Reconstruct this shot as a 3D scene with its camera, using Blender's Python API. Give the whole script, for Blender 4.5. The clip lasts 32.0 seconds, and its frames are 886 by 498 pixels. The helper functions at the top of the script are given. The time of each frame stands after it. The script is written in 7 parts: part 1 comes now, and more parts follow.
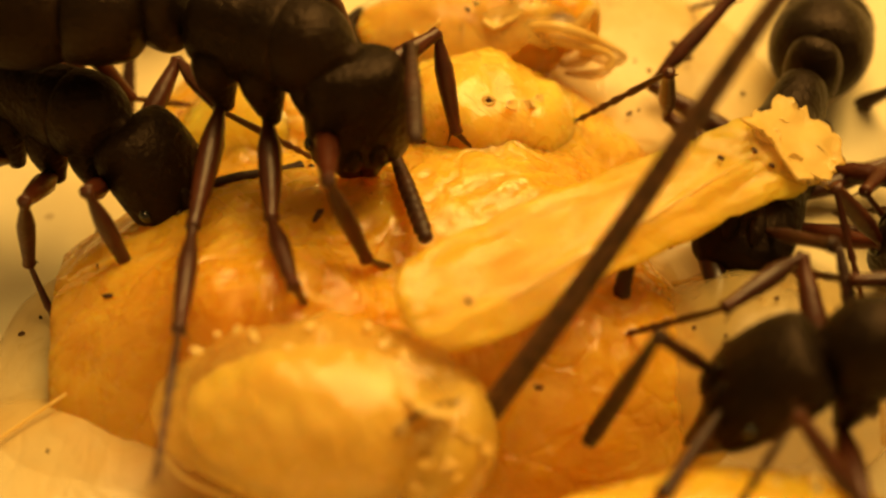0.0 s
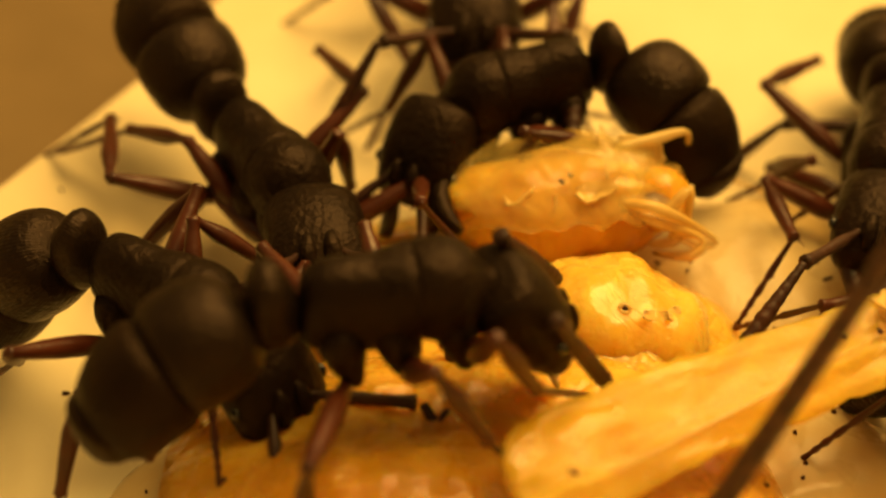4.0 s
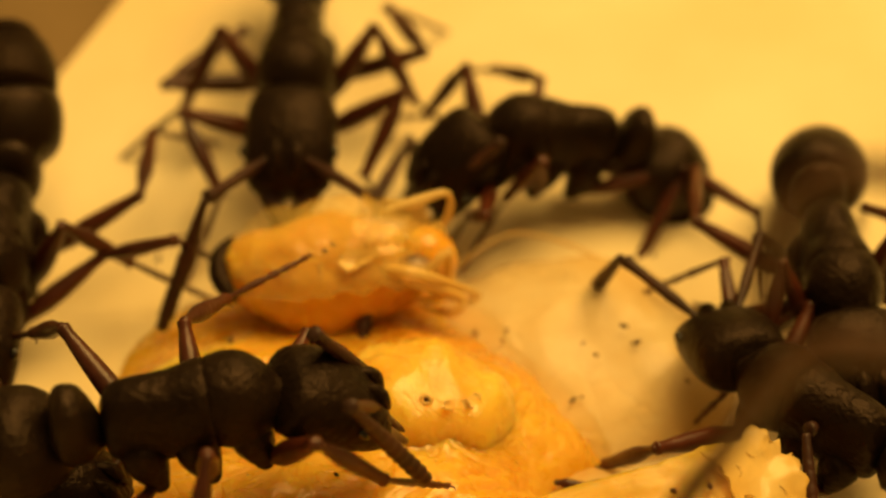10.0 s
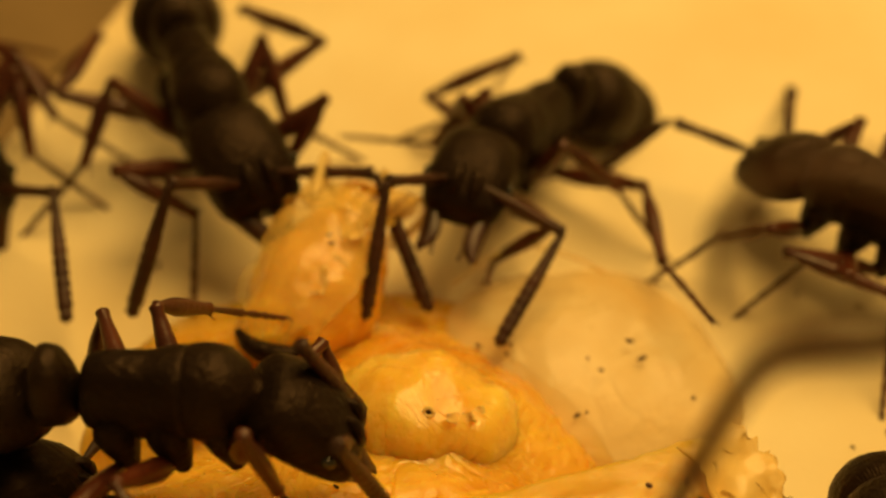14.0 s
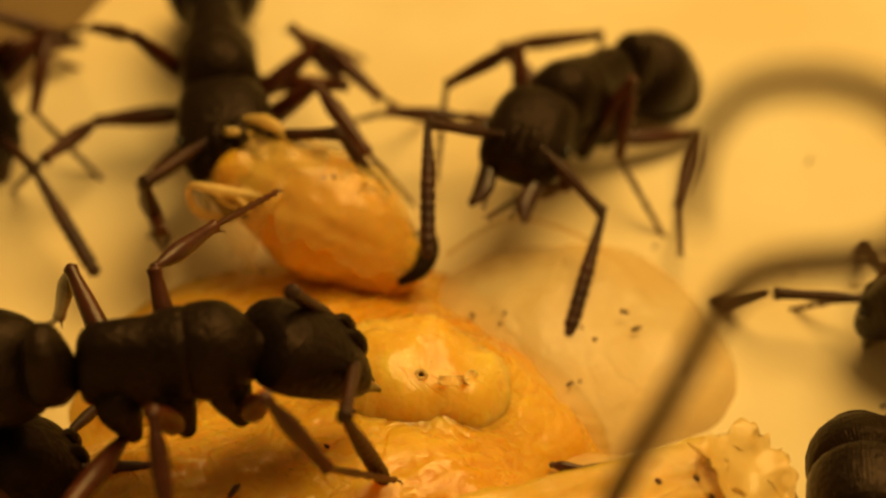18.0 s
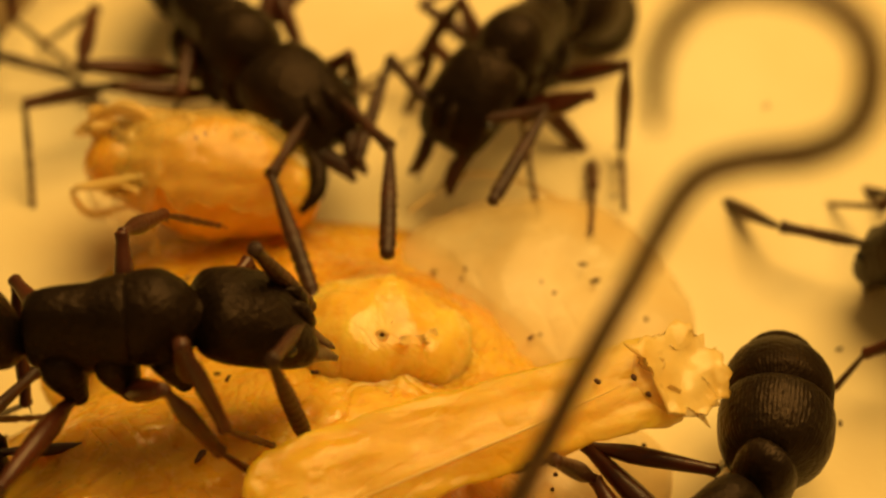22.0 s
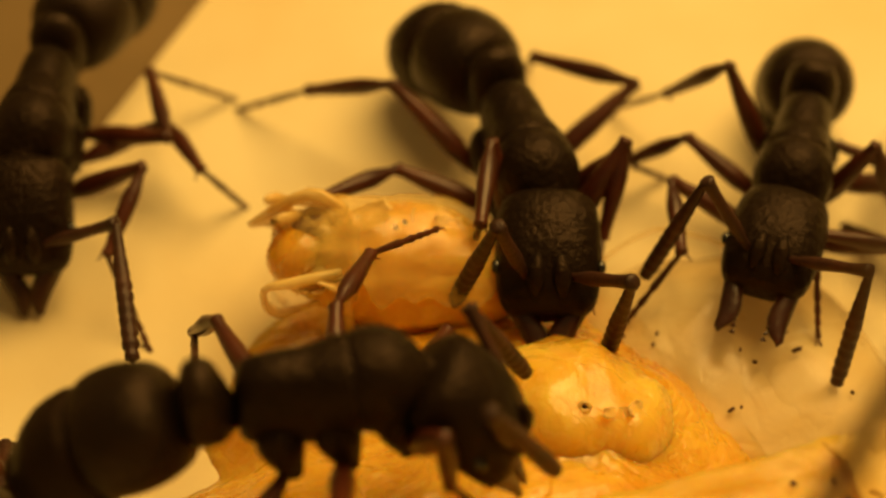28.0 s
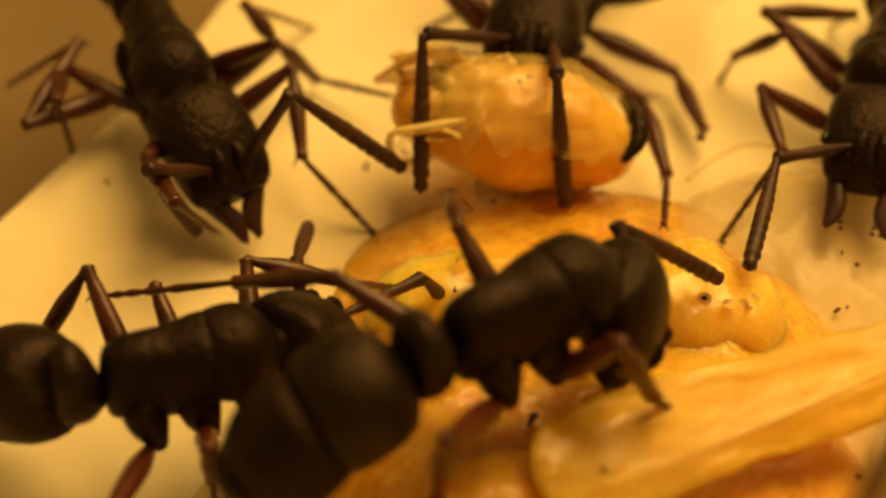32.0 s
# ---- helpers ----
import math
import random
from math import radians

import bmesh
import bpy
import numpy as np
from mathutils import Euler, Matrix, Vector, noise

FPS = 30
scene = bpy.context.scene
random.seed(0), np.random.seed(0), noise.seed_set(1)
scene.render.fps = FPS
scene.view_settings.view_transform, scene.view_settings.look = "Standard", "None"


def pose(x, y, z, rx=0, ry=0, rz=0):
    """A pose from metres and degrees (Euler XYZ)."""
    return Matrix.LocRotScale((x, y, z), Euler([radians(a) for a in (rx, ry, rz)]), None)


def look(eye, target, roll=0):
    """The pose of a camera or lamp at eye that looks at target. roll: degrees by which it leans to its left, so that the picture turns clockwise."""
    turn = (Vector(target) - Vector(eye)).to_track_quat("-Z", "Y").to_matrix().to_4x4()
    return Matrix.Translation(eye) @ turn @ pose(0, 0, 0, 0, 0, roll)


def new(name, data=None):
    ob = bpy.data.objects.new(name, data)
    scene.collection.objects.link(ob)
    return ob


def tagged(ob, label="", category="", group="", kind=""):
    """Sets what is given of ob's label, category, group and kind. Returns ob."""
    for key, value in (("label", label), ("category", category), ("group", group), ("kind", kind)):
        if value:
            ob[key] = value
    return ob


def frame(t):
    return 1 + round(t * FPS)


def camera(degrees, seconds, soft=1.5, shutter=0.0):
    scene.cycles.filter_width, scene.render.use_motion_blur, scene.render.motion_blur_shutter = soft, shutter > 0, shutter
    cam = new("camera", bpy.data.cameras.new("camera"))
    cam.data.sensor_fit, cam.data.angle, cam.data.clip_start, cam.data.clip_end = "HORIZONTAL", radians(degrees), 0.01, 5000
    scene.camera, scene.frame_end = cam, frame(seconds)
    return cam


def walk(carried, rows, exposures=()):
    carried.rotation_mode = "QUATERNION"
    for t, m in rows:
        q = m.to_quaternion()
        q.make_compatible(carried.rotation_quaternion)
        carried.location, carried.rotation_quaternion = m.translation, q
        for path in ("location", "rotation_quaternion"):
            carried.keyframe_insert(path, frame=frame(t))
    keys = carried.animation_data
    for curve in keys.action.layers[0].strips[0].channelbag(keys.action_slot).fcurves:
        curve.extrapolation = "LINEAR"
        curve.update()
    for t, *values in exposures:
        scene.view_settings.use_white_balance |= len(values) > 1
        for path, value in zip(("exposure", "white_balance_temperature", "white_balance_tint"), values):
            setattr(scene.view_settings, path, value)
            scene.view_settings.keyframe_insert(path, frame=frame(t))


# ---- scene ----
MM = 0.001


def at(x, y, z, rx=0, ry=0, rz=0):
    """A pose from millimetres and degrees."""
    return pose(x * MM, y * MM, z * MM, rx, ry, rz)


# ---- the camera and its way ----
cam = camera(28, 32.0, soft=2.3, shutter=0.3)
cam.data.dof.use_dof = True
cam.data.dof.focus_distance = 0.0445
cam.data.dof.aperture_fstop = 50.0
walk(cam, [
    (0.00, at(-2.753, -33.973, 33.950, 43.787, 0.611, -3.158)),
    (0.50, at(-2.470, -34.513, 33.660, 43.620, 0.227, -2.713)),
    (1.00, at(-2.131, -35.983, 33.363, 45.158, -0.487, -2.026)),
    (1.50, at(-1.969, -36.221, 32.688, 45.971, -0.690, -1.008)),
    (2.00, at(-2.093, -36.449, 32.485, 46.782, -0.441, -0.874)),
    (2.50, at(-2.242, -36.404, 32.051, 48.494, -0.807, 0.356)),
    (3.00, at(-3.317, -35.221, 32.389, 48.697, -1.312, 1.295)),
    (3.50, at(-3.954, -33.223, 33.683, 48.471, -1.464, 1.481)),
    (4.00, at(-4.449, -32.115, 33.907, 48.559, -1.682, 1.744)),
    (4.50, at(-4.536, -31.641, 34.556, 47.931, -1.365, 1.562)),
    (6.50, at(-4.556, -32.777, 37.171, 45.302, 0.160, 0.832)),
    (7.00, at(-4.533, -32.672, 37.392, 44.898, 0.399, 0.754)),
    (7.50, at(-4.146, -32.686, 38.236, 44.167, 0.903, 0.349)),
    (8.00, at(-3.709, -32.465, 39.463, 43.374, 1.428, -0.027)),
    (8.50, at(-0.961, -30.880, 40.100, 43.750, 1.167, -0.015)),
    (9.00, at(0.368, -29.622, 40.655, 44.066, 0.949, -0.029)),
    (9.50, at(0.819, -29.581, 40.192, 44.324, 0.766, -0.038)),
    (10.00, at(0.775, -29.696, 39.695, 44.516, 0.611, -0.033)),
    (10.50, at(1.681, -29.727, 39.364, 44.658, 0.478, -0.011)),
    (11.00, at(2.015, -29.600, 39.263, 44.765, 0.364, 0.021)),
    (11.50, at(2.031, -29.022, 39.670, 44.848, 0.265, 0.065)),
    (12.00, at(1.711, -29.139, 39.433, 44.919, 0.175, 0.124)),
    (12.50, at(0.870, -29.781, 38.711, 44.977, 0.092, 0.199)),
    (13.00, at(0.796, -29.548, 38.890, 45.027, 0.013, 0.292)),
    (13.50, at(0.719, -29.410, 39.003, 45.076, -0.066, 0.408)),
    (15.50, at(-0.215, -29.226, 38.342, 45.397, -0.579, 1.296)),
    (16.00, at(-0.594, -29.617, 37.921, 45.479, -0.685, 1.513)),
    (16.50, at(-1.508, -30.556, 37.625, 46.209, -0.880, 0.996)),
    (17.00, at(0.411, -30.124, 37.652, 45.978, -0.934, 1.598)),
    (17.50, at(0.700, -30.269, 37.503, 45.888, -0.788, 1.171)),
    (18.00, at(0.539, -30.407, 37.527, 46.152, -0.825, 0.932)),
    (18.50, at(-0.158, -30.268, 37.859, 46.052, -0.438, -0.404)),
    (19.00, at(0.482, -30.388, 37.484, 46.018, -0.414, -0.364)),
    (19.50, at(1.465, -30.424, 37.119, 45.653, -0.096, -1.032)),
    (20.00, at(1.154, -30.308, 36.978, 45.598, 0.072, -1.585)),
    (20.50, at(0.653, -30.271, 38.022, 45.024, 0.165, -1.988)),
    (21.00, at(1.253, -30.109, 38.568, 44.250, -0.083, -0.901)),
    (21.50, at(1.260, -30.237, 38.834, 43.886, -0.016, -0.606)),
    (22.00, at(1.443, -30.304, 38.760, 43.741, 0.184, -0.422)),
    (22.50, at(1.259, -30.827, 38.273, 44.376, 0.369, -0.664)),
    (23.00, at(1.491, -31.182, 38.013, 44.707, 0.549, -0.300)),
    (23.50, at(1.656, -31.492, 37.933, 44.755, 0.852, -0.438)),
    (24.00, at(1.665, -31.531, 37.777, 44.920, 0.874, -0.178)),
    (24.50, at(1.072, -31.411, 38.396, 45.138, 0.596, 0.067)),
    (26.50, at(-0.958, -28.067, 37.471, 44.681, 0.051, 0.528)),
    (27.00, at(-1.990, -27.408, 37.981, 44.601, -0.034, 0.645)),
    (27.50, at(-2.756, -27.387, 37.700, 44.519, -0.119, 0.820)),
    (28.00, at(-3.073, -27.393, 37.209, 44.423, -0.209, 1.068)),
    (28.50, at(-2.998, -27.612, 36.296, 44.303, -0.306, 1.407)),
    (29.00, at(-2.816, -27.590, 35.366, 44.135, -0.415, 1.858)),
    (29.50, at(-3.725, -27.996, 35.803, 44.562, -0.676, 1.811)),
    (30.00, at(-4.224, -28.438, 35.930, 44.972, -0.967, 1.875)),
    (30.50, at(-5.467, -28.462, 36.022, 44.858, -0.513, 0.257)),
    (31.00, at(-6.712, -28.705, 35.657, 44.746, -0.081, -1.340)),
    (31.50, at(-6.949, -29.442, 35.717, 44.469, -0.313, -1.376)),
    (32.00, at(-7.248, -30.019, 34.827, 45.635, -1.162, -0.417)),
], exposures=[(0, 0.32), (2, 0.2), (4, 0.36), (7, 0.4), (8, 0.24), (12, -0.02), (13.5, -0.16), (16, -0.56), (17, -0.3), (18, -0.27), (19, -0.25), (20, -0.18), (21, -0.08), (23, -0.14), (24, -0.26), (26.5, -0.12), (28, -0.13), (30, 0.0), (31, -0.22), (32, 0.1)])

# ---- light: a warm lamp over the nest, dim warm room ----
world = bpy.data.worlds.new("room")
scene.world = world
world.use_nodes = True
world.node_tree.nodes["Background"].inputs[0].default_value = (1.0, 0.60, 0.19, 1)
world.node_tree.nodes["Background"].inputs[1].default_value = 0.19
lamp = new("lamp", bpy.data.lights.new("lamp", "AREA"))
lamp.data.shape, lamp.data.size = "DISK", 0.12
lamp.data.energy, lamp.data.color = 0.30, (1.0, 0.588, 0.152)
lamp.matrix_world = look((0.04, 0.055, 0.13), (0, 0.004, 0))


# ---- materials ----
def material(name, color, rough=0.5, color2=None, scale=400.0, bump=0.0, bump_scale=2500.0, coat=0.0, sss=0.0,
             radius=(1.0, 0.72, 0.38), sss_mm=1.0, trans=0.0, spots=None, ior=1.45, detail=6.0, spec=0.5, alpha=1.0, stretch=None, ribs=0, creases=None, wet=None, sheen=0.0, spec_tint=None, patchy=None):
    m = bpy.data.materials.new(name)
    m.use_nodes = True
    nt = m.node_tree
    b = nt.nodes["Principled BSDF"]
    b.inputs["Roughness"].default_value = rough
    b.inputs["IOR"].default_value = ior
    b.inputs["Specular IOR Level"].default_value = spec
    b.inputs["Coat Weight"].default_value = coat
    b.inputs["Coat Roughness"].default_value = 0.12
    if spec_tint:
        b.inputs["Specular Tint"].default_value = (*spec_tint, 1)
    b.inputs["Sheen Weight"].default_value = sheen
    b.inputs["Sheen Roughness"].default_value = 0.4
    b.inputs["Sheen Tint"].default_value = (0.9, 0.62, 0.4, 1)
    b.inputs["Transmission Weight"].default_value = trans
    b.inputs["Alpha"].default_value = alpha
    if sss:
        b.inputs["Subsurface Weight"].default_value = sss
        b.inputs["Subsurface Radius"].default_value = radius
        b.inputs["Subsurface Scale"].default_value = sss_mm * MM
    tc = nt.nodes.new("ShaderNodeTexCoord")
    src = tc.outputs["Object"]
    if stretch:
        mp = nt.nodes.new("ShaderNodeMapping")
        mp.inputs["Scale"].default_value = stretch
        nt.links.new(src, mp.inputs["Vector"])
        src = mp.outputs["Vector"]
    n = nt.nodes.new("ShaderNodeTexNoise")
    n.inputs["Scale"].default_value, n.inputs["Detail"].default_value = scale, detail
    nt.links.new(src, n.inputs["Vector"])
    mix = nt.nodes.new("ShaderNodeMix")
    mix.data_type = "RGBA"
    mix.inputs["A"].default_value = (*color, 1)
    mix.inputs["B"].default_value = (*(color2 or color), 1)
    ramp = nt.nodes.new("ShaderNodeMapRange")
    ramp.inputs["From Min"].default_value, ramp.inputs["From Max"].default_value = 0.35, 0.68
    nt.links.new(n.outputs["Fac"], ramp.inputs["Value"])
    nt.links.new(ramp.outputs["Result"], mix.inputs["Factor"])
    out = mix.outputs["Result"]
    if spots:
        v = nt.nodes.new("ShaderNodeTexVoronoi")
        v.inputs["Scale"].default_value = spots[0]
        nt.links.new(src, v.inputs["Vector"])
        r2 = nt.nodes.new("ShaderNodeMapRange")
        r2.inputs["From Min"].default_value, r2.inputs["From Max"].default_value = spots[1], spots[1] * 2.2
        nt.links.new(v.outputs["Distance"], r2.inputs["Value"])
        m2 = nt.nodes.new("ShaderNodeMix")
        m2.data_type = "RGBA"
        m2.inputs["A"].default_value = (*spots[2], 1)
        nt.links.new(r2.outputs["Result"], m2.inputs["Factor"])
        nt.links.new(out, m2.inputs["B"])
        out = m2.outputs["Result"]
    nt.links.new(out, b.inputs["Base Color"])
    if patchy:
        n5 = nt.nodes.new("ShaderNodeTexNoise")
        n5.inputs["Scale"].default_value, n5.inputs["Detail"].default_value = patchy[0], 5
        nt.links.new(tc.outputs["Object"], n5.inputs["Vector"])
        r5 = nt.nodes.new("ShaderNodeMapRange")
        r5.inputs["From Min"].default_value, r5.inputs["From Max"].default_value = 0.38, 0.64
        r5.inputs["To Min"].default_value, r5.inputs["To Max"].default_value = patchy[1], patchy[2]
        nt.links.new(n5.outputs["Fac"], r5.inputs["Value"])
        nt.links.new(r5.outputs["Result"], b.inputs["Alpha"])
    if wet:
        n4 = nt.nodes.new("ShaderNodeTexNoise")
        n4.inputs["Scale"].default_value, n4.inputs["Detail"].default_value = wet, 3
        nt.links.new(src, n4.inputs["Vector"])
        r4 = nt.nodes.new("ShaderNodeMapRange")
        r4.inputs["From Min"].default_value, r4.inputs["From Max"].default_value = 0.42, 0.6
        r4.inputs["To Min"].default_value, r4.inputs["To Max"].default_value = rough * 0.34, min(1.0, rough * 1.35)
        nt.links.new(n4.outputs["Fac"], r4.inputs["Value"])
        nt.links.new(r4.outputs["Result"], b.inputs["Roughness"])
    if bump:
        n2 = nt.nodes.new("ShaderNodeTexNoise")
        n2.inputs["Scale"].default_value, n2.inputs["Detail"].default_value = bump_scale, 4
        nt.links.new(src, n2.inputs["Vector"])
        bp = nt.nodes.new("ShaderNodeBump")
        bp.inputs["Strength"].default_value, bp.inputs["Distance"].default_value = bump, 0.07 * MM
        height = n2.outputs["Fac"]
        if ribs:
            sp = nt.nodes.new("ShaderNodeSeparateXYZ")
            nt.links.new(src, sp.inputs[0])
            steps = [("ARCTAN2", sp.outputs["Y"], sp.outputs["Z"]), ("MULTIPLY", None, ribs), ("MULTIPLY_ADD", n.outputs["Fac"], 7.0), ("SINE", None, None)]
            last = None
            for op, one, two in steps:
                ma = nt.nodes.new("ShaderNodeMath")
                ma.operation = op
                nt.links.new(one or last, ma.inputs[0])
                if isinstance(two, (int, float)):
                    ma.inputs[1].default_value = two
                elif two is not None:
                    nt.links.new(two, ma.inputs[1])
                if op == "MULTIPLY_ADD":
                    nt.links.new(last, ma.inputs[2])
                last = ma.outputs[0]
            ad = nt.nodes.new("ShaderNodeMath")
            ad.operation = "MULTIPLY_ADD"
            ad.inputs[1].default_value = 0.06
            nt.links.new(last, ad.inputs[0])
            nt.links.new(height, ad.inputs[2])
            height = ad.outputs[0]
        if creases:
            n3 = nt.nodes.new("ShaderNodeTexNoise")
            n3.inputs["Scale"].default_value, n3.inputs["Detail"].default_value, n3.inputs["Distortion"].default_value = creases[0], 3, 1.4
            nt.links.new(src, n3.inputs["Vector"])
            last = n3.outputs["Fac"]
            for op, two in (("SUBTRACT", 0.5), ("ABSOLUTE", 0), ("MULTIPLY", 14.0), ("MINIMUM", 1.0), ("MULTIPLY", creases[1])):
                ma = nt.nodes.new("ShaderNodeMath")
                ma.operation = op
                nt.links.new(last, ma.inputs[0])
                ma.inputs[1].default_value = two
                last = ma.outputs[0]
            ad = nt.nodes.new("ShaderNodeMath")
            nt.links.new(last, ad.inputs[0])
            nt.links.new(height, ad.inputs[1])
            height = ad.outputs[0]
        nt.links.new(height, bp.inputs["Height"])
        nt.links.new(bp.outputs["Normal"], b.inputs["Normal"])
    return m


CUTICLE = material("black_cuticle", (0.0060, 0.0036, 0.0024), 0.40, (0.013, 0.0072, 0.004), 700, 0.95, 5200, spec=0.22, spec_tint=(1.0, 0.68, 0.50), creases=(1500, 0.09))
CUTICLE_RIB = material("ribbed_cuticle", (0.0065, 0.0038, 0.0024), 0.36, (0.013, 0.0072, 0.004), 700, 0.8, 6000, spec=0.3, sheen=0.015, spec_tint=(1.0, 0.70, 0.52), ribs=80)
LEG = material("brown_leg_cuticle", (0.034, 0.0075, 0.003), 0.36, (0.085, 0.019, 0.006), 600, 0.3, 6000, coat=0.12)
ANTENNA = material("antenna_cuticle", (0.026, 0.009, 0.005), 0.48, (0.060, 0.018, 0.008), 900, 0.4, 8000)
EYE = material("compound_eye", (0.006, 0.006, 0.006), 0.12, (0.010, 0.009, 0.008), 4000, 0.2, 9000, coat=0.6)
MANDIBLE = material("mandible_cuticle", (0.026, 0.008, 0.004), 0.32, (0.055, 0.015, 0.006), 900, 0.3, 5000, coat=0.3)
STRAP = material("pale_strap_skin", (0.87, 0.59, 0.075), 0.44, (0.78, 0.46, 0.026), 300, 0.8, 2600, coat=0.12, sss=0.8, sss_mm=0.7, creases=(420, 0.35), wet=1300, patchy=(200, 0.5, 0.95), stretch=(0.5, 1, 1))
AMBER = material("amber_larva_skin", (0.89, 0.605, 0.075), 0.36, (0.78, 0.42, 0.022), 420, 0.9, 2600, coat=0.35, sss=0.95, sss_mm=2.4, creases=(300, 0.3), wet=1100)
PALE = material("pale_pupa_skin", (0.91, 0.635, 0.115), 0.36, (0.78, 0.41, 0.026), 380, 1.0, 2600, coat=0.35, sss=0.95, sss_mm=1.8, creases=(520, 0.25), wet=1300)
SHELL = material("pale_cocoon_film", (0.92, 0.77, 0.42), 0.42, (0.84, 0.60, 0.22), 300, 0.7, 1700, coat=0.25, creases=(260, 0.5), wet=500, alpha=0.55)
DULL = material("dull_cocoon_film", (0.84, 0.66, 0.28), 0.3, (0.70, 0.50, 0.16), 260, 0.6, 1500, coat=0.35, creases=(240, 0.5), wet=450, alpha=0.42)
FILM = material("clear_skin_flap", (0.95, 0.74, 0.28), 0.26, (0.90, 0.60, 0.14), 500, 0.6, 2500, coat=0.5, alpha=0.62)
LOOSE = material("loose_grub_skin", (0.95, 0.73, 0.22), 0.26, (0.89, 0.58, 0.10), 420, 0.6, 1800, coat=0.5, wet=900, creases=(330, 0.4), patchy=(260, 0.08, 0.5))
GRUBSKIN = material("clear_grub_skin", (0.94, 0.70, 0.18), 0.24, (0.88, 0.56, 0.08), 420, 0.7, 1800, coat=0.6, wet=900, creases=(300, 0.45), patchy=(230, 0.30, 0.72))
NYMPH = material("soft_orange_pupa_skin", (0.87, 0.52, 0.055), 0.26, (0.73, 0.34, 0.012), 330, 0.9, 2400, coat=0.5, sss=0.9, sss_mm=1.1, creases=(380, 0.3), wet=1000)
GREY = material("grey_eye_spot", (0.20, 0.13, 0.07), 0.3, (0.34, 0.22, 0.10), 900, 0.3, 3000, coat=0.4)
CUTICLE_DULL = material("dull_brown_cuticle", (0.008, 0.0044, 0.0027), 0.46, (0.017, 0.009, 0.0045), 500, 0.7, 5200, spec=0.17, spec_tint=(1.0, 0.68, 0.48), ribs=84, creases=(1300, 0.15))
FLOOR = material("pale_plaster", (0.89, 0.80, 0.54), 0.85, (0.80, 0.66, 0.37), 110, 0.5, 900, spots=(150, 0.016, (0.45, 0.32, 0.15)))
TABLE = material("brown_board", (0.17, 0.115, 0.05), 0.8, (0.22, 0.15, 0.07), 120, 0.4, 800)
WALLM = material("pale_box_wall", (0.60, 0.50, 0.32), 0.8, (0.52, 0.43, 0.27), 60, 0.3, 500)
HAIR = material("dark_plant_fibre", (0.045, 0.017, 0.007), 0.42, (0.13, 0.055, 0.024), 500, 0.6, 3000, stretch=(6, 6, 0.5))
DIRT = material("dark_debris", (0.035, 0.010, 0.004), 0.6, (0.09, 0.024, 0.007), 2000, 0.6, 5000)


# ---- mesh helpers (millimetres in, metres out) ----
def mesh_of(name, verts, faces, mat, smooth=True):
    me = bpy.data.meshes.new(name)
    me.from_pydata([(v[0] * MM, v[1] * MM, v[2] * MM) for v in verts], [], faces)
    me.materials.append(mat)
    if smooth:
        me.polygons.foreach_set("use_smooth", [True] * len(me.polygons))
    me.update()
    return me


def loft(rings, seg=16, box=1.0, close=True):
    """Rings (x, y, z, half width, half height) along x, skinned into a closed body. box below 1 squares the section."""
    vs, fs = [], []
    for x, y, z, ry, rz in rings:
        for k in range(seg):
            a = 2 * math.pi * k / seg
            c, s = math.cos(a), math.sin(a)
            vs.append((x, y + ry * math.copysign(abs(c) ** box, c), z + rz * math.copysign(abs(s) ** box, s)))
    for i in range(len(rings) - 1):
        for k in range(seg):
            a, b = i * seg + k, i * seg + (k + 1) % seg
            fs.append((a, b, b + seg, a + seg))
    if close:
        fs.append(tuple(range(seg))[::-1])
        fs.append(tuple(range((len(rings) - 1) * seg, len(rings) * seg)))
    return vs, fs


def fine(rings, n=4):
    """More rings between the given ones, on a smooth curve."""
    r = np.array(rings, float)
    out = []
    for i in range(len(r) - 1):
        a, b, c, d = r[max(i - 1, 0)], r[i], r[i + 1], r[min(i + 2, len(r) - 1)]
        for k in range(n):
            t = k / n
            p = 0.5 * (2 * b + (c - a) * t + (2 * a - 5 * b + 4 * c - d) * t * t + (3 * b - a - 3 * c + d) * t ** 3)
            p[3:] = np.maximum(p[3:], 0.01)
            out.append(tuple(p))
    out.append(tuple(r[-1]))
    return out


def tube(points, radii, seg=8):
    """A round tube through points (mm)."""
    pts = [Vector(p) for p in points]
    vs, fs = [], []
    up = Vector((0.13, 0.31, 0.94))
    for i, p in enumerate(pts):
        d = (pts[min(i + 1, len(pts) - 1)] - pts[max(i - 1, 0)]).normalized()
        u = (up - d * up.dot(d)).normalized()
        up = u
        w = d.cross(u)
        r = radii[i] if hasattr(radii, "__len__") else radii
        for k in range(seg):
            a = 2 * math.pi * k / seg
            vs.append(p + (u * math.cos(a) + w * math.sin(a)) * r)
    for i in range(len(pts) - 1):
        for k in range(seg):
            a, b = i * seg + k, i * seg + (k + 1) % seg
            fs.append((a, b, b + seg, a + seg))
    fs.append(tuple(range(seg))[::-1])
    fs.append(tuple(range((len(pts) - 1) * seg, len(pts) * seg)))
    return vs, fs


def smooth_line(pts, n, first=False):
    """A smooth curve through points, n steps a span."""
    q = fine([(*p, 0.1, 0.1) for p in pts], n)
    return [p[0] for p in q] if first else [p[:3] for p in q]


def join(*shapes):
    vs, fs = [], []
    for v, f in shapes:
        n = len(vs)
        vs += [tuple(p) for p in v]
        fs += [tuple(i + n for i in q) for q in f]
    return vs, fs


def placed(shape, m):
    return [m @ Vector(v) for v in shape[0]], shape[1]


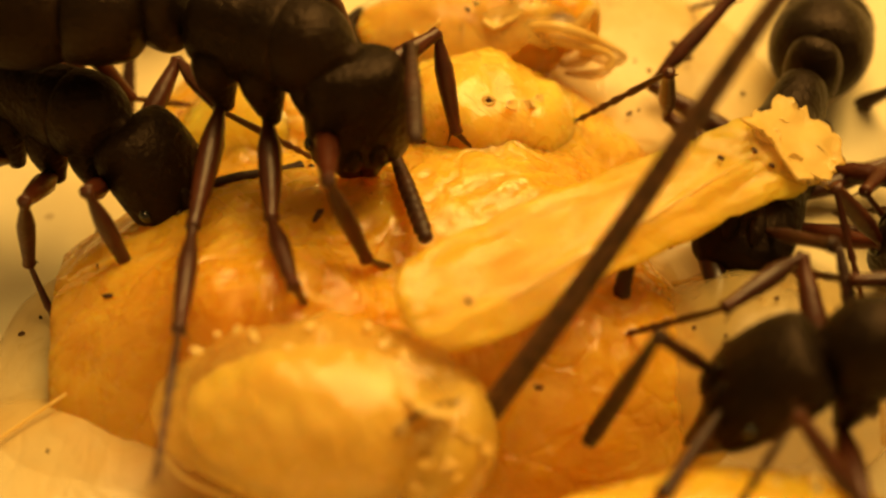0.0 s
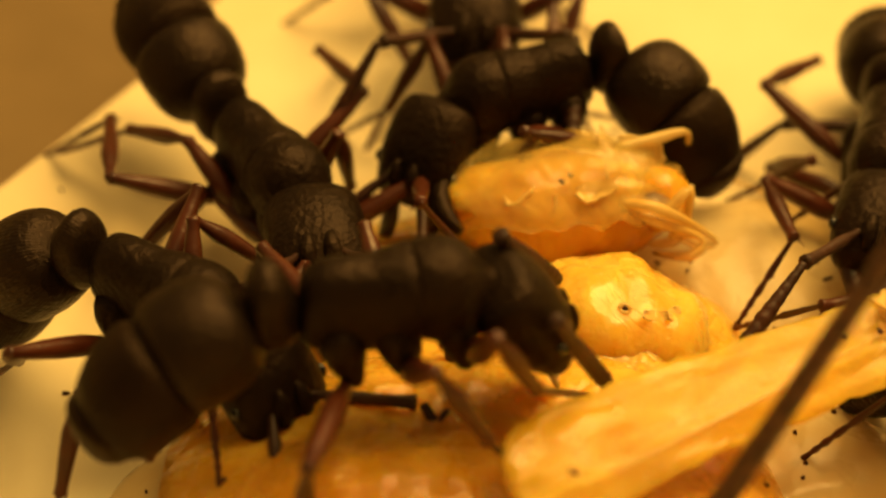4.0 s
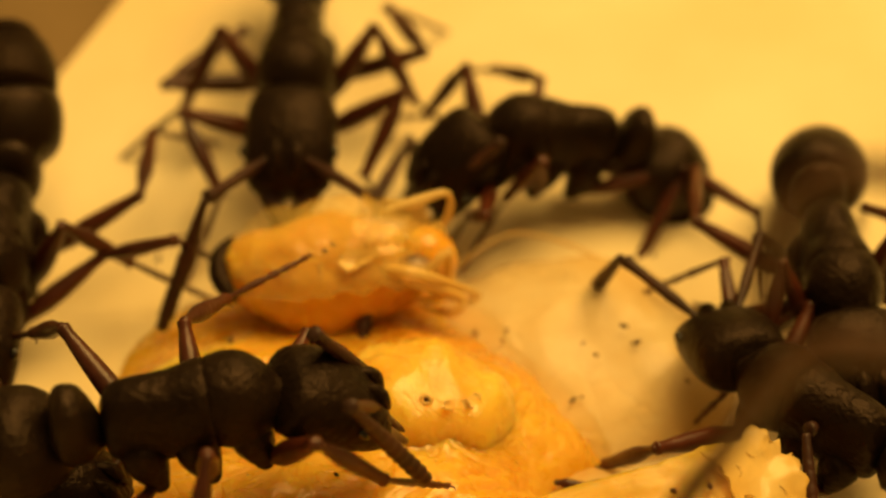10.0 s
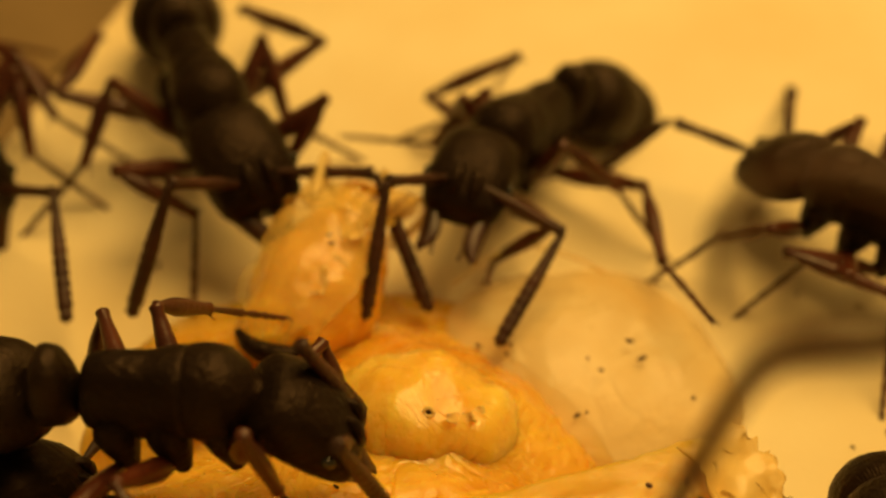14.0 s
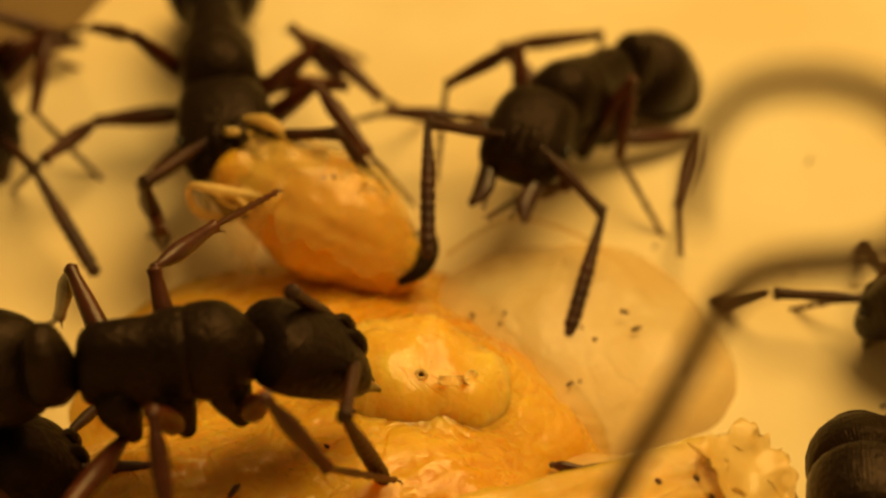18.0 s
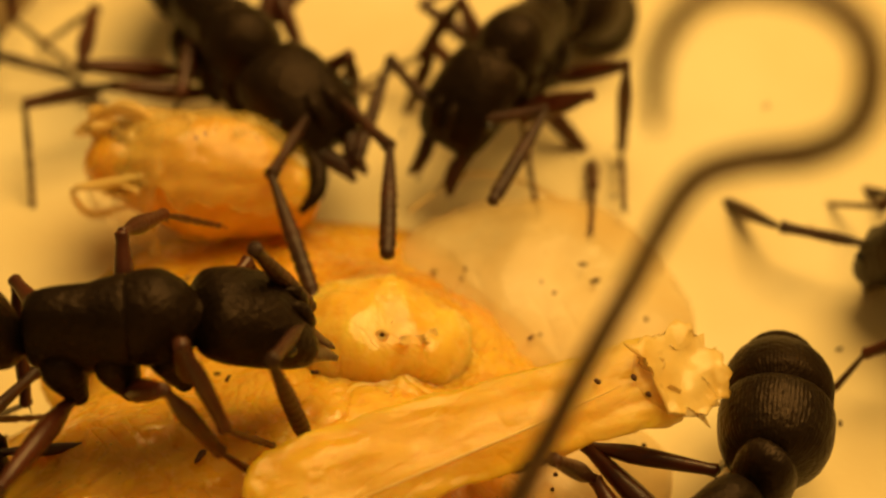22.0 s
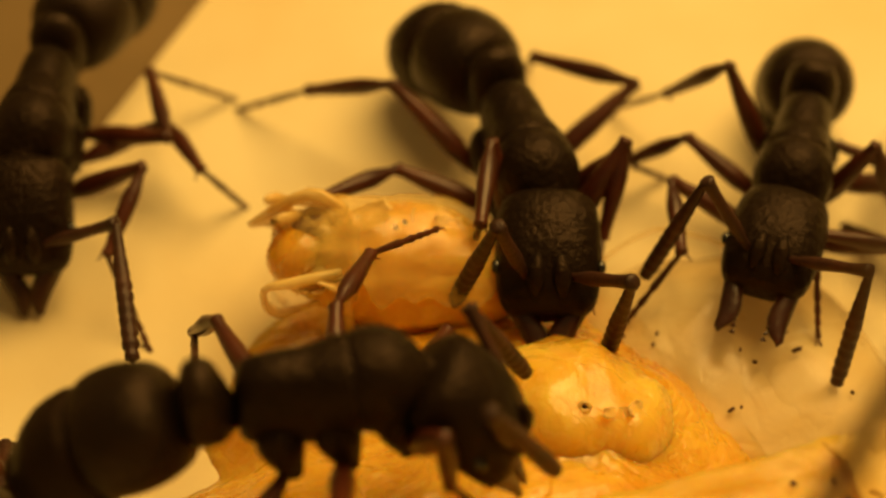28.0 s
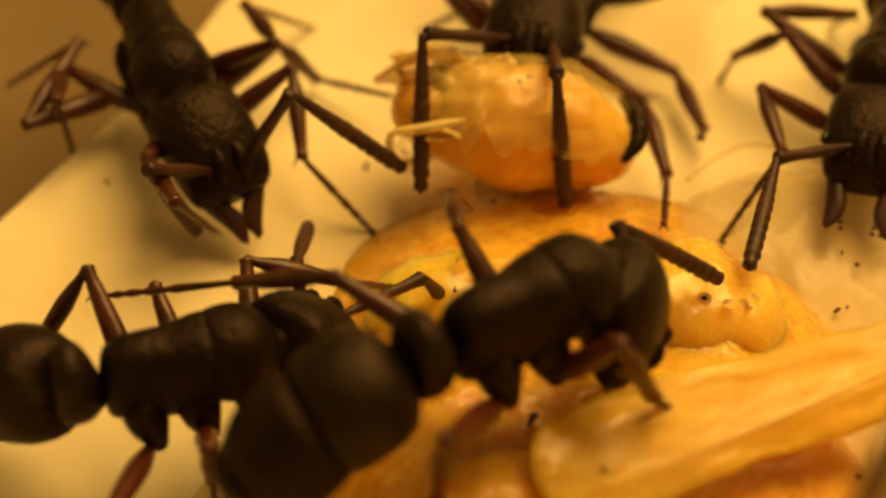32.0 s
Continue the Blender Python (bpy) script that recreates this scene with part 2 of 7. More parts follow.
def turn(rx=0, ry=0, rz=0, at_=(0, 0, 0)):
    return Matrix.LocRotScale(at_, Euler([radians(a) for a in (rx, ry, rz)]), None)


def part(name, shape, mat, parent, m=None, label=""):
    data = shape if isinstance(shape, bpy.types.Mesh) else mesh_of(name, shape[0], shape[1], mat)
    ob = new(name, data)
    ob.parent = parent
    if m is not None:
        ob.matrix_basis = m
    if label:
        ob["label"] = label
    return ob


# ---- setting: plaster slab with one free edge, brown board below, box walls ----
def slab(name, corners, z0, z1, mat, kind="structure"):
    n = len(corners)
    vs = [(x, y, z0) for x, y in corners] + [(x, y, z1) for x, y in corners]
    fs = [tuple(range(n))[::-1], tuple(range(n, 2 * n))] + [(i, (i + 1) % n, (i + 1) % n + n, i + n) for i in range(n)]
    return tagged(new(name, mesh_of(name, vs, fs, mat, False)), kind=kind)


tagged(slab("floor", [(-32.1, -16.5), (-14.4, 14.2), (-10.9, 23.5), (-2, 47), (0, 60), (70, 60), (70, -60), (-33, -60)], -4, 0, FLOOR),
       "pale yellowish plaster slab, speckled, under the brood", "floor")
tagged(slab("ground", [(-75, -62), (75, -62), (75, 65), (-75, 65)], -10, -4, TABLE), "brown board under the plaster slab", "board")
tagged(slab("wall_north", [(-75, 65), (75, 65), (75, 69), (-75, 69)], -10, 30, WALLM), "plain pale box wall", "wall")
tagged(slab("wall_south", [(-75, -66), (75, -66), (75, -62), (-75, -62)], -10, 30, WALLM), "plain pale box wall", "wall")
tagged(slab("wall_west", [(-79, -62), (-75, -62), (-75, 65), (-79, 65)], -10, 30, WALLM), "plain pale box wall", "wall")
tagged(slab("wall_east", [(75, -62), (79, -62), (79, 65), (75, 65)], -10, 30, WALLM), "plain pale box wall", "wall")


# ---- ants ----
FEMUR, TIBIA, TARSUS = (3.0, 2.9, 3.6), (2.6, 2.5, 3.3), (2.9, 2.9, 3.7)
HIPS = ((1.55, 0.62, -1.7), (0.05, 0.66, -1.8), (-1.2, 0.66, -1.75))
STANCE = ((4.9, 3.3), (0.4, 5.0), (-5.4, 4.0))
HEAD_AT, GASTER_AT = Vector((2.05, 0, 0.0)), Vector((-3.25, 0, -0.05))
SOCKET = Vector((2.36, 0.55, 0.55))
SCAPE, FLAGELLUM = 2.6, 3.9


def limb(length, r0, r1, r2, seg=9):
    """A limb along x that swells from r0 to r1 and thins to r2, with a rounded joint."""
    L = length
    return loft(fine([(-0.06, 0, 0, 0.02, 0.02), (0, 0, 0, r0, r0), (L * 0.1, 0, 0, r0 * 0.85, r0 * 0.9), (L * 0.35, 0, 0, r1, r1 * 1.1),
                      (L * 0.7, 0, 0, r1 * 0.85, r1 * 0.9), (L * 0.93, 0, 0, r2, r2), (L, 0, 0, r2 * 1.15, r2 * 1.15), (L + 0.06, 0, 0, 0.02, 0.02)], 2), seg)


def ant_meshes():
    M = {}
    BODY = {"pronotum": 1.2, "mesonotum": 1.2, "petiole": 1.2, "gaster": 1.13, "gaster_segment": 1.13, "gaster_tip": 1.1, "head": 1.2, "frontal_lobe": 1.2}
    def put(key, name, shape, mat):
        if key in BODY:
            shape = ([(x * (1.1 if key in ("head", "frontal_lobe") else 0.95 if key.startswith("gaster") else 1.0), y * BODY[key], z * BODY[key]) for x, y, z in shape[0]], shape[1])
        M[key] = mesh_of(name, shape[0], shape[1], mat)
    side = lambda rows: fine([(x, 0, (a + b) / 2, w, (a - b) / 2) for x, a, b, w in rows], 3)
    put("pronotum", "pronotum", loft(side([(0.44, 0.93, -0.88, 0.84), (0.52, 0.985, -0.9, 0.875), (0.95, 1.02, -1.02, 0.92), (1.4, 0.93, -0.95, 0.86), (1.8, 0.66, -0.72, 0.64), (2.05, 0.35, -0.48, 0.4), (2.25, 0.26, -0.36, 0.3)]), 22, 0.92), CUTICLE)
    put("mesonotum", "mesonotum", loft(side([(-2.15, 0.1, -0.6, 0.3), (-2.06, 0.5, -0.8, 0.5), (-1.85, 0.82, -0.93, 0.6), (-1.4, 0.94, -1.08, 0.66), (-0.8, 0.93, -1.12, 0.7), (-0.45, 0.905, -1.1, 0.74),
        (-0.2, 0.93, -1.06, 0.79), (0.1, 0.965, -1.02, 0.84), (0.36, 0.965, -0.9, 0.86), (0.46, 0.92, -0.87, 0.82)]), 22, 0.90), CUTICLE)
    put("petiole", "petiole", loft(fine([(-3.35, 0, -0.2, 0.24, 0.24), (-3.2, 0, 0.05, 0.58, 0.70), (-2.95, 0, 0.14, 0.66, 0.92), (-2.55, 0, 0.10, 0.62, 0.88),
        (-2.3, 0, -0.05, 0.45, 0.60), (-2.1, 0, -0.25, 0.22, 0.24)], 3), 18, 0.85), CUTICLE_RIB)
    put("gaster", "gaster", loft(fine([(0.1, 0, -0.2, 0.26, 0.28), (-0.12, 0, -0.1, 0.75, 0.85), (-0.5, 0, 0, 1.12, 1.12), (-1.2, 0, 0.02, 1.28, 1.25),
        (-1.9, 0, 0, 1.27, 1.24), (-2.2, 0, 0, 1.14, 1.12), (-2.3, 0, 0, 1.0, 0.98)], 3), 24), CUTICLE_RIB)
    put("gaster_segment", "gaster_segment", loft(fine([(0.3, 0, 0, 0.9, 0.88), (0.12, 0, 0, 1.08, 1.05), (-0.15, 0, 0, 1.22, 1.19), (-0.9, 0, -0.04, 1.24, 1.2),
        (-1.6, 0, -0.12, 1.08, 1.03), (-1.95, 0, -0.16, 0.9, 0.86)], 3), 24), CUTICLE_DULL)
    put("gaster_tip", "gaster_tip", loft(fine([(0.25, 0, 0, 0.86, 0.82), (0.0, 0, 0, 0.92, 0.88), (-0.5, 0, -0.1, 0.72, 0.66), (-0.9, 0, -0.22, 0.36, 0.32), (-1.1, 0, -0.3, 0.08, 0.08)], 3), 20), CUTICLE_DULL)
    put("head", "head", loft(fine([(-0.1, 0, -0.05, 0.36, 0.30), (0.0, 0, 0.02, 0.80, 0.55), (0.18, 0, 0.04, 0.97, 0.72), (0.6, 0, 0.05, 1.05, 0.83), (1.1, 0, 0.05, 1.07, 0.84), (1.7, 0, 0.02, 1.07, 0.78),
        (2.2, 0, -0.04, 1.02, 0.62), (2.55, 0, -0.1, 0.92, 0.45), (2.75, 0, -0.16, 0.70, 0.28)], 3), 24, 0.86), CUTICLE)
    lobes = join(placed(loft(fine([(1.7, 0.22, 0.70, 0.05, 0.05), (2.0, 0.24, 0.68, 0.16, 0.16), (2.35, 0.26, 0.52, 0.18, 0.18), (2.6, 0.26, 0.34, 0.05, 0.05)], 2), 10), turn()),
                 placed(loft(fine([(1.7, -0.22, 0.70, 0.05, 0.05), (2.0, -0.24, 0.68, 0.16, 0.16), (2.35, -0.26, 0.52, 0.18, 0.18), (2.6, -0.26, 0.34, 0.05, 0.05)], 2), 10), turn()))
    put("frontal_lobe", "frontal_lobe", lobes, CUTICLE)
    jaw = []
    for k in range(9):
        u = k / 8
        jaw.append((1.45 * u, -0.66 * math.sin(u * 1.7) + 0.12 * u, -0.1 * u, 0.26 * (1 - 0.55 * u) + 0.14 * math.sin(math.pi * u), 0.24 * (1 - 0.7 * u)))
    jaw.append((1.55, -0.60, -0.1, 0.03, 0.03))
    teeth = [placed(loft([(0, 0, 0, 0.09, 0.05), (0.12, 0, 0, 0.02, 0.02)], 6), turn(0, 0, -75, (0.66 + 0.17 * k, -0.66 - 0.09 * k + 0.12, -0.06))) for k in range(5)]
    put("jaw_l", "mandible", join(loft(jaw, 10), *teeth), MANDIBLE)
    mirror = [((x, -y, z)) for x, y, z in join(loft(jaw, 10), *teeth)[0]]
    put("jaw_r", "mandible", (mirror, [f[::-1] for f in join(loft(jaw, 10), *teeth)[1]]), MANDIBLE)
    put("eye", "eye", loft(fine([(-0.2, 0, 0, 0.02, 0.02), (-0.12, 0, 0, 0.10, 0.12), (0, 0, 0, 0.13, 0.16), (0.12, 0, 0, 0.10, 0.12), (0.2, 0, 0, 0.02, 0.02)], 2), 12), EYE)
    put("scape", "antenna_scape", limb(SCAPE, 0.12, 0.17, 0.18), ANTENNA)
    seg_r = []
    for k in range(12):
        x0, L = k * FLAGELLUM / 12, FLAGELLUM / 12
        r = 0.12 + 0.10 * min(1, k / 5)
        if k == 11:
            r *= 0.85
        seg_r += [(x0 + 0.01, 0, 0, r * 0.86, r * 0.86), (x0 + L * 0.35, 0, 0, r, r), (x0 + L * 0.8, 0, 0, r * 1.02, r * 1.02)]
    seg_r += [(FLAGELLUM, 0, 0, 0.09, 0.09), (FLAGELLUM + 0.08, 0, 0, 0.02, 0.02)]
    put("flagellum", "antenna_flagellum", loft(seg_r, 9), ANTENNA)
    for i in range(3):
        put("femur%d" % i, "femur", limb(FEMUR[i], 0.18, 0.29, 0.17), LEG)
        spur = placed(loft([(0, 0, 0, 0.045, 0.045), (0.42, 0, 0, 0.01, 0.01)], 6), turn(0, 32, 0, (TIBIA[i] * 0.95, 0, -0.08)))
        put("tibia%d" % i, "tibia", join(limb(TIBIA[i], 0.14, 0.23, 0.16), spur), LEG)
        L = TARSUS[i]
        rr = [(-0.05, 0, 0, 0.02, 0.02), (0, 0, 0, 0.11, 0.11)]
        for a, b, r in ((0, 0.45, 0.10), (0.45, 0.63, 0.10), (0.63, 0.76, 0.095), (0.76, 0.86, 0.09), (0.86, 1.0, 0.085)):
            rr += [((a + 0.02) * L, 0, 0, r * 0.7, r * 0.7), ((b - 0.03) * L, 0, 0, r * 1.1, r * 1.1)]
        rr += [(L, 0, 0, 0.03, 0.03)]
        claws = [tube([(L - 0.03, 0, 0), (L + 0.12, s * 0.07, 0.03), (L + 0.22, s * 0.12, -0.05)], [0.035, 0.028, 0.008], 5) for s in (1, -1)]
        put("tarsus%d" % i, "tarsus", join(loft(rr, 8), *claws), LEG)
    put("coxa", "coxa", loft(fine([(-0.5, 0, 0.0, 0.12, 0.12), (-0.35, 0, 0, 0.46, 0.44), (0.1, 0, 0, 0.58, 0.54), (0.6, 0, 0, 0.46, 0.42), (1.0, 0, 0, 0.28, 0.28), (1.22, 0, 0, 0.2, 0.2), (1.3, 0, 0, 0.04, 0.04)], 2), 12), CUTICLE)
    return M


ANT_MESH = ant_meshes()
SIDES = (1, -1)


def build_ant(label, size=1.0, jaws=-2):
    """One ant: an empty at its trunk, with every segment a part of its own."""
    M = ANT_MESH
    ant = tagged(new("ant"), label, "ant", "ants on the brood")
    for key in ("pronotum", "mesonotum", "petiole"):
        part(key, M[key], None, ant)
    head = part("head", M["head"], None, ant, at(*HEAD_AT))
    part("frontal_lobe", M["frontal_lobe"], None, head)
    part("mandible", M["jaw_l"], None, head, at(2.66, 0.80, -0.28, 0, 14, jaws), "curved toothed brown jaw")
    part("mandible", M["jaw_r"], None, head, at(2.66, -0.80, -0.28, 0, 14, -jaws), "curved toothed brown jaw")
    for s in SIDES:
        part("eye", M["eye"], None, head, at(1.95, s * 1.25, 0.28), "small glossy black eye")
    gaster = part("gaster", M["gaster"], None, ant, at(*GASTER_AT))
    part("gaster_segment", M["gaster_segment"], None, gaster, at(-2.14, 0, -0.07, 0, -18, 0))
    part("gaster_tip", M["gaster_tip"], None, gaster, at(-3.8, 0, -0.75, 0, -42, 0))
    limbs = {"head": head, "gaster": gaster}
    for s in SIDES:
        limbs["scape", s] = part("antenna_scape", M["scape"], None, ant)
        limbs["flagellum", s] = part("antenna_flagellum", M["flagellum"], None, ant)
        for i in range(3):
            hx, hy, hz = HIPS[i]
            part("coxa", M["coxa"], None, ant, at(hx - (0.32 if i == 0 else 0.12), s * (hy - 0.1), hz + 1.05, 0, 76, s * 30))
            limbs["femur", i, s] = part("femur", M["femur%d" % i], None, ant)
            limbs["tibia", i, s] = part("tibia", M["tibia%d" % i], None, ant)
            limbs["tarsus", i, s] = part("tarsus", M["tarsus%d" % i], None, ant)
    ant.scale = (size, size, size)
    return ant, limbs


def bone(a, b, up):
    """A pose (mm) at a with x towards b and z near up."""
    x = (b - a).normalized()
    z = up - x * up.dot(x)
    z = z.normalized() if z.length > 1e-4 else x.orthogonal().normalized()
    y = z.cross(x)
    m = Matrix((x, y, z)).transposed().to_4x4()
    m.translation = a * MM
    return m


def bend(a, c, la, lb, pole):
    """The joint between a and c of a two-part limb."""
    d = c - a
    L = min(max(d.length, abs(la - lb) + 0.05), (la + lb) * 0.995)
    d = d.normalized()
    k = (la * la - lb * lb + L * L) / (2 * L)
    h = math.sqrt(max(la * la - k * k, 0))
    p = pole - d * pole.dot(d)
    return a + d * k + p.normalized() * h, a + d * L


STEP = 0.25
TIMES = [i * STEP for i in range(int(32 / STEP) + 1)]


def move_ant(made, rows, feet=None, feelers=None, seed=1):
    """rows: seconds; trunk x, y, z, heading, pitch; head turn and pitch; gaster turn and pitch. feet: knee, ankle and foot (mm) of given legs by time;
    feelers: where given feelers bend and end (mm) by time."""
    ant, limbs = made
    size = ant.scale.x
    r = np.array(rows, float)
    rnd = random.Random(seed)
    val = [[float(np.interp(t, r[:, 0], r[:, k])) for k in range(1, 10)] for t in TIMES]
    keys = {k: [] for k in limbs}
    root, planted = [], {}
    wave = {s: [rnd.uniform(0, 6.28) for _ in range(4)] for s in SIDES}
    for t, (x, y, z, yaw, pitch, hy, hp, gy, gp) in zip(TIMES, val):
        base = turn(0, -pitch, yaw, (x, y, z)) @ Matrix.Scale(size, 4)
        inv = base.inverted()
        root.append((t, at(x, y, z, 0, -pitch, yaw)))
        head = turn(0, hp, hy, HEAD_AT)
        keys["head"].append((t, at(*HEAD_AT, 0, hp, hy)))
        keys["gaster"].append((t, at(*GASTER_AT, 0, -gp, gy)))
        for s in SIDES:
            w = wave[s]
            a = head @ Vector((SOCKET.x, SOCKET.y * s, SOCKET.z))
            spread = 40 + 14 * math.sin(t * 1.3 + w[0])
            lift = 22 + 12 * math.sin(t * 1.7 + w[1])
            e = head @ (Vector((SOCKET.x, SOCKET.y * s, SOCKET.z)) + SCAPE * Vector((math.cos(radians(spread)) * math.cos(radians(lift)), s * math.sin(radians(spread)), math.sin(radians(lift)))))
            out2, drop = 12 + 18 * math.sin(t * 1.9 + w[2]), 48 + 16 * math.sin(t * 1.1 + w[3])
            f = e + FLAGELLUM * (head.to_3x3() @ Vector((math.cos(radians(out2)) * math.cos(radians(drop - hp)), s * math.sin(radians(out2)), -math.sin(radians(drop - hp)))))
            if feelers and s in feelers:
                q = near_row(feelers[s], t)
                if q is not None:
                    tip = inv @ Vector(q[3:6])
                    mid = inv @ Vector(q[0:3])
                    e = a + (mid - a).normalized() * SCAPE
                    f = e + (tip - e).normalized() * FLAGELLUM
            keys["scape", s].append((t, bone(a, e, Vector((0, 0, 1)))))
            keys["flagellum", s].append((t, bone(e, f, Vector((0, 0, 1)))))
            for i in range(3):
                hip = Vector((HIPS[i][0], HIPS[i][1] * s, HIPS[i][2]))
                sx, sy = STANCE[i]
                want = base @ Vector((sx, sy * s, 0))
                old = planted.get((i, s))
                reach = 2.1 + 0.3 * i
                if old is None or (Vector((old.x, old.y)) - Vector((want.x, want.y))).length > reach:
                    lead = (want - old) * 0.55 if old is not None else Vector((rnd.uniform(-0.8, 0.8), rnd.uniform(-0.8, 0.8), 0))
                    lead = Vector((max(-1.2, min(1.2, lead.x)), max(-1.2, min(1.2, lead.y)), 0))
                    p = want + lead
                    planted[i, s] = Vector((p.x, p.y, height_at(p.x, p.y)))
                foot = planted[i, s]
                given = near_row(feet[i, s], t) if feet and (i, s) in feet else None
                if given:
                    foot = Vector(given[6:9])
                    planted[i, s] = Vector((foot.x, foot.y, height_at(foot.x, foot.y)))
                foot = inv @ foot
                out = Vector((0, s, 0)) * 1.1 + Vector((0.35 if i == 0 else -0.15 * i, 0, 0.6))
                flat = hip - foot
                flat.z = 0
                ankle = foot + flat.normalized() * TARSUS[i] * 0.72 + Vector((0, 0, TARSUS[i] * 0.62))
                if given:
                    knee = hip + ((inv @ Vector(given[0:3])) - hip).normalized() * FEMUR[i]
                    ankle = knee + ((inv @ Vector(given[3:6])) - knee).normalized() * TIBIA[i]
                else:
                    knee, ankle = bend(hip, ankle, FEMUR[i], TIBIA[i], out)
                keys["femur", i, s].append((t, bone(hip, knee, out)))
                keys["tibia", i, s].append((t, bone(knee, ankle, out)))
                keys["tarsus", i, s].append((t, bone(ankle, foot, Vector((0, 0, 1)))))
    walk(ant, root)
    for k, rows_ in keys.items():
        walk(limbs[k], rows_)


def near_row(rows, t):
    """The row at t on straight lines between the given rows, or None outside their stretch."""
    for p, q in zip(rows, rows[1:]):
        if p[0] <= t <= q[0]:
            if q[0] - p[0] > 3.1:
                if t in (p[0], q[0]):
                    return list(p[1:] if t == p[0] else q[1:])
                return None
            u = (t - p[0]) / (q[0] - p[0])
            return [a + (b - a) * u for a, b in zip(p[1:], q[1:])]
    return None


# ---- brood: larvae, pupae and cocoon films, each with its own place ----
MOUNDS = []


def blob(length, width, tall, rough=0.08, grooves=0, seed=1, taper=(0.8, 0.8), curve=0.0, nseg=36, nring=40, freq=0.5):
    """A soft grub body along x: ringed, uneven, tapered at both ends, curved in its plane."""
    rings = []
    vs, fs = [], []
    off = Vector((seed * 7.3, seed * 3.1, seed * 1.7))
    for i in range(nring + 1):
        u = -1 + 2 * i / nring
        a = math.asin(max(-1, min(1, u)))
        u2 = math.sin(a * 1.0)
        e = (1 - abs(u2) ** 2.4) ** 0.5
        k = taper[0] if u2 < 0 else taper[1]
        e *= 1 - (1 - k) * abs(u2) ** 1.3
        g = 1 - 0.035 * abs(math.sin((u2 + 1) * math.pi * grooves / 2)) ** 0.35 if grooves else 1
        for j in range(nseg):
            b = 2 * math.pi * j / nseg
            p = Vector((u2 * length / 2, math.cos(b) * e * g * width / 2, math.sin(b) * e * g * tall / 2))
            p.y += curve * (u2 * u2 - 0.4)
            nrm = Vector((0.3 * u2, math.cos(b), math.sin(b)))
            n = noise.noise(p * freq + off) + 0.45 * noise.noise(p * freq * 2.7 + off) + 0.2 * noise.noise(p * freq * 7 + off)
            p += nrm * n * rough * min(width, tall)
            vs.append(p)
    for i in range(nring):
        for j in range(nseg):
            a, b = i * nseg + j, i * nseg + (j + 1) % nseg
            fs.append((a, b, b + nseg, a + nseg))
    fs.append(tuple(range(nseg))[::-1])
    fs.append(tuple(range(nring * nseg, (nring + 1) * nseg)))
    return vs, fs


def mound(c, r, yaw=0, keep=True):
    MOUNDS.append((c, r, radians(yaw)))


def height_at(x, y):
    """The height of the floor or of the brood at a place (mm)."""
    h = 0.0
    for (cx, cy, cz), (rx, ry, rz), a in MOUNDS:
        u = ((x - cx) * math.cos(a) + (y - cy) * math.sin(a)) / rx
        v = (-(x - cx) * math.sin(a) + (y - cy) * math.cos(a)) / ry
        d = 1 - u * u - v * v
        if d > 0:
            h = max(h, cz + rz * math.sqrt(d))
    if SKIN:
        gx, gy, dx, dy, grid = SKIN["grid"]
        i, j = int(round((x - gx) / dx)), int(round((y - gy) / dy))
        if 0 <= i < grid.shape[0] and 0 <= j < grid.shape[1]:
            h = max(h, float(grid[i, j]) - 0.05)
    return h


SKINNED = []
SKIN = {}


def larva(label, c, size, yaw, mat, pitch=0, grooves=9, rough=0.05, seed=1, taper=(0.8, 0.8), curve=0.0, name="larva", category="larva", freq=0.5, skinned=True):
    ob = tagged(new(name), label, category, "brood pile")
    ob.matrix_basis = at(*c, 0, pitch, yaw)
    body = part("film" if name == "cocoon" else "body", blob(*size, rough, grooves, seed, taper, curve, freq=freq), mat, ob)
    if name == "cocoon":
        rq = random.Random(seed)
        for k in range(4):
            e, a = rq.uniform(0.1, 0.85), rq.uniform(0, 6.28)
            x, y = math.cos(a) * e * size[0] / 2, math.sin(a) * e * size[1] / 2
            part("stain", placed(loft([(-0.02, 0, 0, rq.uniform(.04, .09), rq.uniform(.03, .07)), (0.06, 0, 0, 0.03, 0.03)], 7), turn(0, -90, 0, (x, y, size[2] / 2 * math.sqrt(1 - e * e) + 0.04))), DIRT, body)
    mound(c, (size[0] / 2, size[1] / 2, size[2] / 2), yaw)
    if name == "larva" and skinned:
        SKINNED.append(MOUNDS[-1])
    return ob


def ring_mark(parent, p, n, r=0.16, label="small dark puckered mouth"):
    """A puckered ring with a dark pit, facing n, at p."""
    q = Vector(n).to_track_quat("Z", "Y").to_matrix().to_4x4()
    q.translation = Vector(p)
    pts = [(math.cos(a) * r, math.sin(a) * r * 0.8, 0.02 * math.sin(3 * a)) for a in [2 * math.pi * k / 14 for k in range(15)]]
    ring = part("mouth", placed(tube(pts, 0.06, 6), q), FILM, parent, None, label)
    part("pit", placed(loft([(0, 0, 0, r * 0.7, r * 0.6), (0.05, 0, 0, r * 0.3, r * 0.3)], 10), q @ turn(0, -90, 0)), DIRT, ring)


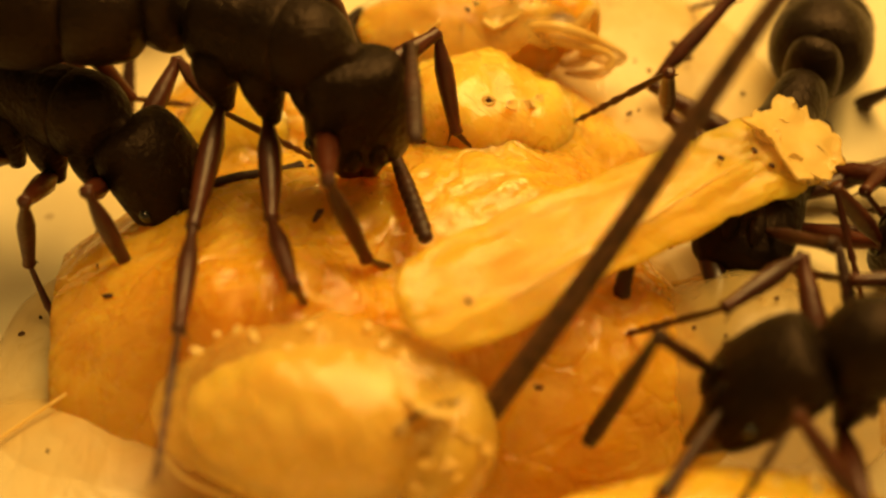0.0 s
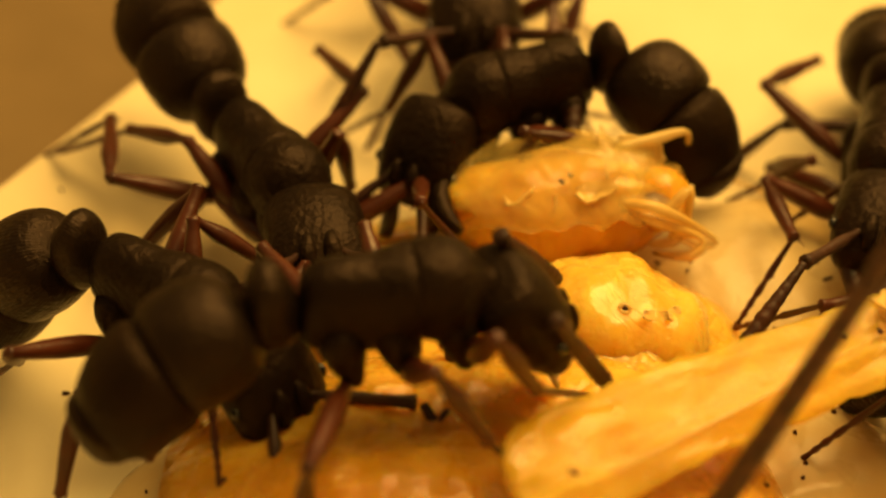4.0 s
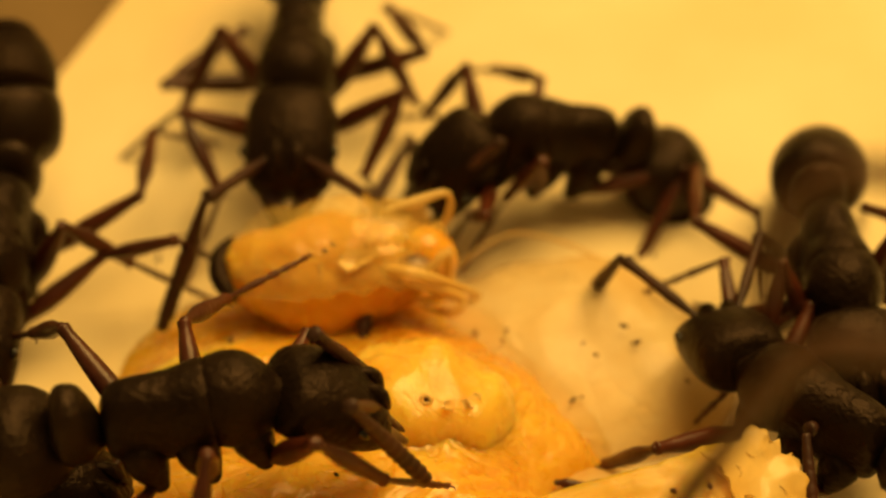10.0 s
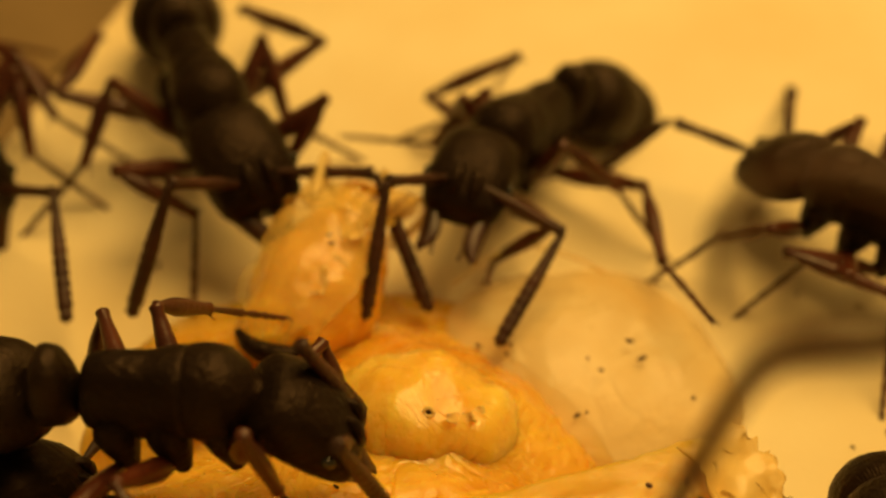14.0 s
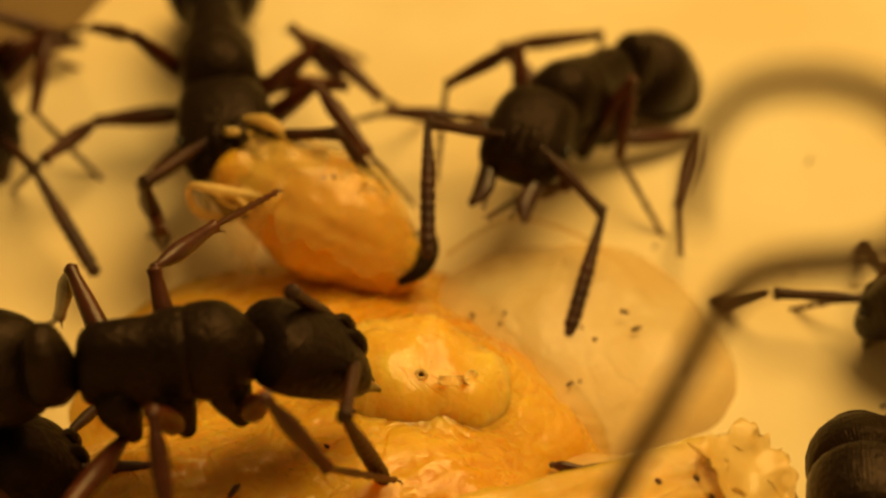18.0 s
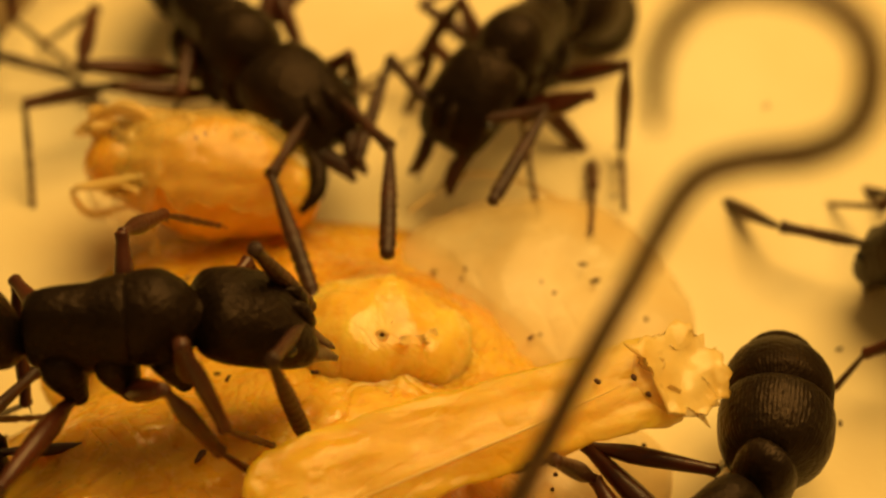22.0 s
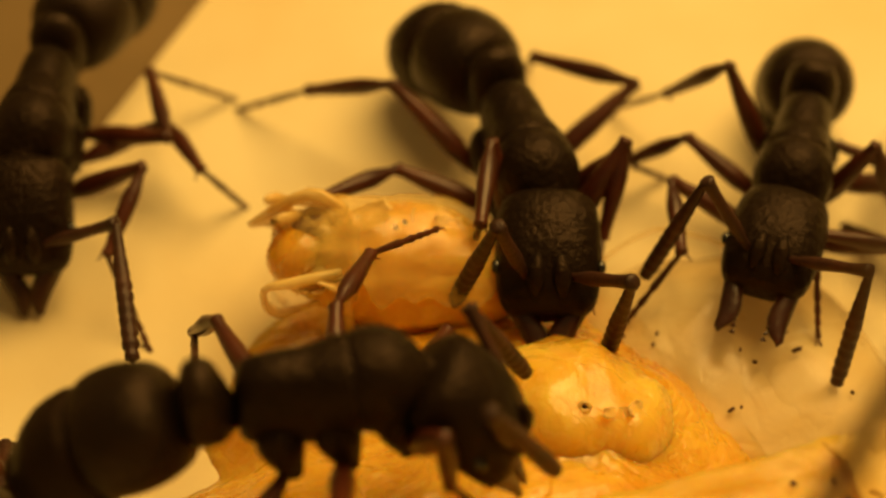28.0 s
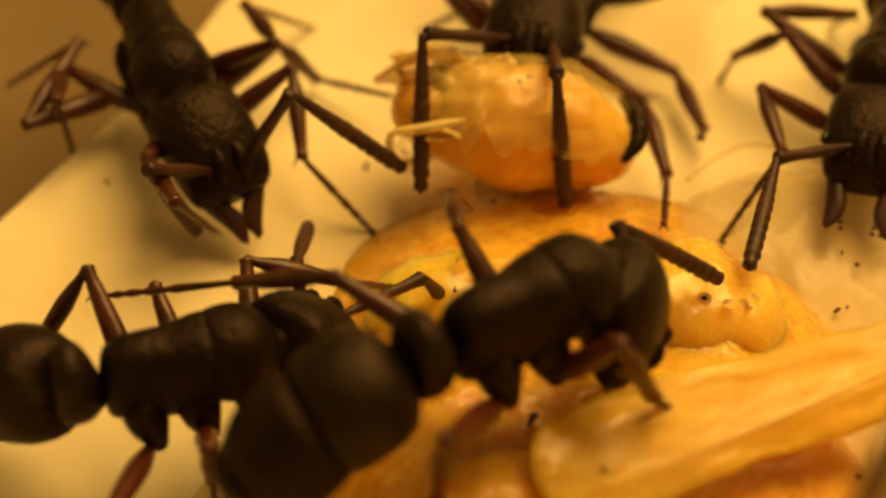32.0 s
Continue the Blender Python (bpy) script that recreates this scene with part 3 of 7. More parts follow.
def flap(w, h, seed, curl=0.5, n=12):
    """A thin crumpled film with ragged edges and thickness."""
    rnd = random.Random(seed)
    vs, fs = [], []
    off = Vector((seed * 3.7, seed, 0))
    for side in (0.03, -0.03):
        for i in range(n + 1):
            for j in range(n + 1):
                u, v = i / n - 0.5, j / n - 0.5
                edge = max(abs(u), abs(v)) * 2
                k = 1 - 0.22 * edge * (0.5 + noise.noise(Vector((u * 5, v * 5, seed * 1.0))))
                k *= 1 - 0.9 * abs(u * v) + 0.14 * noise.noise(Vector((u * 11, v * 11, seed * 2.0))) * edge
                x, y = u * w * k, v * h * k
                z = curl * (u * u * w - 0.2) + 0.16 * noise.noise(Vector((x * 1.5, y * 1.5, 0)) + off) + 0.06 * noise.noise(Vector((x * 5, y * 5, 0)) + off)
                vs.append((x, y, z + side))
    N = (n + 1) ** 2
    q = lambda i, j: i * (n + 1) + j
    for i in range(n):
        for j in range(n):
            a, b, c, d = q(i, j), q(i + 1, j), q(i + 1, j + 1), q(i, j + 1)
            fs += [(a, b, c, d), (d + N, c + N, b + N, a + N)]
    rim = [q(i, 0) for i in range(n)] + [q(n, j) for j in range(n)] + [q(i, n) for i in range(n, 0, -1)] + [q(0, j) for j in range(n, 0, -1)]
    for a, b in zip(rim, rim[1:] + rim[:1]):
        fs.append((b, a, a + N, b + N))
    return vs, fs


def drape(L, W, T, u0, u1, b0, b1, seed, off=0.05, lift=0.3, n=30, m=22):
    """Loose ragged skin over a grub body of that length, width and height: along it from u0 to u1 (-1 to 1), round it from b0 to b1 degrees."""
    vs, fs = [], []
    for side in (0.0, -0.07):
        for i in range(n + 1):
            for j in range(m + 1):
                p, q = i / n, j / m
                rag = Vector((p * 6, q * 6, seed * 3.3))
                p2 = p + 0.16 * noise.noise(Vector((3, q * 9, seed * 2.1))) * (2 * p - 1) ** 4
                q2 = q + 0.22 * noise.noise(Vector((p * 9, 5, seed * 1.3))) * (2 * q - 1) ** 4 * (1 if q < 0.5 else 0.4)
                u, b = u0 + (u1 - u0) * p2, radians(b0 + (b1 - b0) * q2)
                u = max(-0.995, min(0.995, u))
                e = (1 - abs(u) ** 2.4) ** 0.5 * (1 + off) + 0.02
                edge = max(abs(p - 0.5), abs(q - 0.5)) * 2
                nrm = Vector((0.35 * u, math.cos(b), math.sin(b)))
                c = Vector((u * L / 2 * (1 + off * 0.5), math.cos(b) * e * W / 2, math.sin(b) * e * T / 2))
                crumple = 0.16 - 0.12 * abs(noise.noise(Vector((c.x * 0.55, b * 3.2, seed * 1.0)))) + 0.10 * noise.noise(c * 0.9 + Vector((seed, 0, 0))) + 0.07 * noise.noise(c * 1.9 + Vector((0, seed, 0)))
                vs.append(c + nrm * (crumple + lift * edge ** 5 * (0.4 + noise.noise(rag * 0.8)) + side))
    N, q = (n + 1) * (m + 1), lambda i, j: i * (m + 1) + j
    for i in range(n):
        for j in range(m):
            a, b, c, d = q(i, j), q(i + 1, j), q(i + 1, j + 1), q(i, j + 1)
            fs += [(d, c, b, a), (a + N, b + N, c + N, d + N)]
    rim = [q(i, 0) for i in range(n)] + [q(n, j) for j in range(m)] + [q(i, m) for i in range(n, 0, -1)] + [q(0, j) for j in range(m, 0, -1)]
    fs += [(a, b, b + N, a + N) for a, b in zip(rim, rim[1:] + rim[:1])]
    return vs, fs


larva_b = larva("plump amber larva with a small dark mouth", (-0.3, 1.0, 1.95), (5.4, 4.6, 4.0), -20, PALE, grooves=0, rough=0.07, seed=3, skinned=False, freq=0.7)
mound((-0.3, 1.0, 1.2), (3.8, 3.3, 1.8), -20)
SKINNED.append(MOUNDS[-1])
ring_mark(larva_b, (0.57, -0.77, 1.84), (0.1, -0.7, 0.75), 0.13)
for k, (x, y, z, a) in enumerate(((1.35, -0.55, 1.72, 35), (1.7, -0.15, 1.58, 80))):
    part("lip", placed(flap(0.9 - 0.2 * k, 0.34, 240 + k, 0.7, 10), turn(34, 10, a, (x, y, z))), FILM, larva_b, None, "wet glassy fold of skin")
mound((-5.2, -3.7, 1.6), (5.6, 3.6, 2.3), 12)
SKINNED.append(MOUNDS[-1])
mound((-5.6, -6.4, 2.2), (3.8, 2.1, 2.1), -8)
SKINNED.append(MOUNDS[-1])
grub = larva("pale amber larva in loose clear skin with a split, glossy end", (-4.5, -9.3, 2.95), (5.6, 3.3, 3.0), -6, AMBER, seed=6, grooves=0, rough=0.03, taper=(0.8, 0.9), freq=0.7, skinned=False)
loose_skin = part("loose_skin", placed(blob(7.1, 4.3, 3.8, 0.05, 0, 8, (0.8, 0.85), 0.0, 60, 60, 0.8), turn(0, 0, 0, (0.05, 0.1, 0.0))), GRUBSKIN, grub, None, "pale translucent loose skin")
end_cap = part("end_cap", placed(blob(2.1, 3.1, 3.0, 0.05, 0, 19, freq=0.9), turn(0, 10, -12, (2.7, -0.7, -0.1))), GRUBSKIN, grub, None, "shiny torn end of skin")
part("split_skin", placed(flap(1.0, 1.5, 5, 0.4), turn(-30, 28, 20, (2.35, -0.75, 1.42))), FILM, grub, None, "shiny split flap of skin")
part("crack", tube(smooth_line([(1.75, -1.35, 1.32), (2.1, -1.0, 1.46), (2.5, -0.75, 1.5), (3.0, -0.45, 1.32)], 4), [0.02, 0.04, 0.05, 0.05, 0.045, 0.05, 0.04, 0.04, 0.03, 0.03, 0.03, 0.02, 0.02][:13], 6), DIRT, grub, None, "dark brown crack")
part("rim", tube(smooth_line([(-3.2, -0.7, -0.45), (-2.45, -1.4, -0.5), (-0.5, -2.05, -0.45), (1.3, -1.95, -0.45), (1.6, -2.1, -0.45), (2.7, -2.05, -0.35), (3.4, -1.25, 0.0)], 4), 0.06, 7), FILM, grub, None, "pale raised rim of skin")
rq = random.Random(5)
# small flaps for the cap's crumples and its glitter
for k in range(16):
    u, v = rq.uniform(-0.55, 0.75), rq.uniform(-0.85, -0.25)
    c = (2.75 + u, -0.7 + 1.55 * v, 1.5 * math.sqrt(max(0.05, 1 - v * v - 0.7 * u * u)) - 0.04 - 0.15 * u)
    part("glint_fold", placed(flap(rq.uniform(0.2, 0.5), rq.uniform(0.15, 0.35), 80 + k, 0.5, 6), turn(rq.uniform(10, 70), rq.uniform(-20, 40), 40 * k, c)), FILM, grub, None, "glossy crumpled flap standing for folds and glints")
# flakes added as glints along the top of the grub
for k in range(12):
    part("glint_fold", placed(flap(rq.uniform(0.15, 0.35), 0.18, 90 + k, 0.2, 6), turn(rq.uniform(-30, 20), 0, 40 * k, (-2.4 + 0.38 * k, 0.7 + rq.uniform(-0.5, 0.6), 1.93 - 0.06 * abs(k - 5)))), FILM, grub, None, "glossy crumpled flap standing for folds and glints")
ring_mark(grub, (1.85, -1.25, 1.36), (0.1, -0.7, 0.7), 0.11)
grub.scale = (1.07, 1.07, 1.07)
mound((1.3, -7.0, 1.4), (3.2, 2.5, 1.9), 28)
SKINNED.append(MOUNDS[-1])
front = larva("smooth amber larva at the front of the pile", (3.4, -13.0, 2.0), (10.0, 4.2, 3.9), 4, AMBER, seed=8, grooves=0, rough=0.02, skinned=False)
mound((0.8, -5.4, 1.2), (2.9, 2.6, 1.7), 20)
SKINNED.append(MOUNDS[-1])
ring_mark(front, (2.6, 0.5, 1.6), (0.3, -0.4, 0.8), 0.12)
# flakes added for the glints near this larva's mouth
for k in range(6):
    part("glint_fold", placed(flap(0.3, 0.2, 120 + k, 0.2, 6), turn(-20, 10, 50 * k, (1.0 + 0.4 * k, 0.9 - 0.1 * (k % 3), 1.72 - 0.05 * k))), FILM, front, None, "glossy crumpled flap standing for folds and glints")
mound((-3.4, 4.6, 0.2), (4.2, 2.6, 1.1), 10)
SKINNED.append(MOUNDS[-1])
mound((0.4, -2.6, 1.5), (3.2, 2.2, 1.7), -30)
SKINNED.append(MOUNDS[-1])
larva("amber larva at the back of the pile", (-6.0, 2.6, 0.8), (5.4, 3.4, 2.8), 15, AMBER, seed=10, rough=0.07)
dome = larva("pale film of an empty cocoon, domed", (4.3, 4.6, -0.3), (9.6, 8.4, 3.9), -18, SHELL, seed=11, grooves=0, rough=0.09, name="cocoon", category="cocoon", freq=0.25)
part("rim", tube(smooth_line([(-4.3, 1.25, 1.6), (-3.54, 2.73, 1.6), (-2.57, 3.6, 1.5), (-0.42, 3.36, 1.4), (1.42, 2.13, 1.2), (2.24, 0.35, 1.1)], 4), 0.05, 7), FILM, dome, None, "pale shining edge")
shell = larva("dull translucent cocoon shell with a bright rim", (6.3, -6.9, 0.8), (6.6, 6.4, 4.6), -35, DULL, seed=12, grooves=0, rough=0.03, name="cocoon", category="cocoon", freq=0.3)
# pale tube that puts the edge's highlight into the shape
part("rim", tube(smooth_line([(-3.03, 0.64, 0.9), (-1.6, 1.25, 1.5), (0.14, 1.48, 1.5), (1.64, 0.9, 1.3), (2.63, 0.03, 0.9), (3.23, -0.95, 0.4)], 4), 0.06, 7), FILM, shell, None, "pale rim shaped as an edge highlight")
sheet = larva("pale creased cocoon film on the plaster", (-10.4, -9.4, -0.5), (12.0, 8.5, 3.4), 35, SHELL, seed=13, grooves=0, rough=0.06, name="cocoon", category="cocoon", freq=0.4)
# crease of the film, its line of highlight modelled as a tube
part("fold", tube(smooth_line([(-1.29, 2.03, 1.6), (0.53, 2.12, 1.75), (1.94, 2.2, 1.8), (3.39, 2.35, 1.7)], 4), 0.05, 7), FILM, sheet, None, "pale crease with its highlight as a raised tube")
larva("pale wrinkled film against the brood", (-9.4, -4.6, -0.3), (8.4, 7.0, 2.8), 60, SHELL, seed=15, grooves=0, rough=0.05, name="cocoon", category="cocoon", freq=0.35)
larva("torn pale film spread beside the pupa", (4.4, -2.4, 0.0), (7.0, 5.4, 3.4), 25, SHELL, seed=14, grooves=0, rough=0.06, name="cocoon", category="cocoon", freq=0.4)


def brood_mass():
    """Skins and juices that fill the gaps of the pile: one wrinkled sheet over all of its bodies."""
    x0, x1, y0, y1, d = -11.0, 8.5, -16.5, 7.5, 0.13
    nx, ny = int((x1 - x0) / d), int((y1 - y0) / d)
    X, Y = np.meshgrid(np.linspace(x0, x1, nx), np.linspace(y0, y1, ny), indexing="ij")
    acc, low = np.zeros_like(X), np.zeros_like(X)
    for (cx, cy, cz), (rx, ry, rz), a in SKINNED:
        u = ((X - cx) * math.cos(a) + (Y - cy) * math.sin(a)) / (rx * 1.42)
        v = (-(X - cx) * math.sin(a) + (Y - cy) * math.cos(a)) / (ry * 1.42)
        q = np.clip(1 - u * u - v * v, 0, None)
        h = (cz + rz) * q ** 0.85
        acc += np.exp(1.3 * h) - 1
    hgt = np.log(acc + 1) / 1.3
    for _ in range(12):
        hgt[1:-1, 1:-1] = (hgt[:-2, 1:-1] + hgt[2:, 1:-1] + hgt[1:-1, :-2] + hgt[1:-1, 2:]) / 4
    SKIN["grid"] = (x0, y0, (x1 - x0) / (nx - 1), (y1 - y0) / (ny - 1), hgt)
    vs = []
    for i in range(nx):
        for j in range(ny):
            p = Vector((X[i, j], Y[i, j], 0))
            h = hgt[i, j]
            w = Vector((p.x * 0.8 + p.y * 0.5, p.y * 1.5 - p.x * 0.9, 0))
            n = 0.22 * noise.noise(p * 0.45) + 0.13 * noise.noise(p * 1.0 + Vector((5, 1, 2))) + 0.10 - 0.15 * abs(noise.noise(w)) - 0.08 * abs(noise.noise(w * 2.2 + Vector((3, 7, 1)))) - 0.07 * abs(noise.noise(p * 2.6 + Vector((1, 4, 6)))) + 0.03 * noise.noise(p * 3.4)
            vs.append((p.x, p.y, h - 0.12 + n * min(1.0, h)))
    fs = [(i * ny + j, (i + 1) * ny + j, (i + 1) * ny + j + 1, i * ny + j + 1) for i in range(nx - 1) for j in range(ny - 1)
          if max(hgt[i, j], hgt[i + 1, j], hgt[i + 1, j + 1], hgt[i, j + 1]) > 0.02]
    return tagged(new("brood_skin", mesh_of("brood_skin", vs, fs, MASS)), "wet wrinkled amber skins filling the brood pile", "brood", kind="stuff")


MASS = material("wet_brood_skin", (0.82, 0.50, 0.055), 0.42, (0.66, 0.30, 0.011), 200, 1.0, 3000, coat=0.35, sss=0.95, sss_mm=1.6, creases=(420, 0.6), wet=1300)
brood_mass()


def build_pupa():
    """The long pale pupa case with a spiny torn end (x from its blunt end to its spiny end)."""
    ob = tagged(new("pupa"), "long pale amber pupa case with a spiny torn end", "pupa", "brood pile")
    strap = loft(fine([(-6.8, 0, -0.1, 0.1, 0.1), (-6.6, 0, 0, 0.75, 0.26), (-5.9, 0, 0.0, 1.22, 0.40), (-4.8, 0.05, 0.05, 1.38, 0.44), (-3.0, 0.1, 0.05, 1.30, 0.42), (-0.6, 0.1, 0.05, 1.22, 0.36), (1.8, 0.05, 0, 1.16, 0.30),
        (3.0, 0, 0, 1.16, 0.27), (3.8, 0, 0, 1.2, 0.25), (4.35, 0, -0.1, 1.05, 0.22), (4.55, 0, -0.1, 0.1, 0.1)], 5), 64, 0.95)
    ridge = lambda y, w: max(0.0, 1 - abs(y) / w)
    fold = lambda x, y: 0.12 * ridge(y + 0.35 - 0.05 * x, 0.3) + 0.05 * noise.noise(Vector((x * 0.3, y * 1.9, 3))) + 0.025 * abs(noise.noise(Vector((x * 0.5, y * 4.5 + x * 0.4, 8)))) + 0.14 * noise.noise(Vector((x * 0.8, y * 1.3, 5))) - 0.07 * abs(noise.noise(Vector((x * 1.1 + y, y * 2.4 - x * 0.6, 2)))) + 0.04 * noise.noise(Vector((x * 2.4, y * 3.1, 9)))
    wave = lambda x, y: y * (1 + 0.10 * noise.noise(Vector((x * 0.9, 2.0 if y > 0 else 7.0, 1))) + 0.05 * noise.noise(Vector((x * 3.1, 2.0 if y > 0 else 7.0, 4))))
    part("body", ([(x, wave(x, y), z * 0.6 + fold(x, y)) for x, y, z in strap[0]], strap[1]), STRAP, ob)
    ring_mark(ob, (-5.4, -0.35, 0.30), (-0.3, -0.1, 1), 0.13)
    rnd = random.Random(4)
    part("torn_end", placed(blob(2.4, 2.35, 0.45, 0.12, 0, 23, freq=1.3), turn(0, 14, 0, (4.5, -0.05, -0.05))), LOOSE, ob, None, "thin translucent shell end")
    part("torn_edge", placed(flap(2.7, 2.8, 22, 0.16, 18), turn(4, 15, 10, (4.65, -0.1, 0.22))), FILM, ob, None, "crumpled translucent edge")
    for k in range(5):
        part("torn_edge", placed(flap(rnd.uniform(0.5, 0.9), rnd.uniform(0.4, 0.7), 210 + k, 0.5, 8), turn(rnd.uniform(-30, 30), rnd.uniform(-10, 40), 70 * k, (4.6 + 0.8 * math.cos(k * 1.3), -0.05 + 0.8 * math.sin(k * 1.3), 0.2 - 0.2 * math.cos(k * 1.3)))), FILM, ob, None, "crumpled translucent edge")
    for k in range(8):
        a = radians(-80 + 20 * k + rnd.uniform(-8, 8))
        d = Vector((math.cos(a), math.sin(a) * 0.9, rnd.uniform(-0.3, 0.3))).normalized()
        b = Vector((4.55 + math.cos(a) * 1.05, -0.05 + math.sin(a) * 1.1, -0.05 - 0.28 * math.cos(a)))
        part("spine", tube([b, b + d * 0.15, b + d * rnd.uniform(0.2, 0.6)], [0.16, 0.08, 0.012], 6), FILM, ob)
    for k, (x, y, z) in enumerate(((3.3, 0.1, 0.36), (3.5, -0.4, 0.28), (2.4, 0.3, 0.32))):
        part("spot", placed(loft([(0, 0, 0, 0.10, 0.08), (0.04, 0, 0, 0.04, 0.04)], 7), turn(0, -90, 20 * k, (x, y, z))), DIRT, ob)
    part("ridge", tube(smooth_line([(-5.6, -0.75, 0.18), (-3.0, -0.55, 0.34), (0.2, -0.3, 0.36), (2.9, 0.0, 0.34)], 5), [0.015 + 0.025 * math.sin(math.pi * i / 15) for i in range(16)], 6), FILM, ob, None, "glossy sharp ridge")
    return ob


def build_nymph():
    """The soft pupa that an ant gnaws (x towards its folded limbs, black smear at the other end)."""
    ob = tagged(new("pupa"), "soft amber pupa with clear folded limbs and a black smear", "pupa", "brood pile")
    part("body", blob(5.7, 3.1, 3.2, 0.055, 0, 31, (0.85, 0.6), 0.3, 60, 60, 0.8), NYMPH, ob)
    part("loose_skin", drape(5.6, 3.15, 3.25, -0.8, 0.75, 42, 138, 3, 0.03, 0.12, 44, 30), LOOSE, ob, None, "pale wrinkled loose skin")
    part("loose_skin", drape(5.5, 3.1, 3.1, 0.35, 0.96, -30, 100, 12, 0.05, 0.4, 24, 24), LOOSE, ob, None, "pale torn loose skin")
    part("eye_spot", placed(blob(1.0, 0.75, 0.5, 0.05, 0, 3), turn(0, 20, 10, (2.15, -0.55, 0.85))), GREY, ob, None, "smoky grey eye spot under the skin")
    part("head_capsule", placed(blob(1.7, 1.6, 1.4, 0.06, 0, 33), turn(0, 20, 0, (2.3, 0, 0.25))), NYMPH, ob)
    part("smear", tube(smooth_line([(-2.3, -0.9, 0.7), (-2.62, -0.5, 0.72), (-2.76, -0.05, 0.72), (-2.72, 0.4, 0.7), (-2.45, 0.85, 0.62)], 4), smooth_line([(q, 0, 0) for q in (0.13, 0.23, 0.25, 0.2, 0.09)], 4, True), 10), CUTICLE, ob, None, "glossy black smear")
    rnd = random.Random(8)
    for k in range(5):
        y0, side = rnd.uniform(-0.9, 0.9), 1 if k % 2 else -1
        r, reach = rnd.uniform(0.08, 0.13), rnd.uniform(2.9, 3.8)
        pts = [(1.4, y0, 1.0 + rnd.uniform(-0.2, 0.3)), (2.3, y0 + 0.3 * side, 1.1 + rnd.uniform(-0.4, 0.4)), (reach, y0 + rnd.uniform(-0.5, 0.9) * side, rnd.uniform(-0.4, 1.2)),
               (reach - 0.3, y0 + rnd.uniform(0.2, 1.0) * side, rnd.uniform(-0.6, 0.2)), (reach - rnd.uniform(0.6, 1.4), y0 + rnd.uniform(0.0, 0.8) * side, rnd.uniform(-0.7, 0.1))]
        part("folded_limb", tube(smooth_line(pts, 4), smooth_line([(q, 0, 0) for q in (r, r * 1.4, r * 0.8, r * 1.2, r * 0.6)], 4, True), 8), FILM, ob, None, "clear pale limb")
    for k in range(4):
        part("torn_skin", placed(flap(1.0 - 0.12 * k, 0.8, 70 + k, 0.6, 9), turn(25 - 20 * k, 35, 40 * k - 60, (2.1 + 0.25 * k, 1.0 - 0.65 * k, 0.75 - 0.15 * k))), FILM, ob, None, "torn clear skin")
    for k in range(5):
        part("torn_skin", placed(flap(rnd.uniform(0.5, 1.1), rnd.uniform(0.4, 0.8), 150 + k, 0.6, 8), turn(rnd.uniform(-40, 30), rnd.uniform(-20, 30), rnd.uniform(0, 180), (-0.9 + 0.6 * k, rnd.uniform(-0.9, 0.4), 1.5 - 0.1 * k))), FILM, ob, None, "torn clear skin")
    for x, y in ((0.1, -0.35), (0.3, -0.2)):
        part("spot", placed(loft([(0, 0, 0, 0.10, 0.07), (0.05, 0, 0, 0.04, 0.03)], 7), turn(0, -90, 30, (x, y, 1.74))), DIRT, ob)
    part("torn_skin", placed(flap(1.2, 0.7, 41, 0.2), turn(-15, 10, 25, (0.9, -0.5, 1.58))), FILM, ob, None, "torn clear skin")
    part("torn_skin", placed(flap(1.3, 1.0, 43, -0.6), turn(35, 30, 0, (1.9, 0.9, 0.9))), FILM, ob, None, "torn clear skin")
    return ob


pupa = build_pupa()
nymph = build_nymph()
nymph.scale = (1.17, 1.17, 1.17)

# the dark fibre that rises from the brood and curls over it
fibre = tagged(new("fibre"), "long dark curled plant fibre rising from the brood", "fibre")
curl = [(-19.00, 0.00, 0.00), (-14.00, 0.06, 0.00), (-9.00, -0.05, 0.00), (-4.00, 0.03, 0.00), (-1.50, 0.00, 0.00), (0.00, 0.00, 0.00), (0.97, -0.14, 0.05), (1.65, -0.67, 0.10), (2.29, -1.44, 0.15), (3.01, -1.83, 0.20), (3.84, -1.71, 0.25), (4.49, -1.25, 0.30), (4.72, -0.45, 0.35), (4.47, 0.42, 0.40), (3.87, 1.11, 0.45), (2.99, 1.29, 0.50), (2.21, 1.07, 0.55), (1.70, 0.79, 0.60)]
thick = [0.27, 0.28, 0.26, 0.22, 0.21, 0.22, 0.24, 0.25, 0.26, 0.25, 0.25, 0.24, 0.23, 0.22, 0.20, 0.18, 0.15, 0.10]
line, rad = smooth_line(curl, 6), smooth_line([(r, 0, 0) for r in thick], 6, True)
part("stem", tube(line[:28], rad[:28], 10), HAIR, fibre)
part("curl", tube(line[27:], rad[27:], 10), HAIR, fibre)
part("frayed_base", tube([(-19.2, 0.1, 0.05), (-18.6, -0.08, 0.1), (-17.8, 0.05, 0.12), (-17.0, 0.02, 0.1)], [0.2, 0.36, 0.3, 0.2], 8), DIRT, fibre, None, "dark frayed base")

# specks and bits of debris on the brood and the plaster
def debris(x, y, size, yaw, seed, label="dark brown speck of debris"):
    rnd = random.Random(seed)
    sh = loft([(-size, 0, 0, 0.02, 0.02), (-size * 0.6, 0, 0, size * rnd.uniform(.25, .5), 0.07), (size * 0.5, 0.02, 0, size * rnd.uniform(.2, .45), 0.08), (size, 0, 0, 0.02, 0.02)], 6)
    ob = tagged(new("speck", mesh_of("speck", *sh, DIRT)), label, "debris", "specks on the brood")
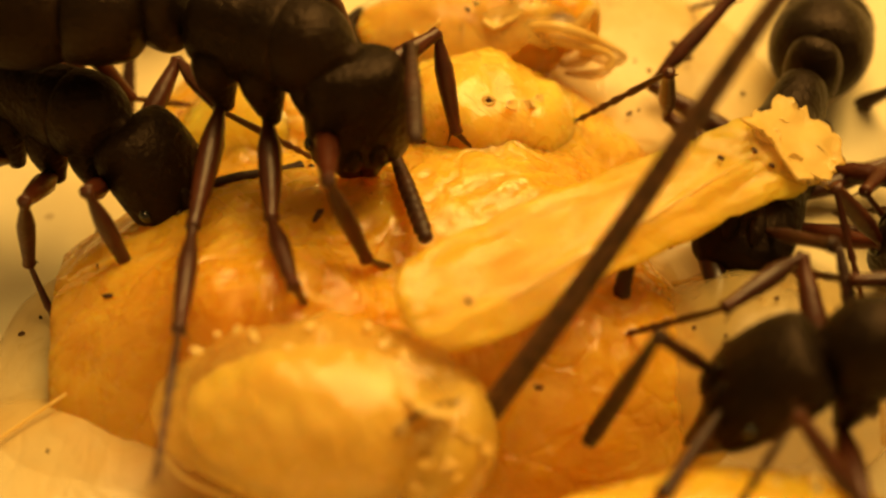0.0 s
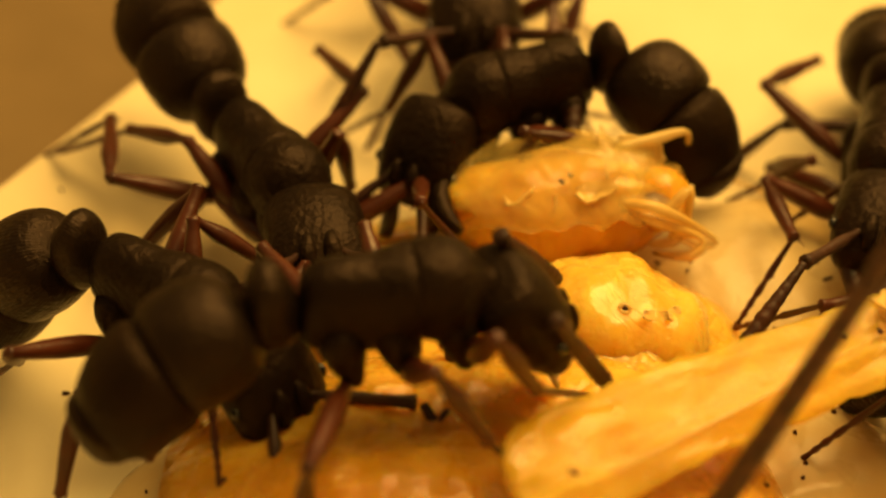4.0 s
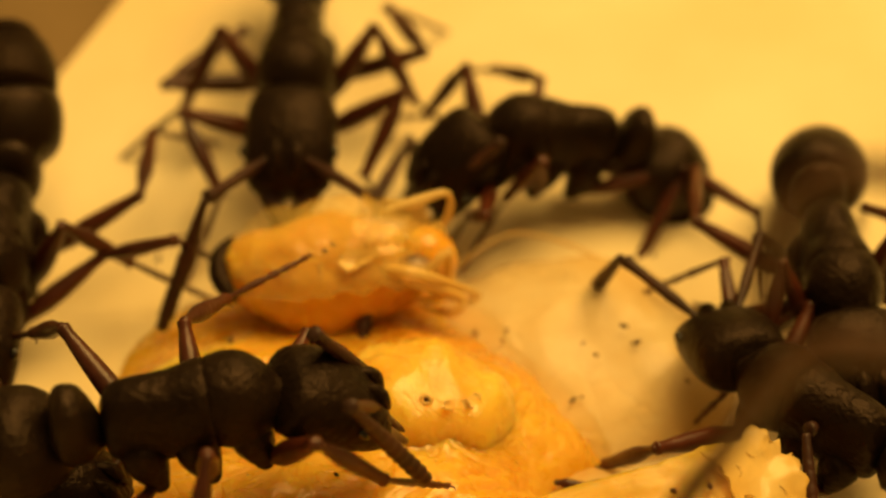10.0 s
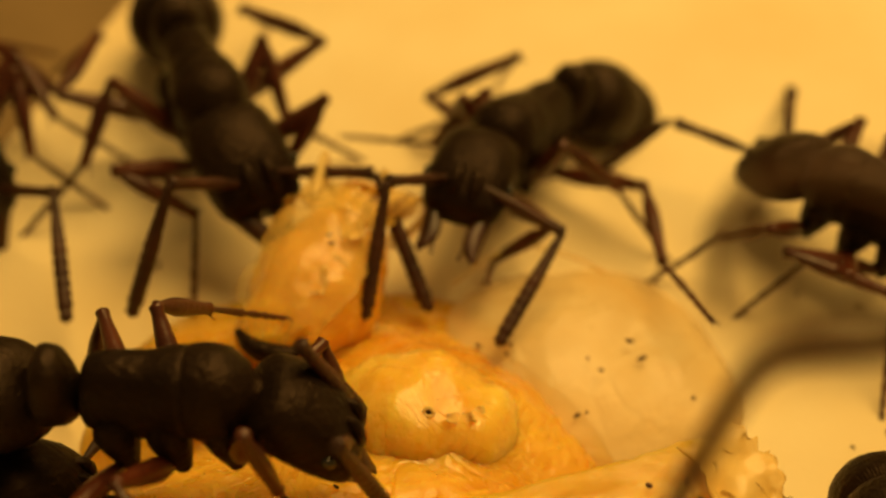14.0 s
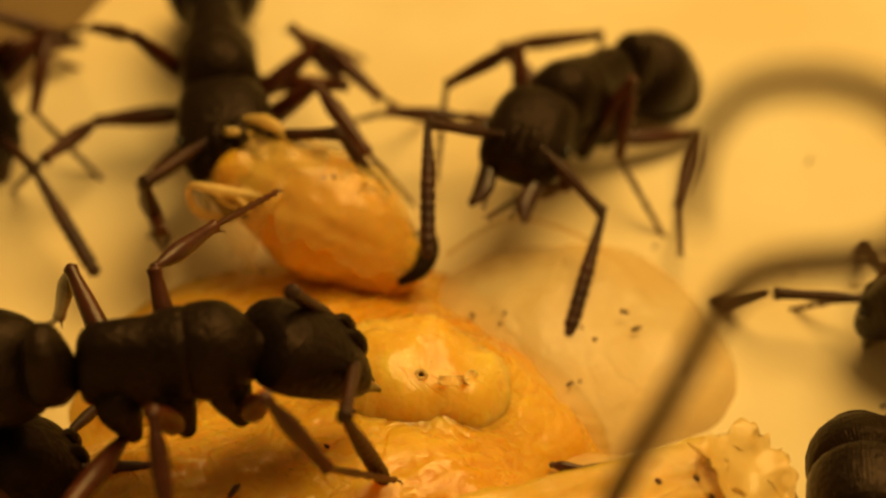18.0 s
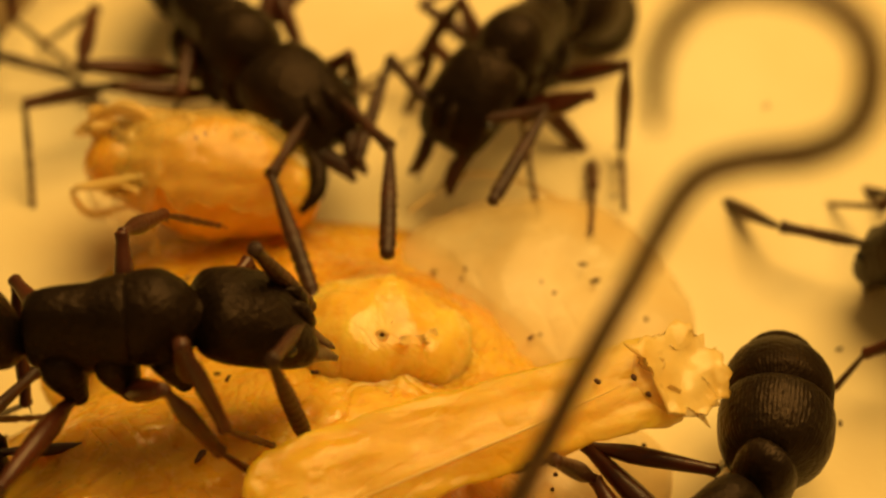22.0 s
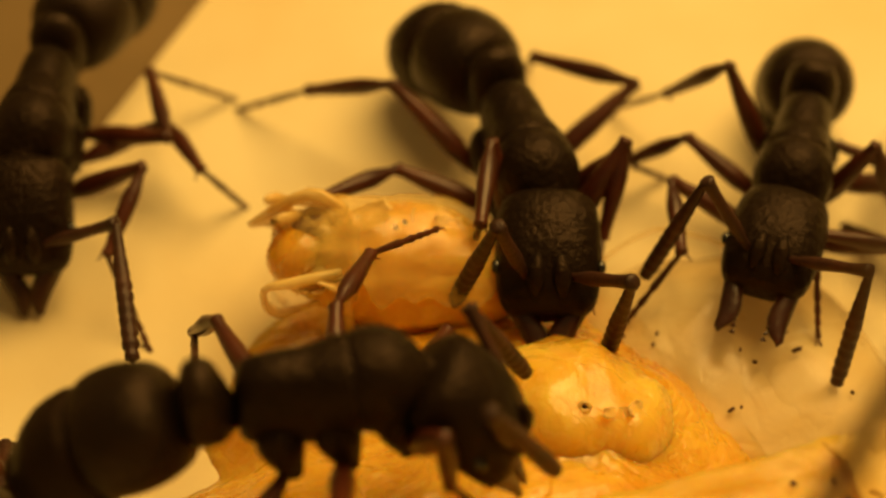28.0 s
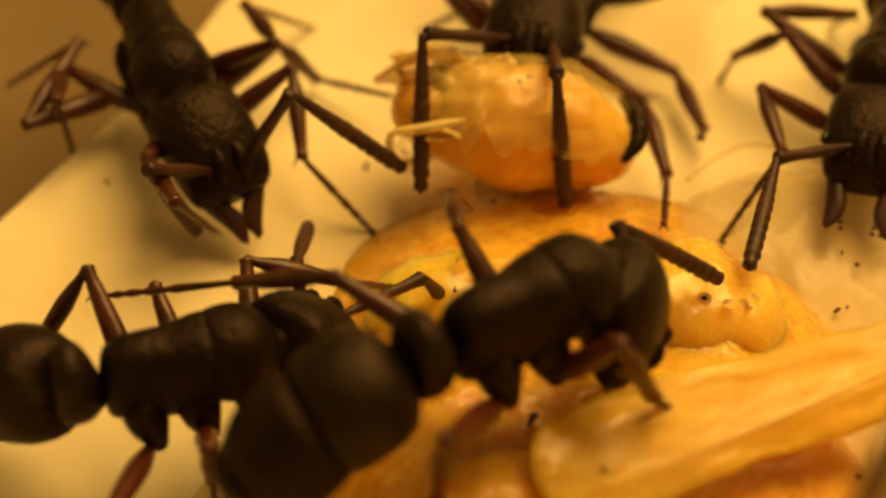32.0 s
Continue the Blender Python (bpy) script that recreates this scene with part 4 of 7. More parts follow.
    ob.matrix_basis = at(x, y, height_at(x, y) + 0.04, 0, 0, yaw)
    return ob


debris(-4.4, -3.9, 0.24, 60, 1)
rnd = random.Random(12)
for k in range(46):
    a, r = rnd.uniform(0, 6.28), rnd.uniform(2, 15)
    debris(math.cos(a) * r, -2 + math.sin(a) * r * 0.9, rnd.uniform(0.05, 0.16), rnd.uniform(0, 180), k + 5)


# bits of broken leg on the pile
def leg_bit(x, y, length, yaw, up=0.12):
    sh = join(limb(length * 0.6, 0.10, 0.14, 0.09), placed(limb(length * 0.5, 0.07, 0.09, 0.05), turn(0, 0, 22, (length * 0.6, 0, 0))))
    ob = tagged(new("leg_fragment", mesh_of("leg_fragment", *sh, LEG)), "broken dark brown ant leg on the brood", "debris", "specks on the brood")
    ob.matrix_basis = at(x, y, height_at(x, y) + up, 0, 0, yaw)


leg_bit(3.4, -0.9, 1.3, -8)
for k, (x, y) in enumerate(((4.0, 6.7), (12.2, 13.1), (-8.5, 9.0), (-16.0, 8.2), (5.6, 4.6), (5.9, 4.0), (11.0, 8.0), (-3.0, 12.5), (14.0, 6.0))):
    debris(x, y, 0.1 + 0.03 * (k % 3), 40 * k, 300 + k, "brown speck of dirt on pale ground")


def add_glints(count):
    """Clear beads added as glints on the skins of the pile, one mesh."""
    rq, shapes = random.Random(77), []
    while len(shapes) < count:
        x, y = rq.uniform(-8, 4.5), rq.uniform(-9, 3.5)
        if height_at(x, y) < 1.6 or noise.noise(Vector((x * 0.5, y * 0.5, 4))) < -0.05:
            continue
        r = rq.uniform(0.012, 0.03)
        bead = loft([(-r, 0, 0, 0.01, 0.01), (-r * 0.7, 0, 0, r * 0.7, r * 0.7), (0, 0, 0, r, r), (r * 0.7, 0, 0, r * 0.7, r * 0.7), (r, 0, 0, 0.01, 0.01)], 8)
        shapes.append(placed(bead, turn(0, 90, rq.uniform(0, 180), (x, y, height_at(x, y) + 0.02)) @ Matrix.Diagonal((0.6, 1, rq.uniform(1, 1.4), 1))))
    tagged(new("glint_beads", mesh_of("glint_beads", *join(*shapes), GLINT)), "tiny clear beads added as glints on the brood", "moisture", kind="stuff")


# very smooth clear beads, added only to make small glints
GLINT = material("glint_bead", (0.98, 0.85, 0.5), 0.04, (0.95, 0.78, 0.4), 900, 0.0, coat=0.6, trans=0.9, ior=1.33)
add_glints(90)


ant_f = build_ant("large black ant with ribbed abdomen, walking over the brood", 1.00)
ant_g = build_ant("black ant pushing through beneath another ant", 0.97)
ant_h = build_ant("black ant on the plaster behind the brood", 1.05)
ant_i = build_ant("black ant with open jaws behind the cocoon", 1.00, 22)
ant_j = build_ant("black ant gnawing at a soft pupa", 1.10)
ant_m = build_ant("black ant with bent feelers at the pile's front", 0.97)
ant_p = build_ant("blurred dark ant beyond the spiny pupa", 1.00)
ant_q = build_ant("dark ant crossing the plaster at the pile's edge", 0.97)
ant_r = build_ant("dark ant bent behind the spiny pupa", 1.02)


# ---- what moves ----
def motions():
    walk(fibre, [
        (0, at(6.46, -5.92, 14.00, 35.40, -53.10, 27.60)),
        (1, at(5.61, -6.89, 14.00, 34.60, -53.20, 32.80)),
        (2, at(5.69, -6.74, 14.00, 32.30, -54.30, 36.80)),
        (3, at(6.07, -3.15, 14.00, 28.00, -52.80, 41.30)),
        (3.5, at(5.99, -3.86, 14.00, 27.60, -53.90, 38.00)),
        (4, at(5.76, -4.75, 14.00, 27.20, -55.30, 36.10)),
        (6.5, at(4.65, -8.89, 16.20, 32.70, -64.40, 27.50)),
        (7, at(4.43, -9.45, 16.64, 37.00, -65.60, 22.10)),
        (8, at(4.63, -11.13, 17.52, 36.80, -66.30, 20.50)),
        (8.5, at(5.57, -11.36, 17.96, 40.80, -65.40, 15.70)),
        (9, at(6.02, -11.10, 18.40, 45.10, -64.00, 8.90)),
        (10, at(5.62, -11.88, 18.40, 45.40, -66.40, 11.80)),
        (11, at(5.87, -11.51, 18.40, 42.30, -69.10, 21.40)),
        (12, at(5.60, -11.25, 18.40, 41.10, -69.10, 22.50)),
        (13, at(4.85, -12.03, 18.40, 41.90, -70.20, 21.40)),
        (15.5, at(4.80, -11.47, 18.40, 40.80, -72.30, 22.20)),
        (16, at(4.27, -11.60, 18.40, 43.40, -72.60, 20.10)),
        (17, at(4.64, -11.92, 18.40, 46.90, -72.30, 17.80)),
        (18, at(4.54, -11.94, 18.40, 48.00, -72.40, 17.70)),
        (19, at(4.48, -11.76, 18.40, 49.90, -71.70, 15.10)),
        (20, at(4.69, -11.54, 18.40, 53.70, -71.50, 12.20)),
        (21, at(4.97, -10.37, 18.40, 46.70, -69.30, 19.00)),
        (22, at(5.14, -10.15, 18.40, 45.80, -69.30, 20.70)),
        (23, at(5.14, -10.93, 18.40, 48.70, -70.30, 18.30)),
        (24, at(5.30, -11.00, 18.40, 50.50, -70.30, 16.60)),
        (24.5, at(5.19, -10.70, 18.40, 46.20, -70.30, 20.50)),
        (26.5, at(4.05, -10.87, 18.40, 44.70, -73.00, 17.40)),
        (27, at(3.79, -10.97, 18.40, 37.70, -73.80, 22.80)),
        (28, at(2.90, -11.54, 18.40, 38.60, -75.60, 21.60)),
        (29, at(2.74, -12.10, 18.40, 50.40, -77.90, 10.80)),
        (30, at(2.20, -12.08, 18.40, 45.90, -78.30, 14.80)),
        (32, at(0.67, -13.33, 18.40, 58.00, -80.60, -0.20))])
    walk(pupa, [
        (0, at(3.30, -4.87, 4.55, 16.80, 4.32, 31.42)),
        (0.5, at(3.18, -5.25, 4.55, 17.10, 1.98, 27.35)),
        (1, at(3.26, -3.83, 4.54, 16.50, 2.05, 31.19)),
        (1.5, at(3.05, -3.74, 4.54, 16.80, 2.61, 30.15)),
        (2, at(2.93, -3.52, 4.54, 16.70, 3.43, 31.80)),
        (2.5, at(2.99, -3.22, 4.54, 16.70, 2.18, 30.06)),
        (3, at(2.81, -2.94, 4.54, 16.50, 2.67, 32.22)),
        (3.5, at(3.36, -2.65, 4.54, 16.70, 0.70, 30.01)),
        (4, at(2.96, -3.18, 4.55, 16.70, -0.20, 29.83)),
        (7, at(2.69, -2.47, 4.54, 16.60, -6.18, 32.22)),
        (8, at(2.80, -4.32, 4.54, 17.70, 1.70, 22.80)),
        (8.5, at(3.49, -4.56, 4.54, 17.70, 1.70, 22.80)),
        (9, at(3.70, -4.15, 4.54, 17.70, 1.70, 22.80)),
        (10, at(3.85, -4.82, 4.54, 17.70, 1.70, 22.80)),
        (11, at(3.71, -5.29, 4.54, 17.70, 1.70, 22.80)),
        (12, at(3.68, -4.36, 4.54, 17.70, 1.70, 22.80)),
        (13, at(2.99, -4.87, 4.54, 17.70, 1.70, 22.80)),
        (15.5, at(3.49, -2.81, 4.54, 17.70, 1.70, 22.80)),
        (16, at(3.15, -3.06, 4.54, 17.70, 1.70, 22.80)),
        (17, at(3.34, -4.00, 4.54, 17.70, 1.70, 22.80)),
        (18, at(3.48, -5.20, 4.54, 17.70, 1.70, 22.80)),
        (19, at(3.29, -5.05, 4.54, 17.70, 1.70, 22.80)),
        (19.5, at(3.17, -4.96, 4.54, 17.70, 1.70, 22.80)),
        (20, at(2.92, -4.56, 4.54, 17.70, 1.70, 22.80)),
        (20.5, at(2.97, -4.81, 4.54, 17.70, 1.70, 22.80)),
        (21, at(3.23, -4.19, 4.54, 17.70, 1.70, 22.80)),
        (21.5, at(3.24, -4.08, 4.54, 17.70, 1.70, 22.80)),
        (22, at(3.20, -3.53, 4.54, 17.70, 1.70, 22.80)),
        (22.5, at(3.26, -4.60, 4.54, 17.70, 1.70, 22.80)),
        (23, at(3.52, -5.00, 4.54, 17.70, 1.70, 22.80)),
        (23.5, at(3.43, -4.63, 4.54, 17.70, 1.70, 22.80)),
        (24, at(3.40, -4.25, 4.54, 17.70, 1.70, 22.80)),
        (24.5, at(3.24, -4.25, 4.54, 17.70, 1.70, 22.80)),
        (26.5, at(2.75, -3.93, 4.54, 17.70, 1.70, 22.80)),
        (27, at(2.52, -3.75, 4.54, 17.70, 1.70, 22.80)),
        (28, at(2.36, -4.05, 4.54, 17.70, 1.70, 22.80)),
        (29, at(2.60, -4.63, 4.54, 17.70, 1.70, 22.80)),
        (30, at(2.26, -2.95, 4.54, 17.70, 1.70, 22.80)),
        (31, at(1.83, -3.63, 4.54, 17.70, 1.70, 22.80)),
        (32, at(1.79, -3.69, 4.54, 17.70, 1.70, 22.80))])
    walk(nymph, [
        (0, at(-0.25, 4.36, 2.30, 16.80, -6.80, 0.00)),
        (1, at(0.02, 5.41, 2.30, 16.80, -6.80, 0.00)),
        (2, at(-0.49, 4.89, 2.30, 16.80, -6.80, 0.00)),
        (2.5, at(-0.51, 6.20, 2.30, 16.80, -6.80, 0.00)),
        (3, at(-0.86, 6.49, 2.30, 16.80, -6.80, 0.00)),
        (3.5, at(-1.35, 5.48, 2.30, 16.80, -6.80, 0.00)),
        (4, at(-1.43, 5.53, 2.30, 16.80, -6.80, 0.00)),
        (4.5, at(-1.37, 5.90, 2.30, 16.80, -6.80, 0.00)),
        (6.5, at(-1.47, 5.26, 2.30, 16.80, -6.80, 0.00)),
        (7, at(-1.66, 7.34, 2.30, 16.80, -6.80, 0.00)),
        (7.5, at(-1.80, 6.95, 2.30, 16.80, -6.80, 0.00)),
        (8, at(-1.93, 7.12, 2.30, 16.80, -6.80, 0.00)),
        (8.5, at(-2.81, 7.01, 2.30, 16.80, -6.80, 0.00)),
        (9, at(-2.69, 7.34, 2.30, 16.80, -6.80, 0.00)),
        (9.5, at(-2.75, 7.03, 2.30, 16.80, -6.80, 0.00)),
        (10, at(-2.80, 6.21, 2.30, 16.80, -6.80, 0.00)),
        (10.5, at(-2.31, 6.49, 2.30, 16.80, -6.80, 0.00)),
        (11, at(-2.20, 5.73, 2.30, 16.70, -6.80, 5.00)),
        (11.5, at(-2.34, 6.34, 2.30, 16.60, -6.80, 8.00)),
        (12, at(-2.79, 6.30, 2.30, 16.50, -6.80, 10.00)),
        (12.5, at(-2.92, 5.48, 2.30, 16.20, -6.80, 14.00)),
        (13, at(-3.20, 6.16, 2.30, 15.20, -6.80, 24.00)),
        (13.5, at(-3.37, 6.12, 2.30, 12.70, -6.80, 40.00)),
        (14.5, at(-3.20, 6.05, 2.30, -2.90, -6.80, 100.00)),
        (15.5, at(-3.12, 6.12, 2.30, -16.10, -6.80, 165.00)),
        (16, at(-3.41, 5.86, 2.30, -16.10, -6.80, 165.00)),
        (16.5, at(-3.14, 6.51, 2.30, -16.10, -6.80, 165.00)),
        (17, at(-3.24, 7.29, 2.30, -16.20, -10.60, 165.00)),
        (17.5, at(-3.27, 7.60, 2.30, -15.80, -14.20, 160.00)),
        (18, at(-3.08, 7.37, 2.30, -16.00, -17.70, 160.00)),
        (18.5, at(-2.82, 7.59, 2.30, -15.50, -17.70, 156.00)),
        (19, at(-2.86, 7.39, 2.30, -14.60, -17.70, 150.00)),
        (19.5, at(-2.78, 7.88, 2.30, -13.90, -17.70, 146.00)),
        (20, at(-3.26, 8.82, 2.30, -13.70, -17.70, 145.00)),
        (20.5, at(-3.28, 8.77, 2.30, -13.90, -17.70, 146.00)),
        (21, at(-3.60, 8.12, 2.30, -14.60, -17.70, 150.00)),
        (21.5, at(-4.42, 7.78, 2.30, -15.80, -12.40, 160.00)),
        (22, at(-5.30, 7.45, 2.30, -16.70, -6.80, 175.00)),
        (23, at(-5.88, 7.11, 2.30, -16.80, -6.80, 178.00)),
        (24, at(-6.35, 7.32, 2.30, -16.80, -6.80, 180.00)),
        (24.5, at(-6.16, 7.34, 2.30, -16.80, -6.80, 180.00)),
        (26.5, at(-5.78, 6.70, 2.30, -16.80, -6.80, 180.00)),
        (27, at(-5.40, 6.66, 2.30, -16.80, -6.80, 180.00)),
        (27.5, at(-5.40, 6.32, 2.30, -16.80, -6.80, 180.00)),
        (28, at(-4.70, 5.95, 2.30, -16.80, -6.80, 180.00)),
        (28.5, at(-4.61, 5.98, 2.30, -16.80, -6.80, 180.00)),
        (29, at(-3.84, 4.91, 2.30, -16.80, -6.80, 180.00)),
        (29.5, at(-4.28, 5.02, 2.30, -16.80, -6.80, 180.00)),
        (30, at(-4.81, 4.97, 2.30, -16.80, -6.80, 178.00)),
        (30.5, at(-4.62, 4.74, 2.30, -16.80, -6.80, 178.00)),
        (31, at(-4.11, 4.80, 2.30, -16.80, -6.80, 178.00)),
        (31.5, at(-4.23, 6.25, 2.30, -16.70, -6.80, 176.00)),
        (32, at(-4.15, 8.07, 2.30, -16.70, -6.80, 176.00))])
    move_ant(ant_f, [
        (0, -5.29, -1.23, 7.17, -24.84, 1.07, -55.00, 80.29, 28.42, -13.91),
        (0.5, -5.58, -1.76, 7.20, -22.57, 2.00, -55.00, 72.97, 32.65, -10.87),
        (1, -5.82, -1.85, 7.24, -18.66, 1.02, -55.00, 65.66, 27.92, -8.02),
        (1.5, -5.04, -1.43, 7.20, -13.02, 2.00, 40.78, 55.96, 27.43, -0.27),
        (2, -6.10, -3.26, 7.09, 8.88, 3.26, 1.63, 53.35, -28.69, 25.78),
        (2.5, -6.19, -3.67, 7.20, 22.03, 2.00, 19.32, 42.53, 31.05, 1.77),
        (3, -6.34, -3.54, 7.20, 19.78, 2.00, -0.16, 48.10, 11.28, 9.77),
        (3.5, -5.66, -2.79, 7.20, 19.02, 2.00, 2.55, 52.76, 15.34, 16.79),
        (4, -5.59, -3.40, 7.20, 12.29, 2.00, 9.70, 54.45, 16.67, 15.03),
        (4.5, -5.85, -3.05, 7.20, 18.26, 2.00, 10.73, 51.48, 11.12, 13.18),
        (6.5, -5.64, -3.80, 7.20, 22.07, 2.00, 4.32, 46.60, 6.88, 13.43),
        (7, -5.99, -3.15, 7.20, 16.85, 2.00, -16.02, 34.09, 18.79, 14.08),
        (7.5, -6.09, -3.45, 7.20, 20.23, 2.00, -29.29, 24.18, 9.20, 10.67),
        (8, -5.79, -3.63, 7.20, 13.58, 2.00, 1.30, 33.18, 9.37, 7.43),
        (8.5, -5.81, -2.71, 7.20, 13.71, 2.00, -14.76, 38.37, 23.10, 11.73),
        (9, -5.80, -2.80, 7.20, 15.20, 2.00, 0.97, 31.88, -18.41, 19.28),
        (9.5, -6.04, -2.37, 7.20, 16.06, 2.00, 0.53, 31.27, -11.83, 23.52),
        (10, -5.49, -2.90, 7.20, 11.77, 2.00, 4.34, 34.21, -18.01, 26.10),
        (10.5, -5.85, -2.56, 7.20, 10.66, 2.00, 4.10, 34.49, -18.66, 28.70),
        (11, -6.25, -2.43, 7.20, 8.08, 2.00, -2.25, 35.90, -16.53, 30.01),
        (11.5, -5.77, -2.49, 7.20, 6.56, 2.00, 16.22, 38.50, -24.46, 29.10),
        (12, -6.31, -2.58, 7.20, 4.72, 2.00, 1.15, 36.89, -13.30, 26.92),
        (12.5, -6.61, -3.44, 7.20, 4.97, 2.00, 4.35, 37.67, -16.45, 27.28),
        (13, -6.05, -2.17, 7.20, -5.73, 2.00, 2.02, 43.07, -6.07, 28.38),
        (13.5, -6.19, -2.26, 7.20, -4.86, 2.00, 9.32, 43.67, -9.84, 26.77),
        (15.5, -5.62, -2.05, 7.14, 4.23, 2.85, -15.79, 35.41, -27.79, 23.67),
        (16, -5.67, -2.76, 7.11, 6.69, 3.41, -28.37, 31.06, -37.81, 21.93),
        (16.5, -5.86, -2.50, 7.14, 4.48, 2.85, -10.25, 34.61, -30.05, 23.19),
        (17, -5.70, -2.25, 7.20, 6.54, 2.00, 16.23, 37.02, -31.05, 24.15),
        (17.5, -5.63, -2.57, 7.20, 7.68, 2.00, 19.20, 34.84, -34.65, 23.14),
        (18, -5.80, -2.59, 7.20, 9.13, 2.00, 19.98, 35.13, -37.52, 22.07),
        (18.5, -5.97, -2.24, 7.20, 6.00, 2.00, 24.28, 35.56, -33.19, 21.64),
        (19, -6.12, -2.21, 7.20, 2.01, 2.00, 15.42, 32.51, -34.22, 21.67),
        (19.5, -5.97, -2.28, 7.20, 3.68, 2.00, 15.21, 30.25, -36.58, 20.97),
        (20, -6.04, -2.43, 7.20, 4.77, 2.00, 20.69, 31.18, -36.98, 19.01),
        (20.5, -6.19, -1.94, 7.20, 2.58, 2.00, 17.71, 32.72, -30.30, 17.61),
        (21, -6.04, -2.21, 7.20, 3.88, 2.00, 19.95, 31.77, -29.83, 16.92),
        (22, -6.27, -2.41, 7.20, 5.44, 2.00, 12.75, 30.73, -31.22, 17.06),
        (23, -6.17, -2.80, 7.20, 5.24, 2.00, 13.00, 32.90, -19.37, 18.55),
        (24, -6.39, -2.76, 7.20, 10.26, 2.00, 16.56, 34.14, -32.89, 19.82),
        (24.5, -6.38, -2.47, 7.20, 10.25, 2.00, 17.07, 34.99, -27.70, 23.39),
        (26.5, -7.37, -3.07, 7.20, 19.53, 2.00, 20.15, 34.67, -46.15, 29.66),
        (27, -6.47, -2.88, 7.41, 23.44, 3.27, -37.72, 38.38, -42.00, 32.65),
        (28, -5.80, -2.74, 7.77, 12.25, 1.28, -25.98, 47.60, -8.94, 21.10),
        (29, -5.86, -1.91, 7.02, 30.98, -3.35, -48.01, 41.77, -18.86, 29.45),
        (30, -4.73, -2.96, 7.18, 27.18, 2.47, -18.76, 55.67, 28.96, -39.11),
        (30.5, -5.01, -3.35, 7.20, 28.02, 2.00, 18.83, 51.10, 40.67, -22.06),
        (31, -5.08, -3.07, 7.24, 27.61, 1.83, -52.62, 67.32, 7.87, -8.63),
        (31.5, -4.81, -3.33, 7.29, 29.83, 2.20, -53.81, 72.15, 0.58, 2.42),
        (32, -4.55, -3.59, 7.34, 32.05, 2.58, -55.00, 76.98, -6.72, 13.48)],
        feet={(0, -1): [(0, -4.04, -5.31, 6.40, -3.27, -5.45, 3.92, -2.00, -4.09, 1.70), (0.5, -4.14, -5.72, 6.68, -3.37, -5.44, 4.21, -1.92, -4.29, 1.98), (1, -4.20, -5.22, 7.18, -3.25, -5.27, 4.75, -2.06, -3.91, 2.49), (1.5, -3.14, -4.36, 7.78, -3.42, -3.31, 5.41, -3.16, -1.68, 3.03), (2, -3.54, -6.33, 7.53, -2.91, -5.24, 5.26, -1.98, -3.04, 3.61), (2.5, -3.88, -5.59, 7.76, -3.65, -4.14, 5.62, -3.95, -2.26, 3.43), (3, -4.27, -5.60, 7.74, -3.84, -4.39, 5.49, -3.37, -2.68, 3.19), (3.5, -4.35, -4.11, 8.25, -4.08, -3.01, 5.91, -2.96, -1.42, 3.75), (4, -3.36, -5.43, 7.92, -2.38, -4.65, 5.64, -1.04, -2.91, 3.74), (6.5, -3.94, -4.75, 8.39, -3.50, -4.19, 5.89, -3.00, -3.41, 3.14), (7, -4.06, -4.54, 8.27, -3.76, -3.84, 5.78, -3.35, -2.91, 3.06), (8, -3.67, -5.13, 8.24, -2.00, -5.33, 6.26, -0.47, -3.96, 4.21), (8.5, -3.64, -4.57, 8.02, -2.53, -4.69, 5.67, -1.25, -3.13, 3.59), (10, -2.42, -4.55, 7.86, -0.97, -4.02, 5.77, 0.56, -2.66, 3.71), (13, -4.41, -4.57, 8.07, -4.04, -3.77, 5.63, -3.35, -2.79, 2.99), (15.5, -3.58, -3.91, 8.31, -2.71, -4.10, 5.87, -2.13, -3.62, 3.06), (16, -3.64, -4.85, 8.25, -2.71, -4.86, 5.82, -2.13, -4.08, 3.09), (17, -3.51, -4.06, 8.16, -2.19, -4.09, 5.93, -0.67, -3.06, 3.68), (18, -3.37, -4.52, 8.00, -2.06, -4.65, 5.75, -0.56, -3.28, 3.68), (19, -3.56, -4.29, 7.97, -2.70, -4.04, 5.53, -1.64, -3.32, 2.93), (20, -3.57, -4.38, 8.04, -2.18, -4.60, 5.86, -0.77, -3.59, 3.53), (21, -3.92, -4.23, 8.11, -3.54, -3.83, 5.57, -2.78, -2.77, 2.97), (22, -4.38, -4.07, 8.30, -3.54, -4.63, 5.90, -2.67, -3.28, 3.48), (23, -3.55, -4.41, 8.16, -2.47, -3.96, 5.84, -0.34, -3.69, 3.88), (24, -3.74, -4.47, 8.04, -2.07, -4.85, 6.08, -0.48, -3.90, 3.85), (24.5, -3.86, -4.19, 8.08, -2.13, -4.64, 6.19, -0.49, -3.73, 3.98), (26.5, -4.82, -4.54, 8.07, -3.64, -4.00, 5.82, -2.34, -3.00, 3.43), (27, -3.94, -4.65, 7.96, -2.53, -4.24, 5.81, -1.37, -3.02, 3.45), (28, -3.56, -4.25, 7.87, -3.20, -3.82, 5.33, -1.87, -2.97, 2.90), (29, -2.34, -4.58, 6.22, -1.42, -4.01, 3.85, -0.26, -2.84, 1.47), (31, -2.87, -4.22, 8.23, -2.07, -3.86, 5.78, -0.08, -3.65, 3.68), (32, -2.85, -5.28, 7.93, -1.96, -4.61, 5.57, -0.41, -3.73, 3.29)],
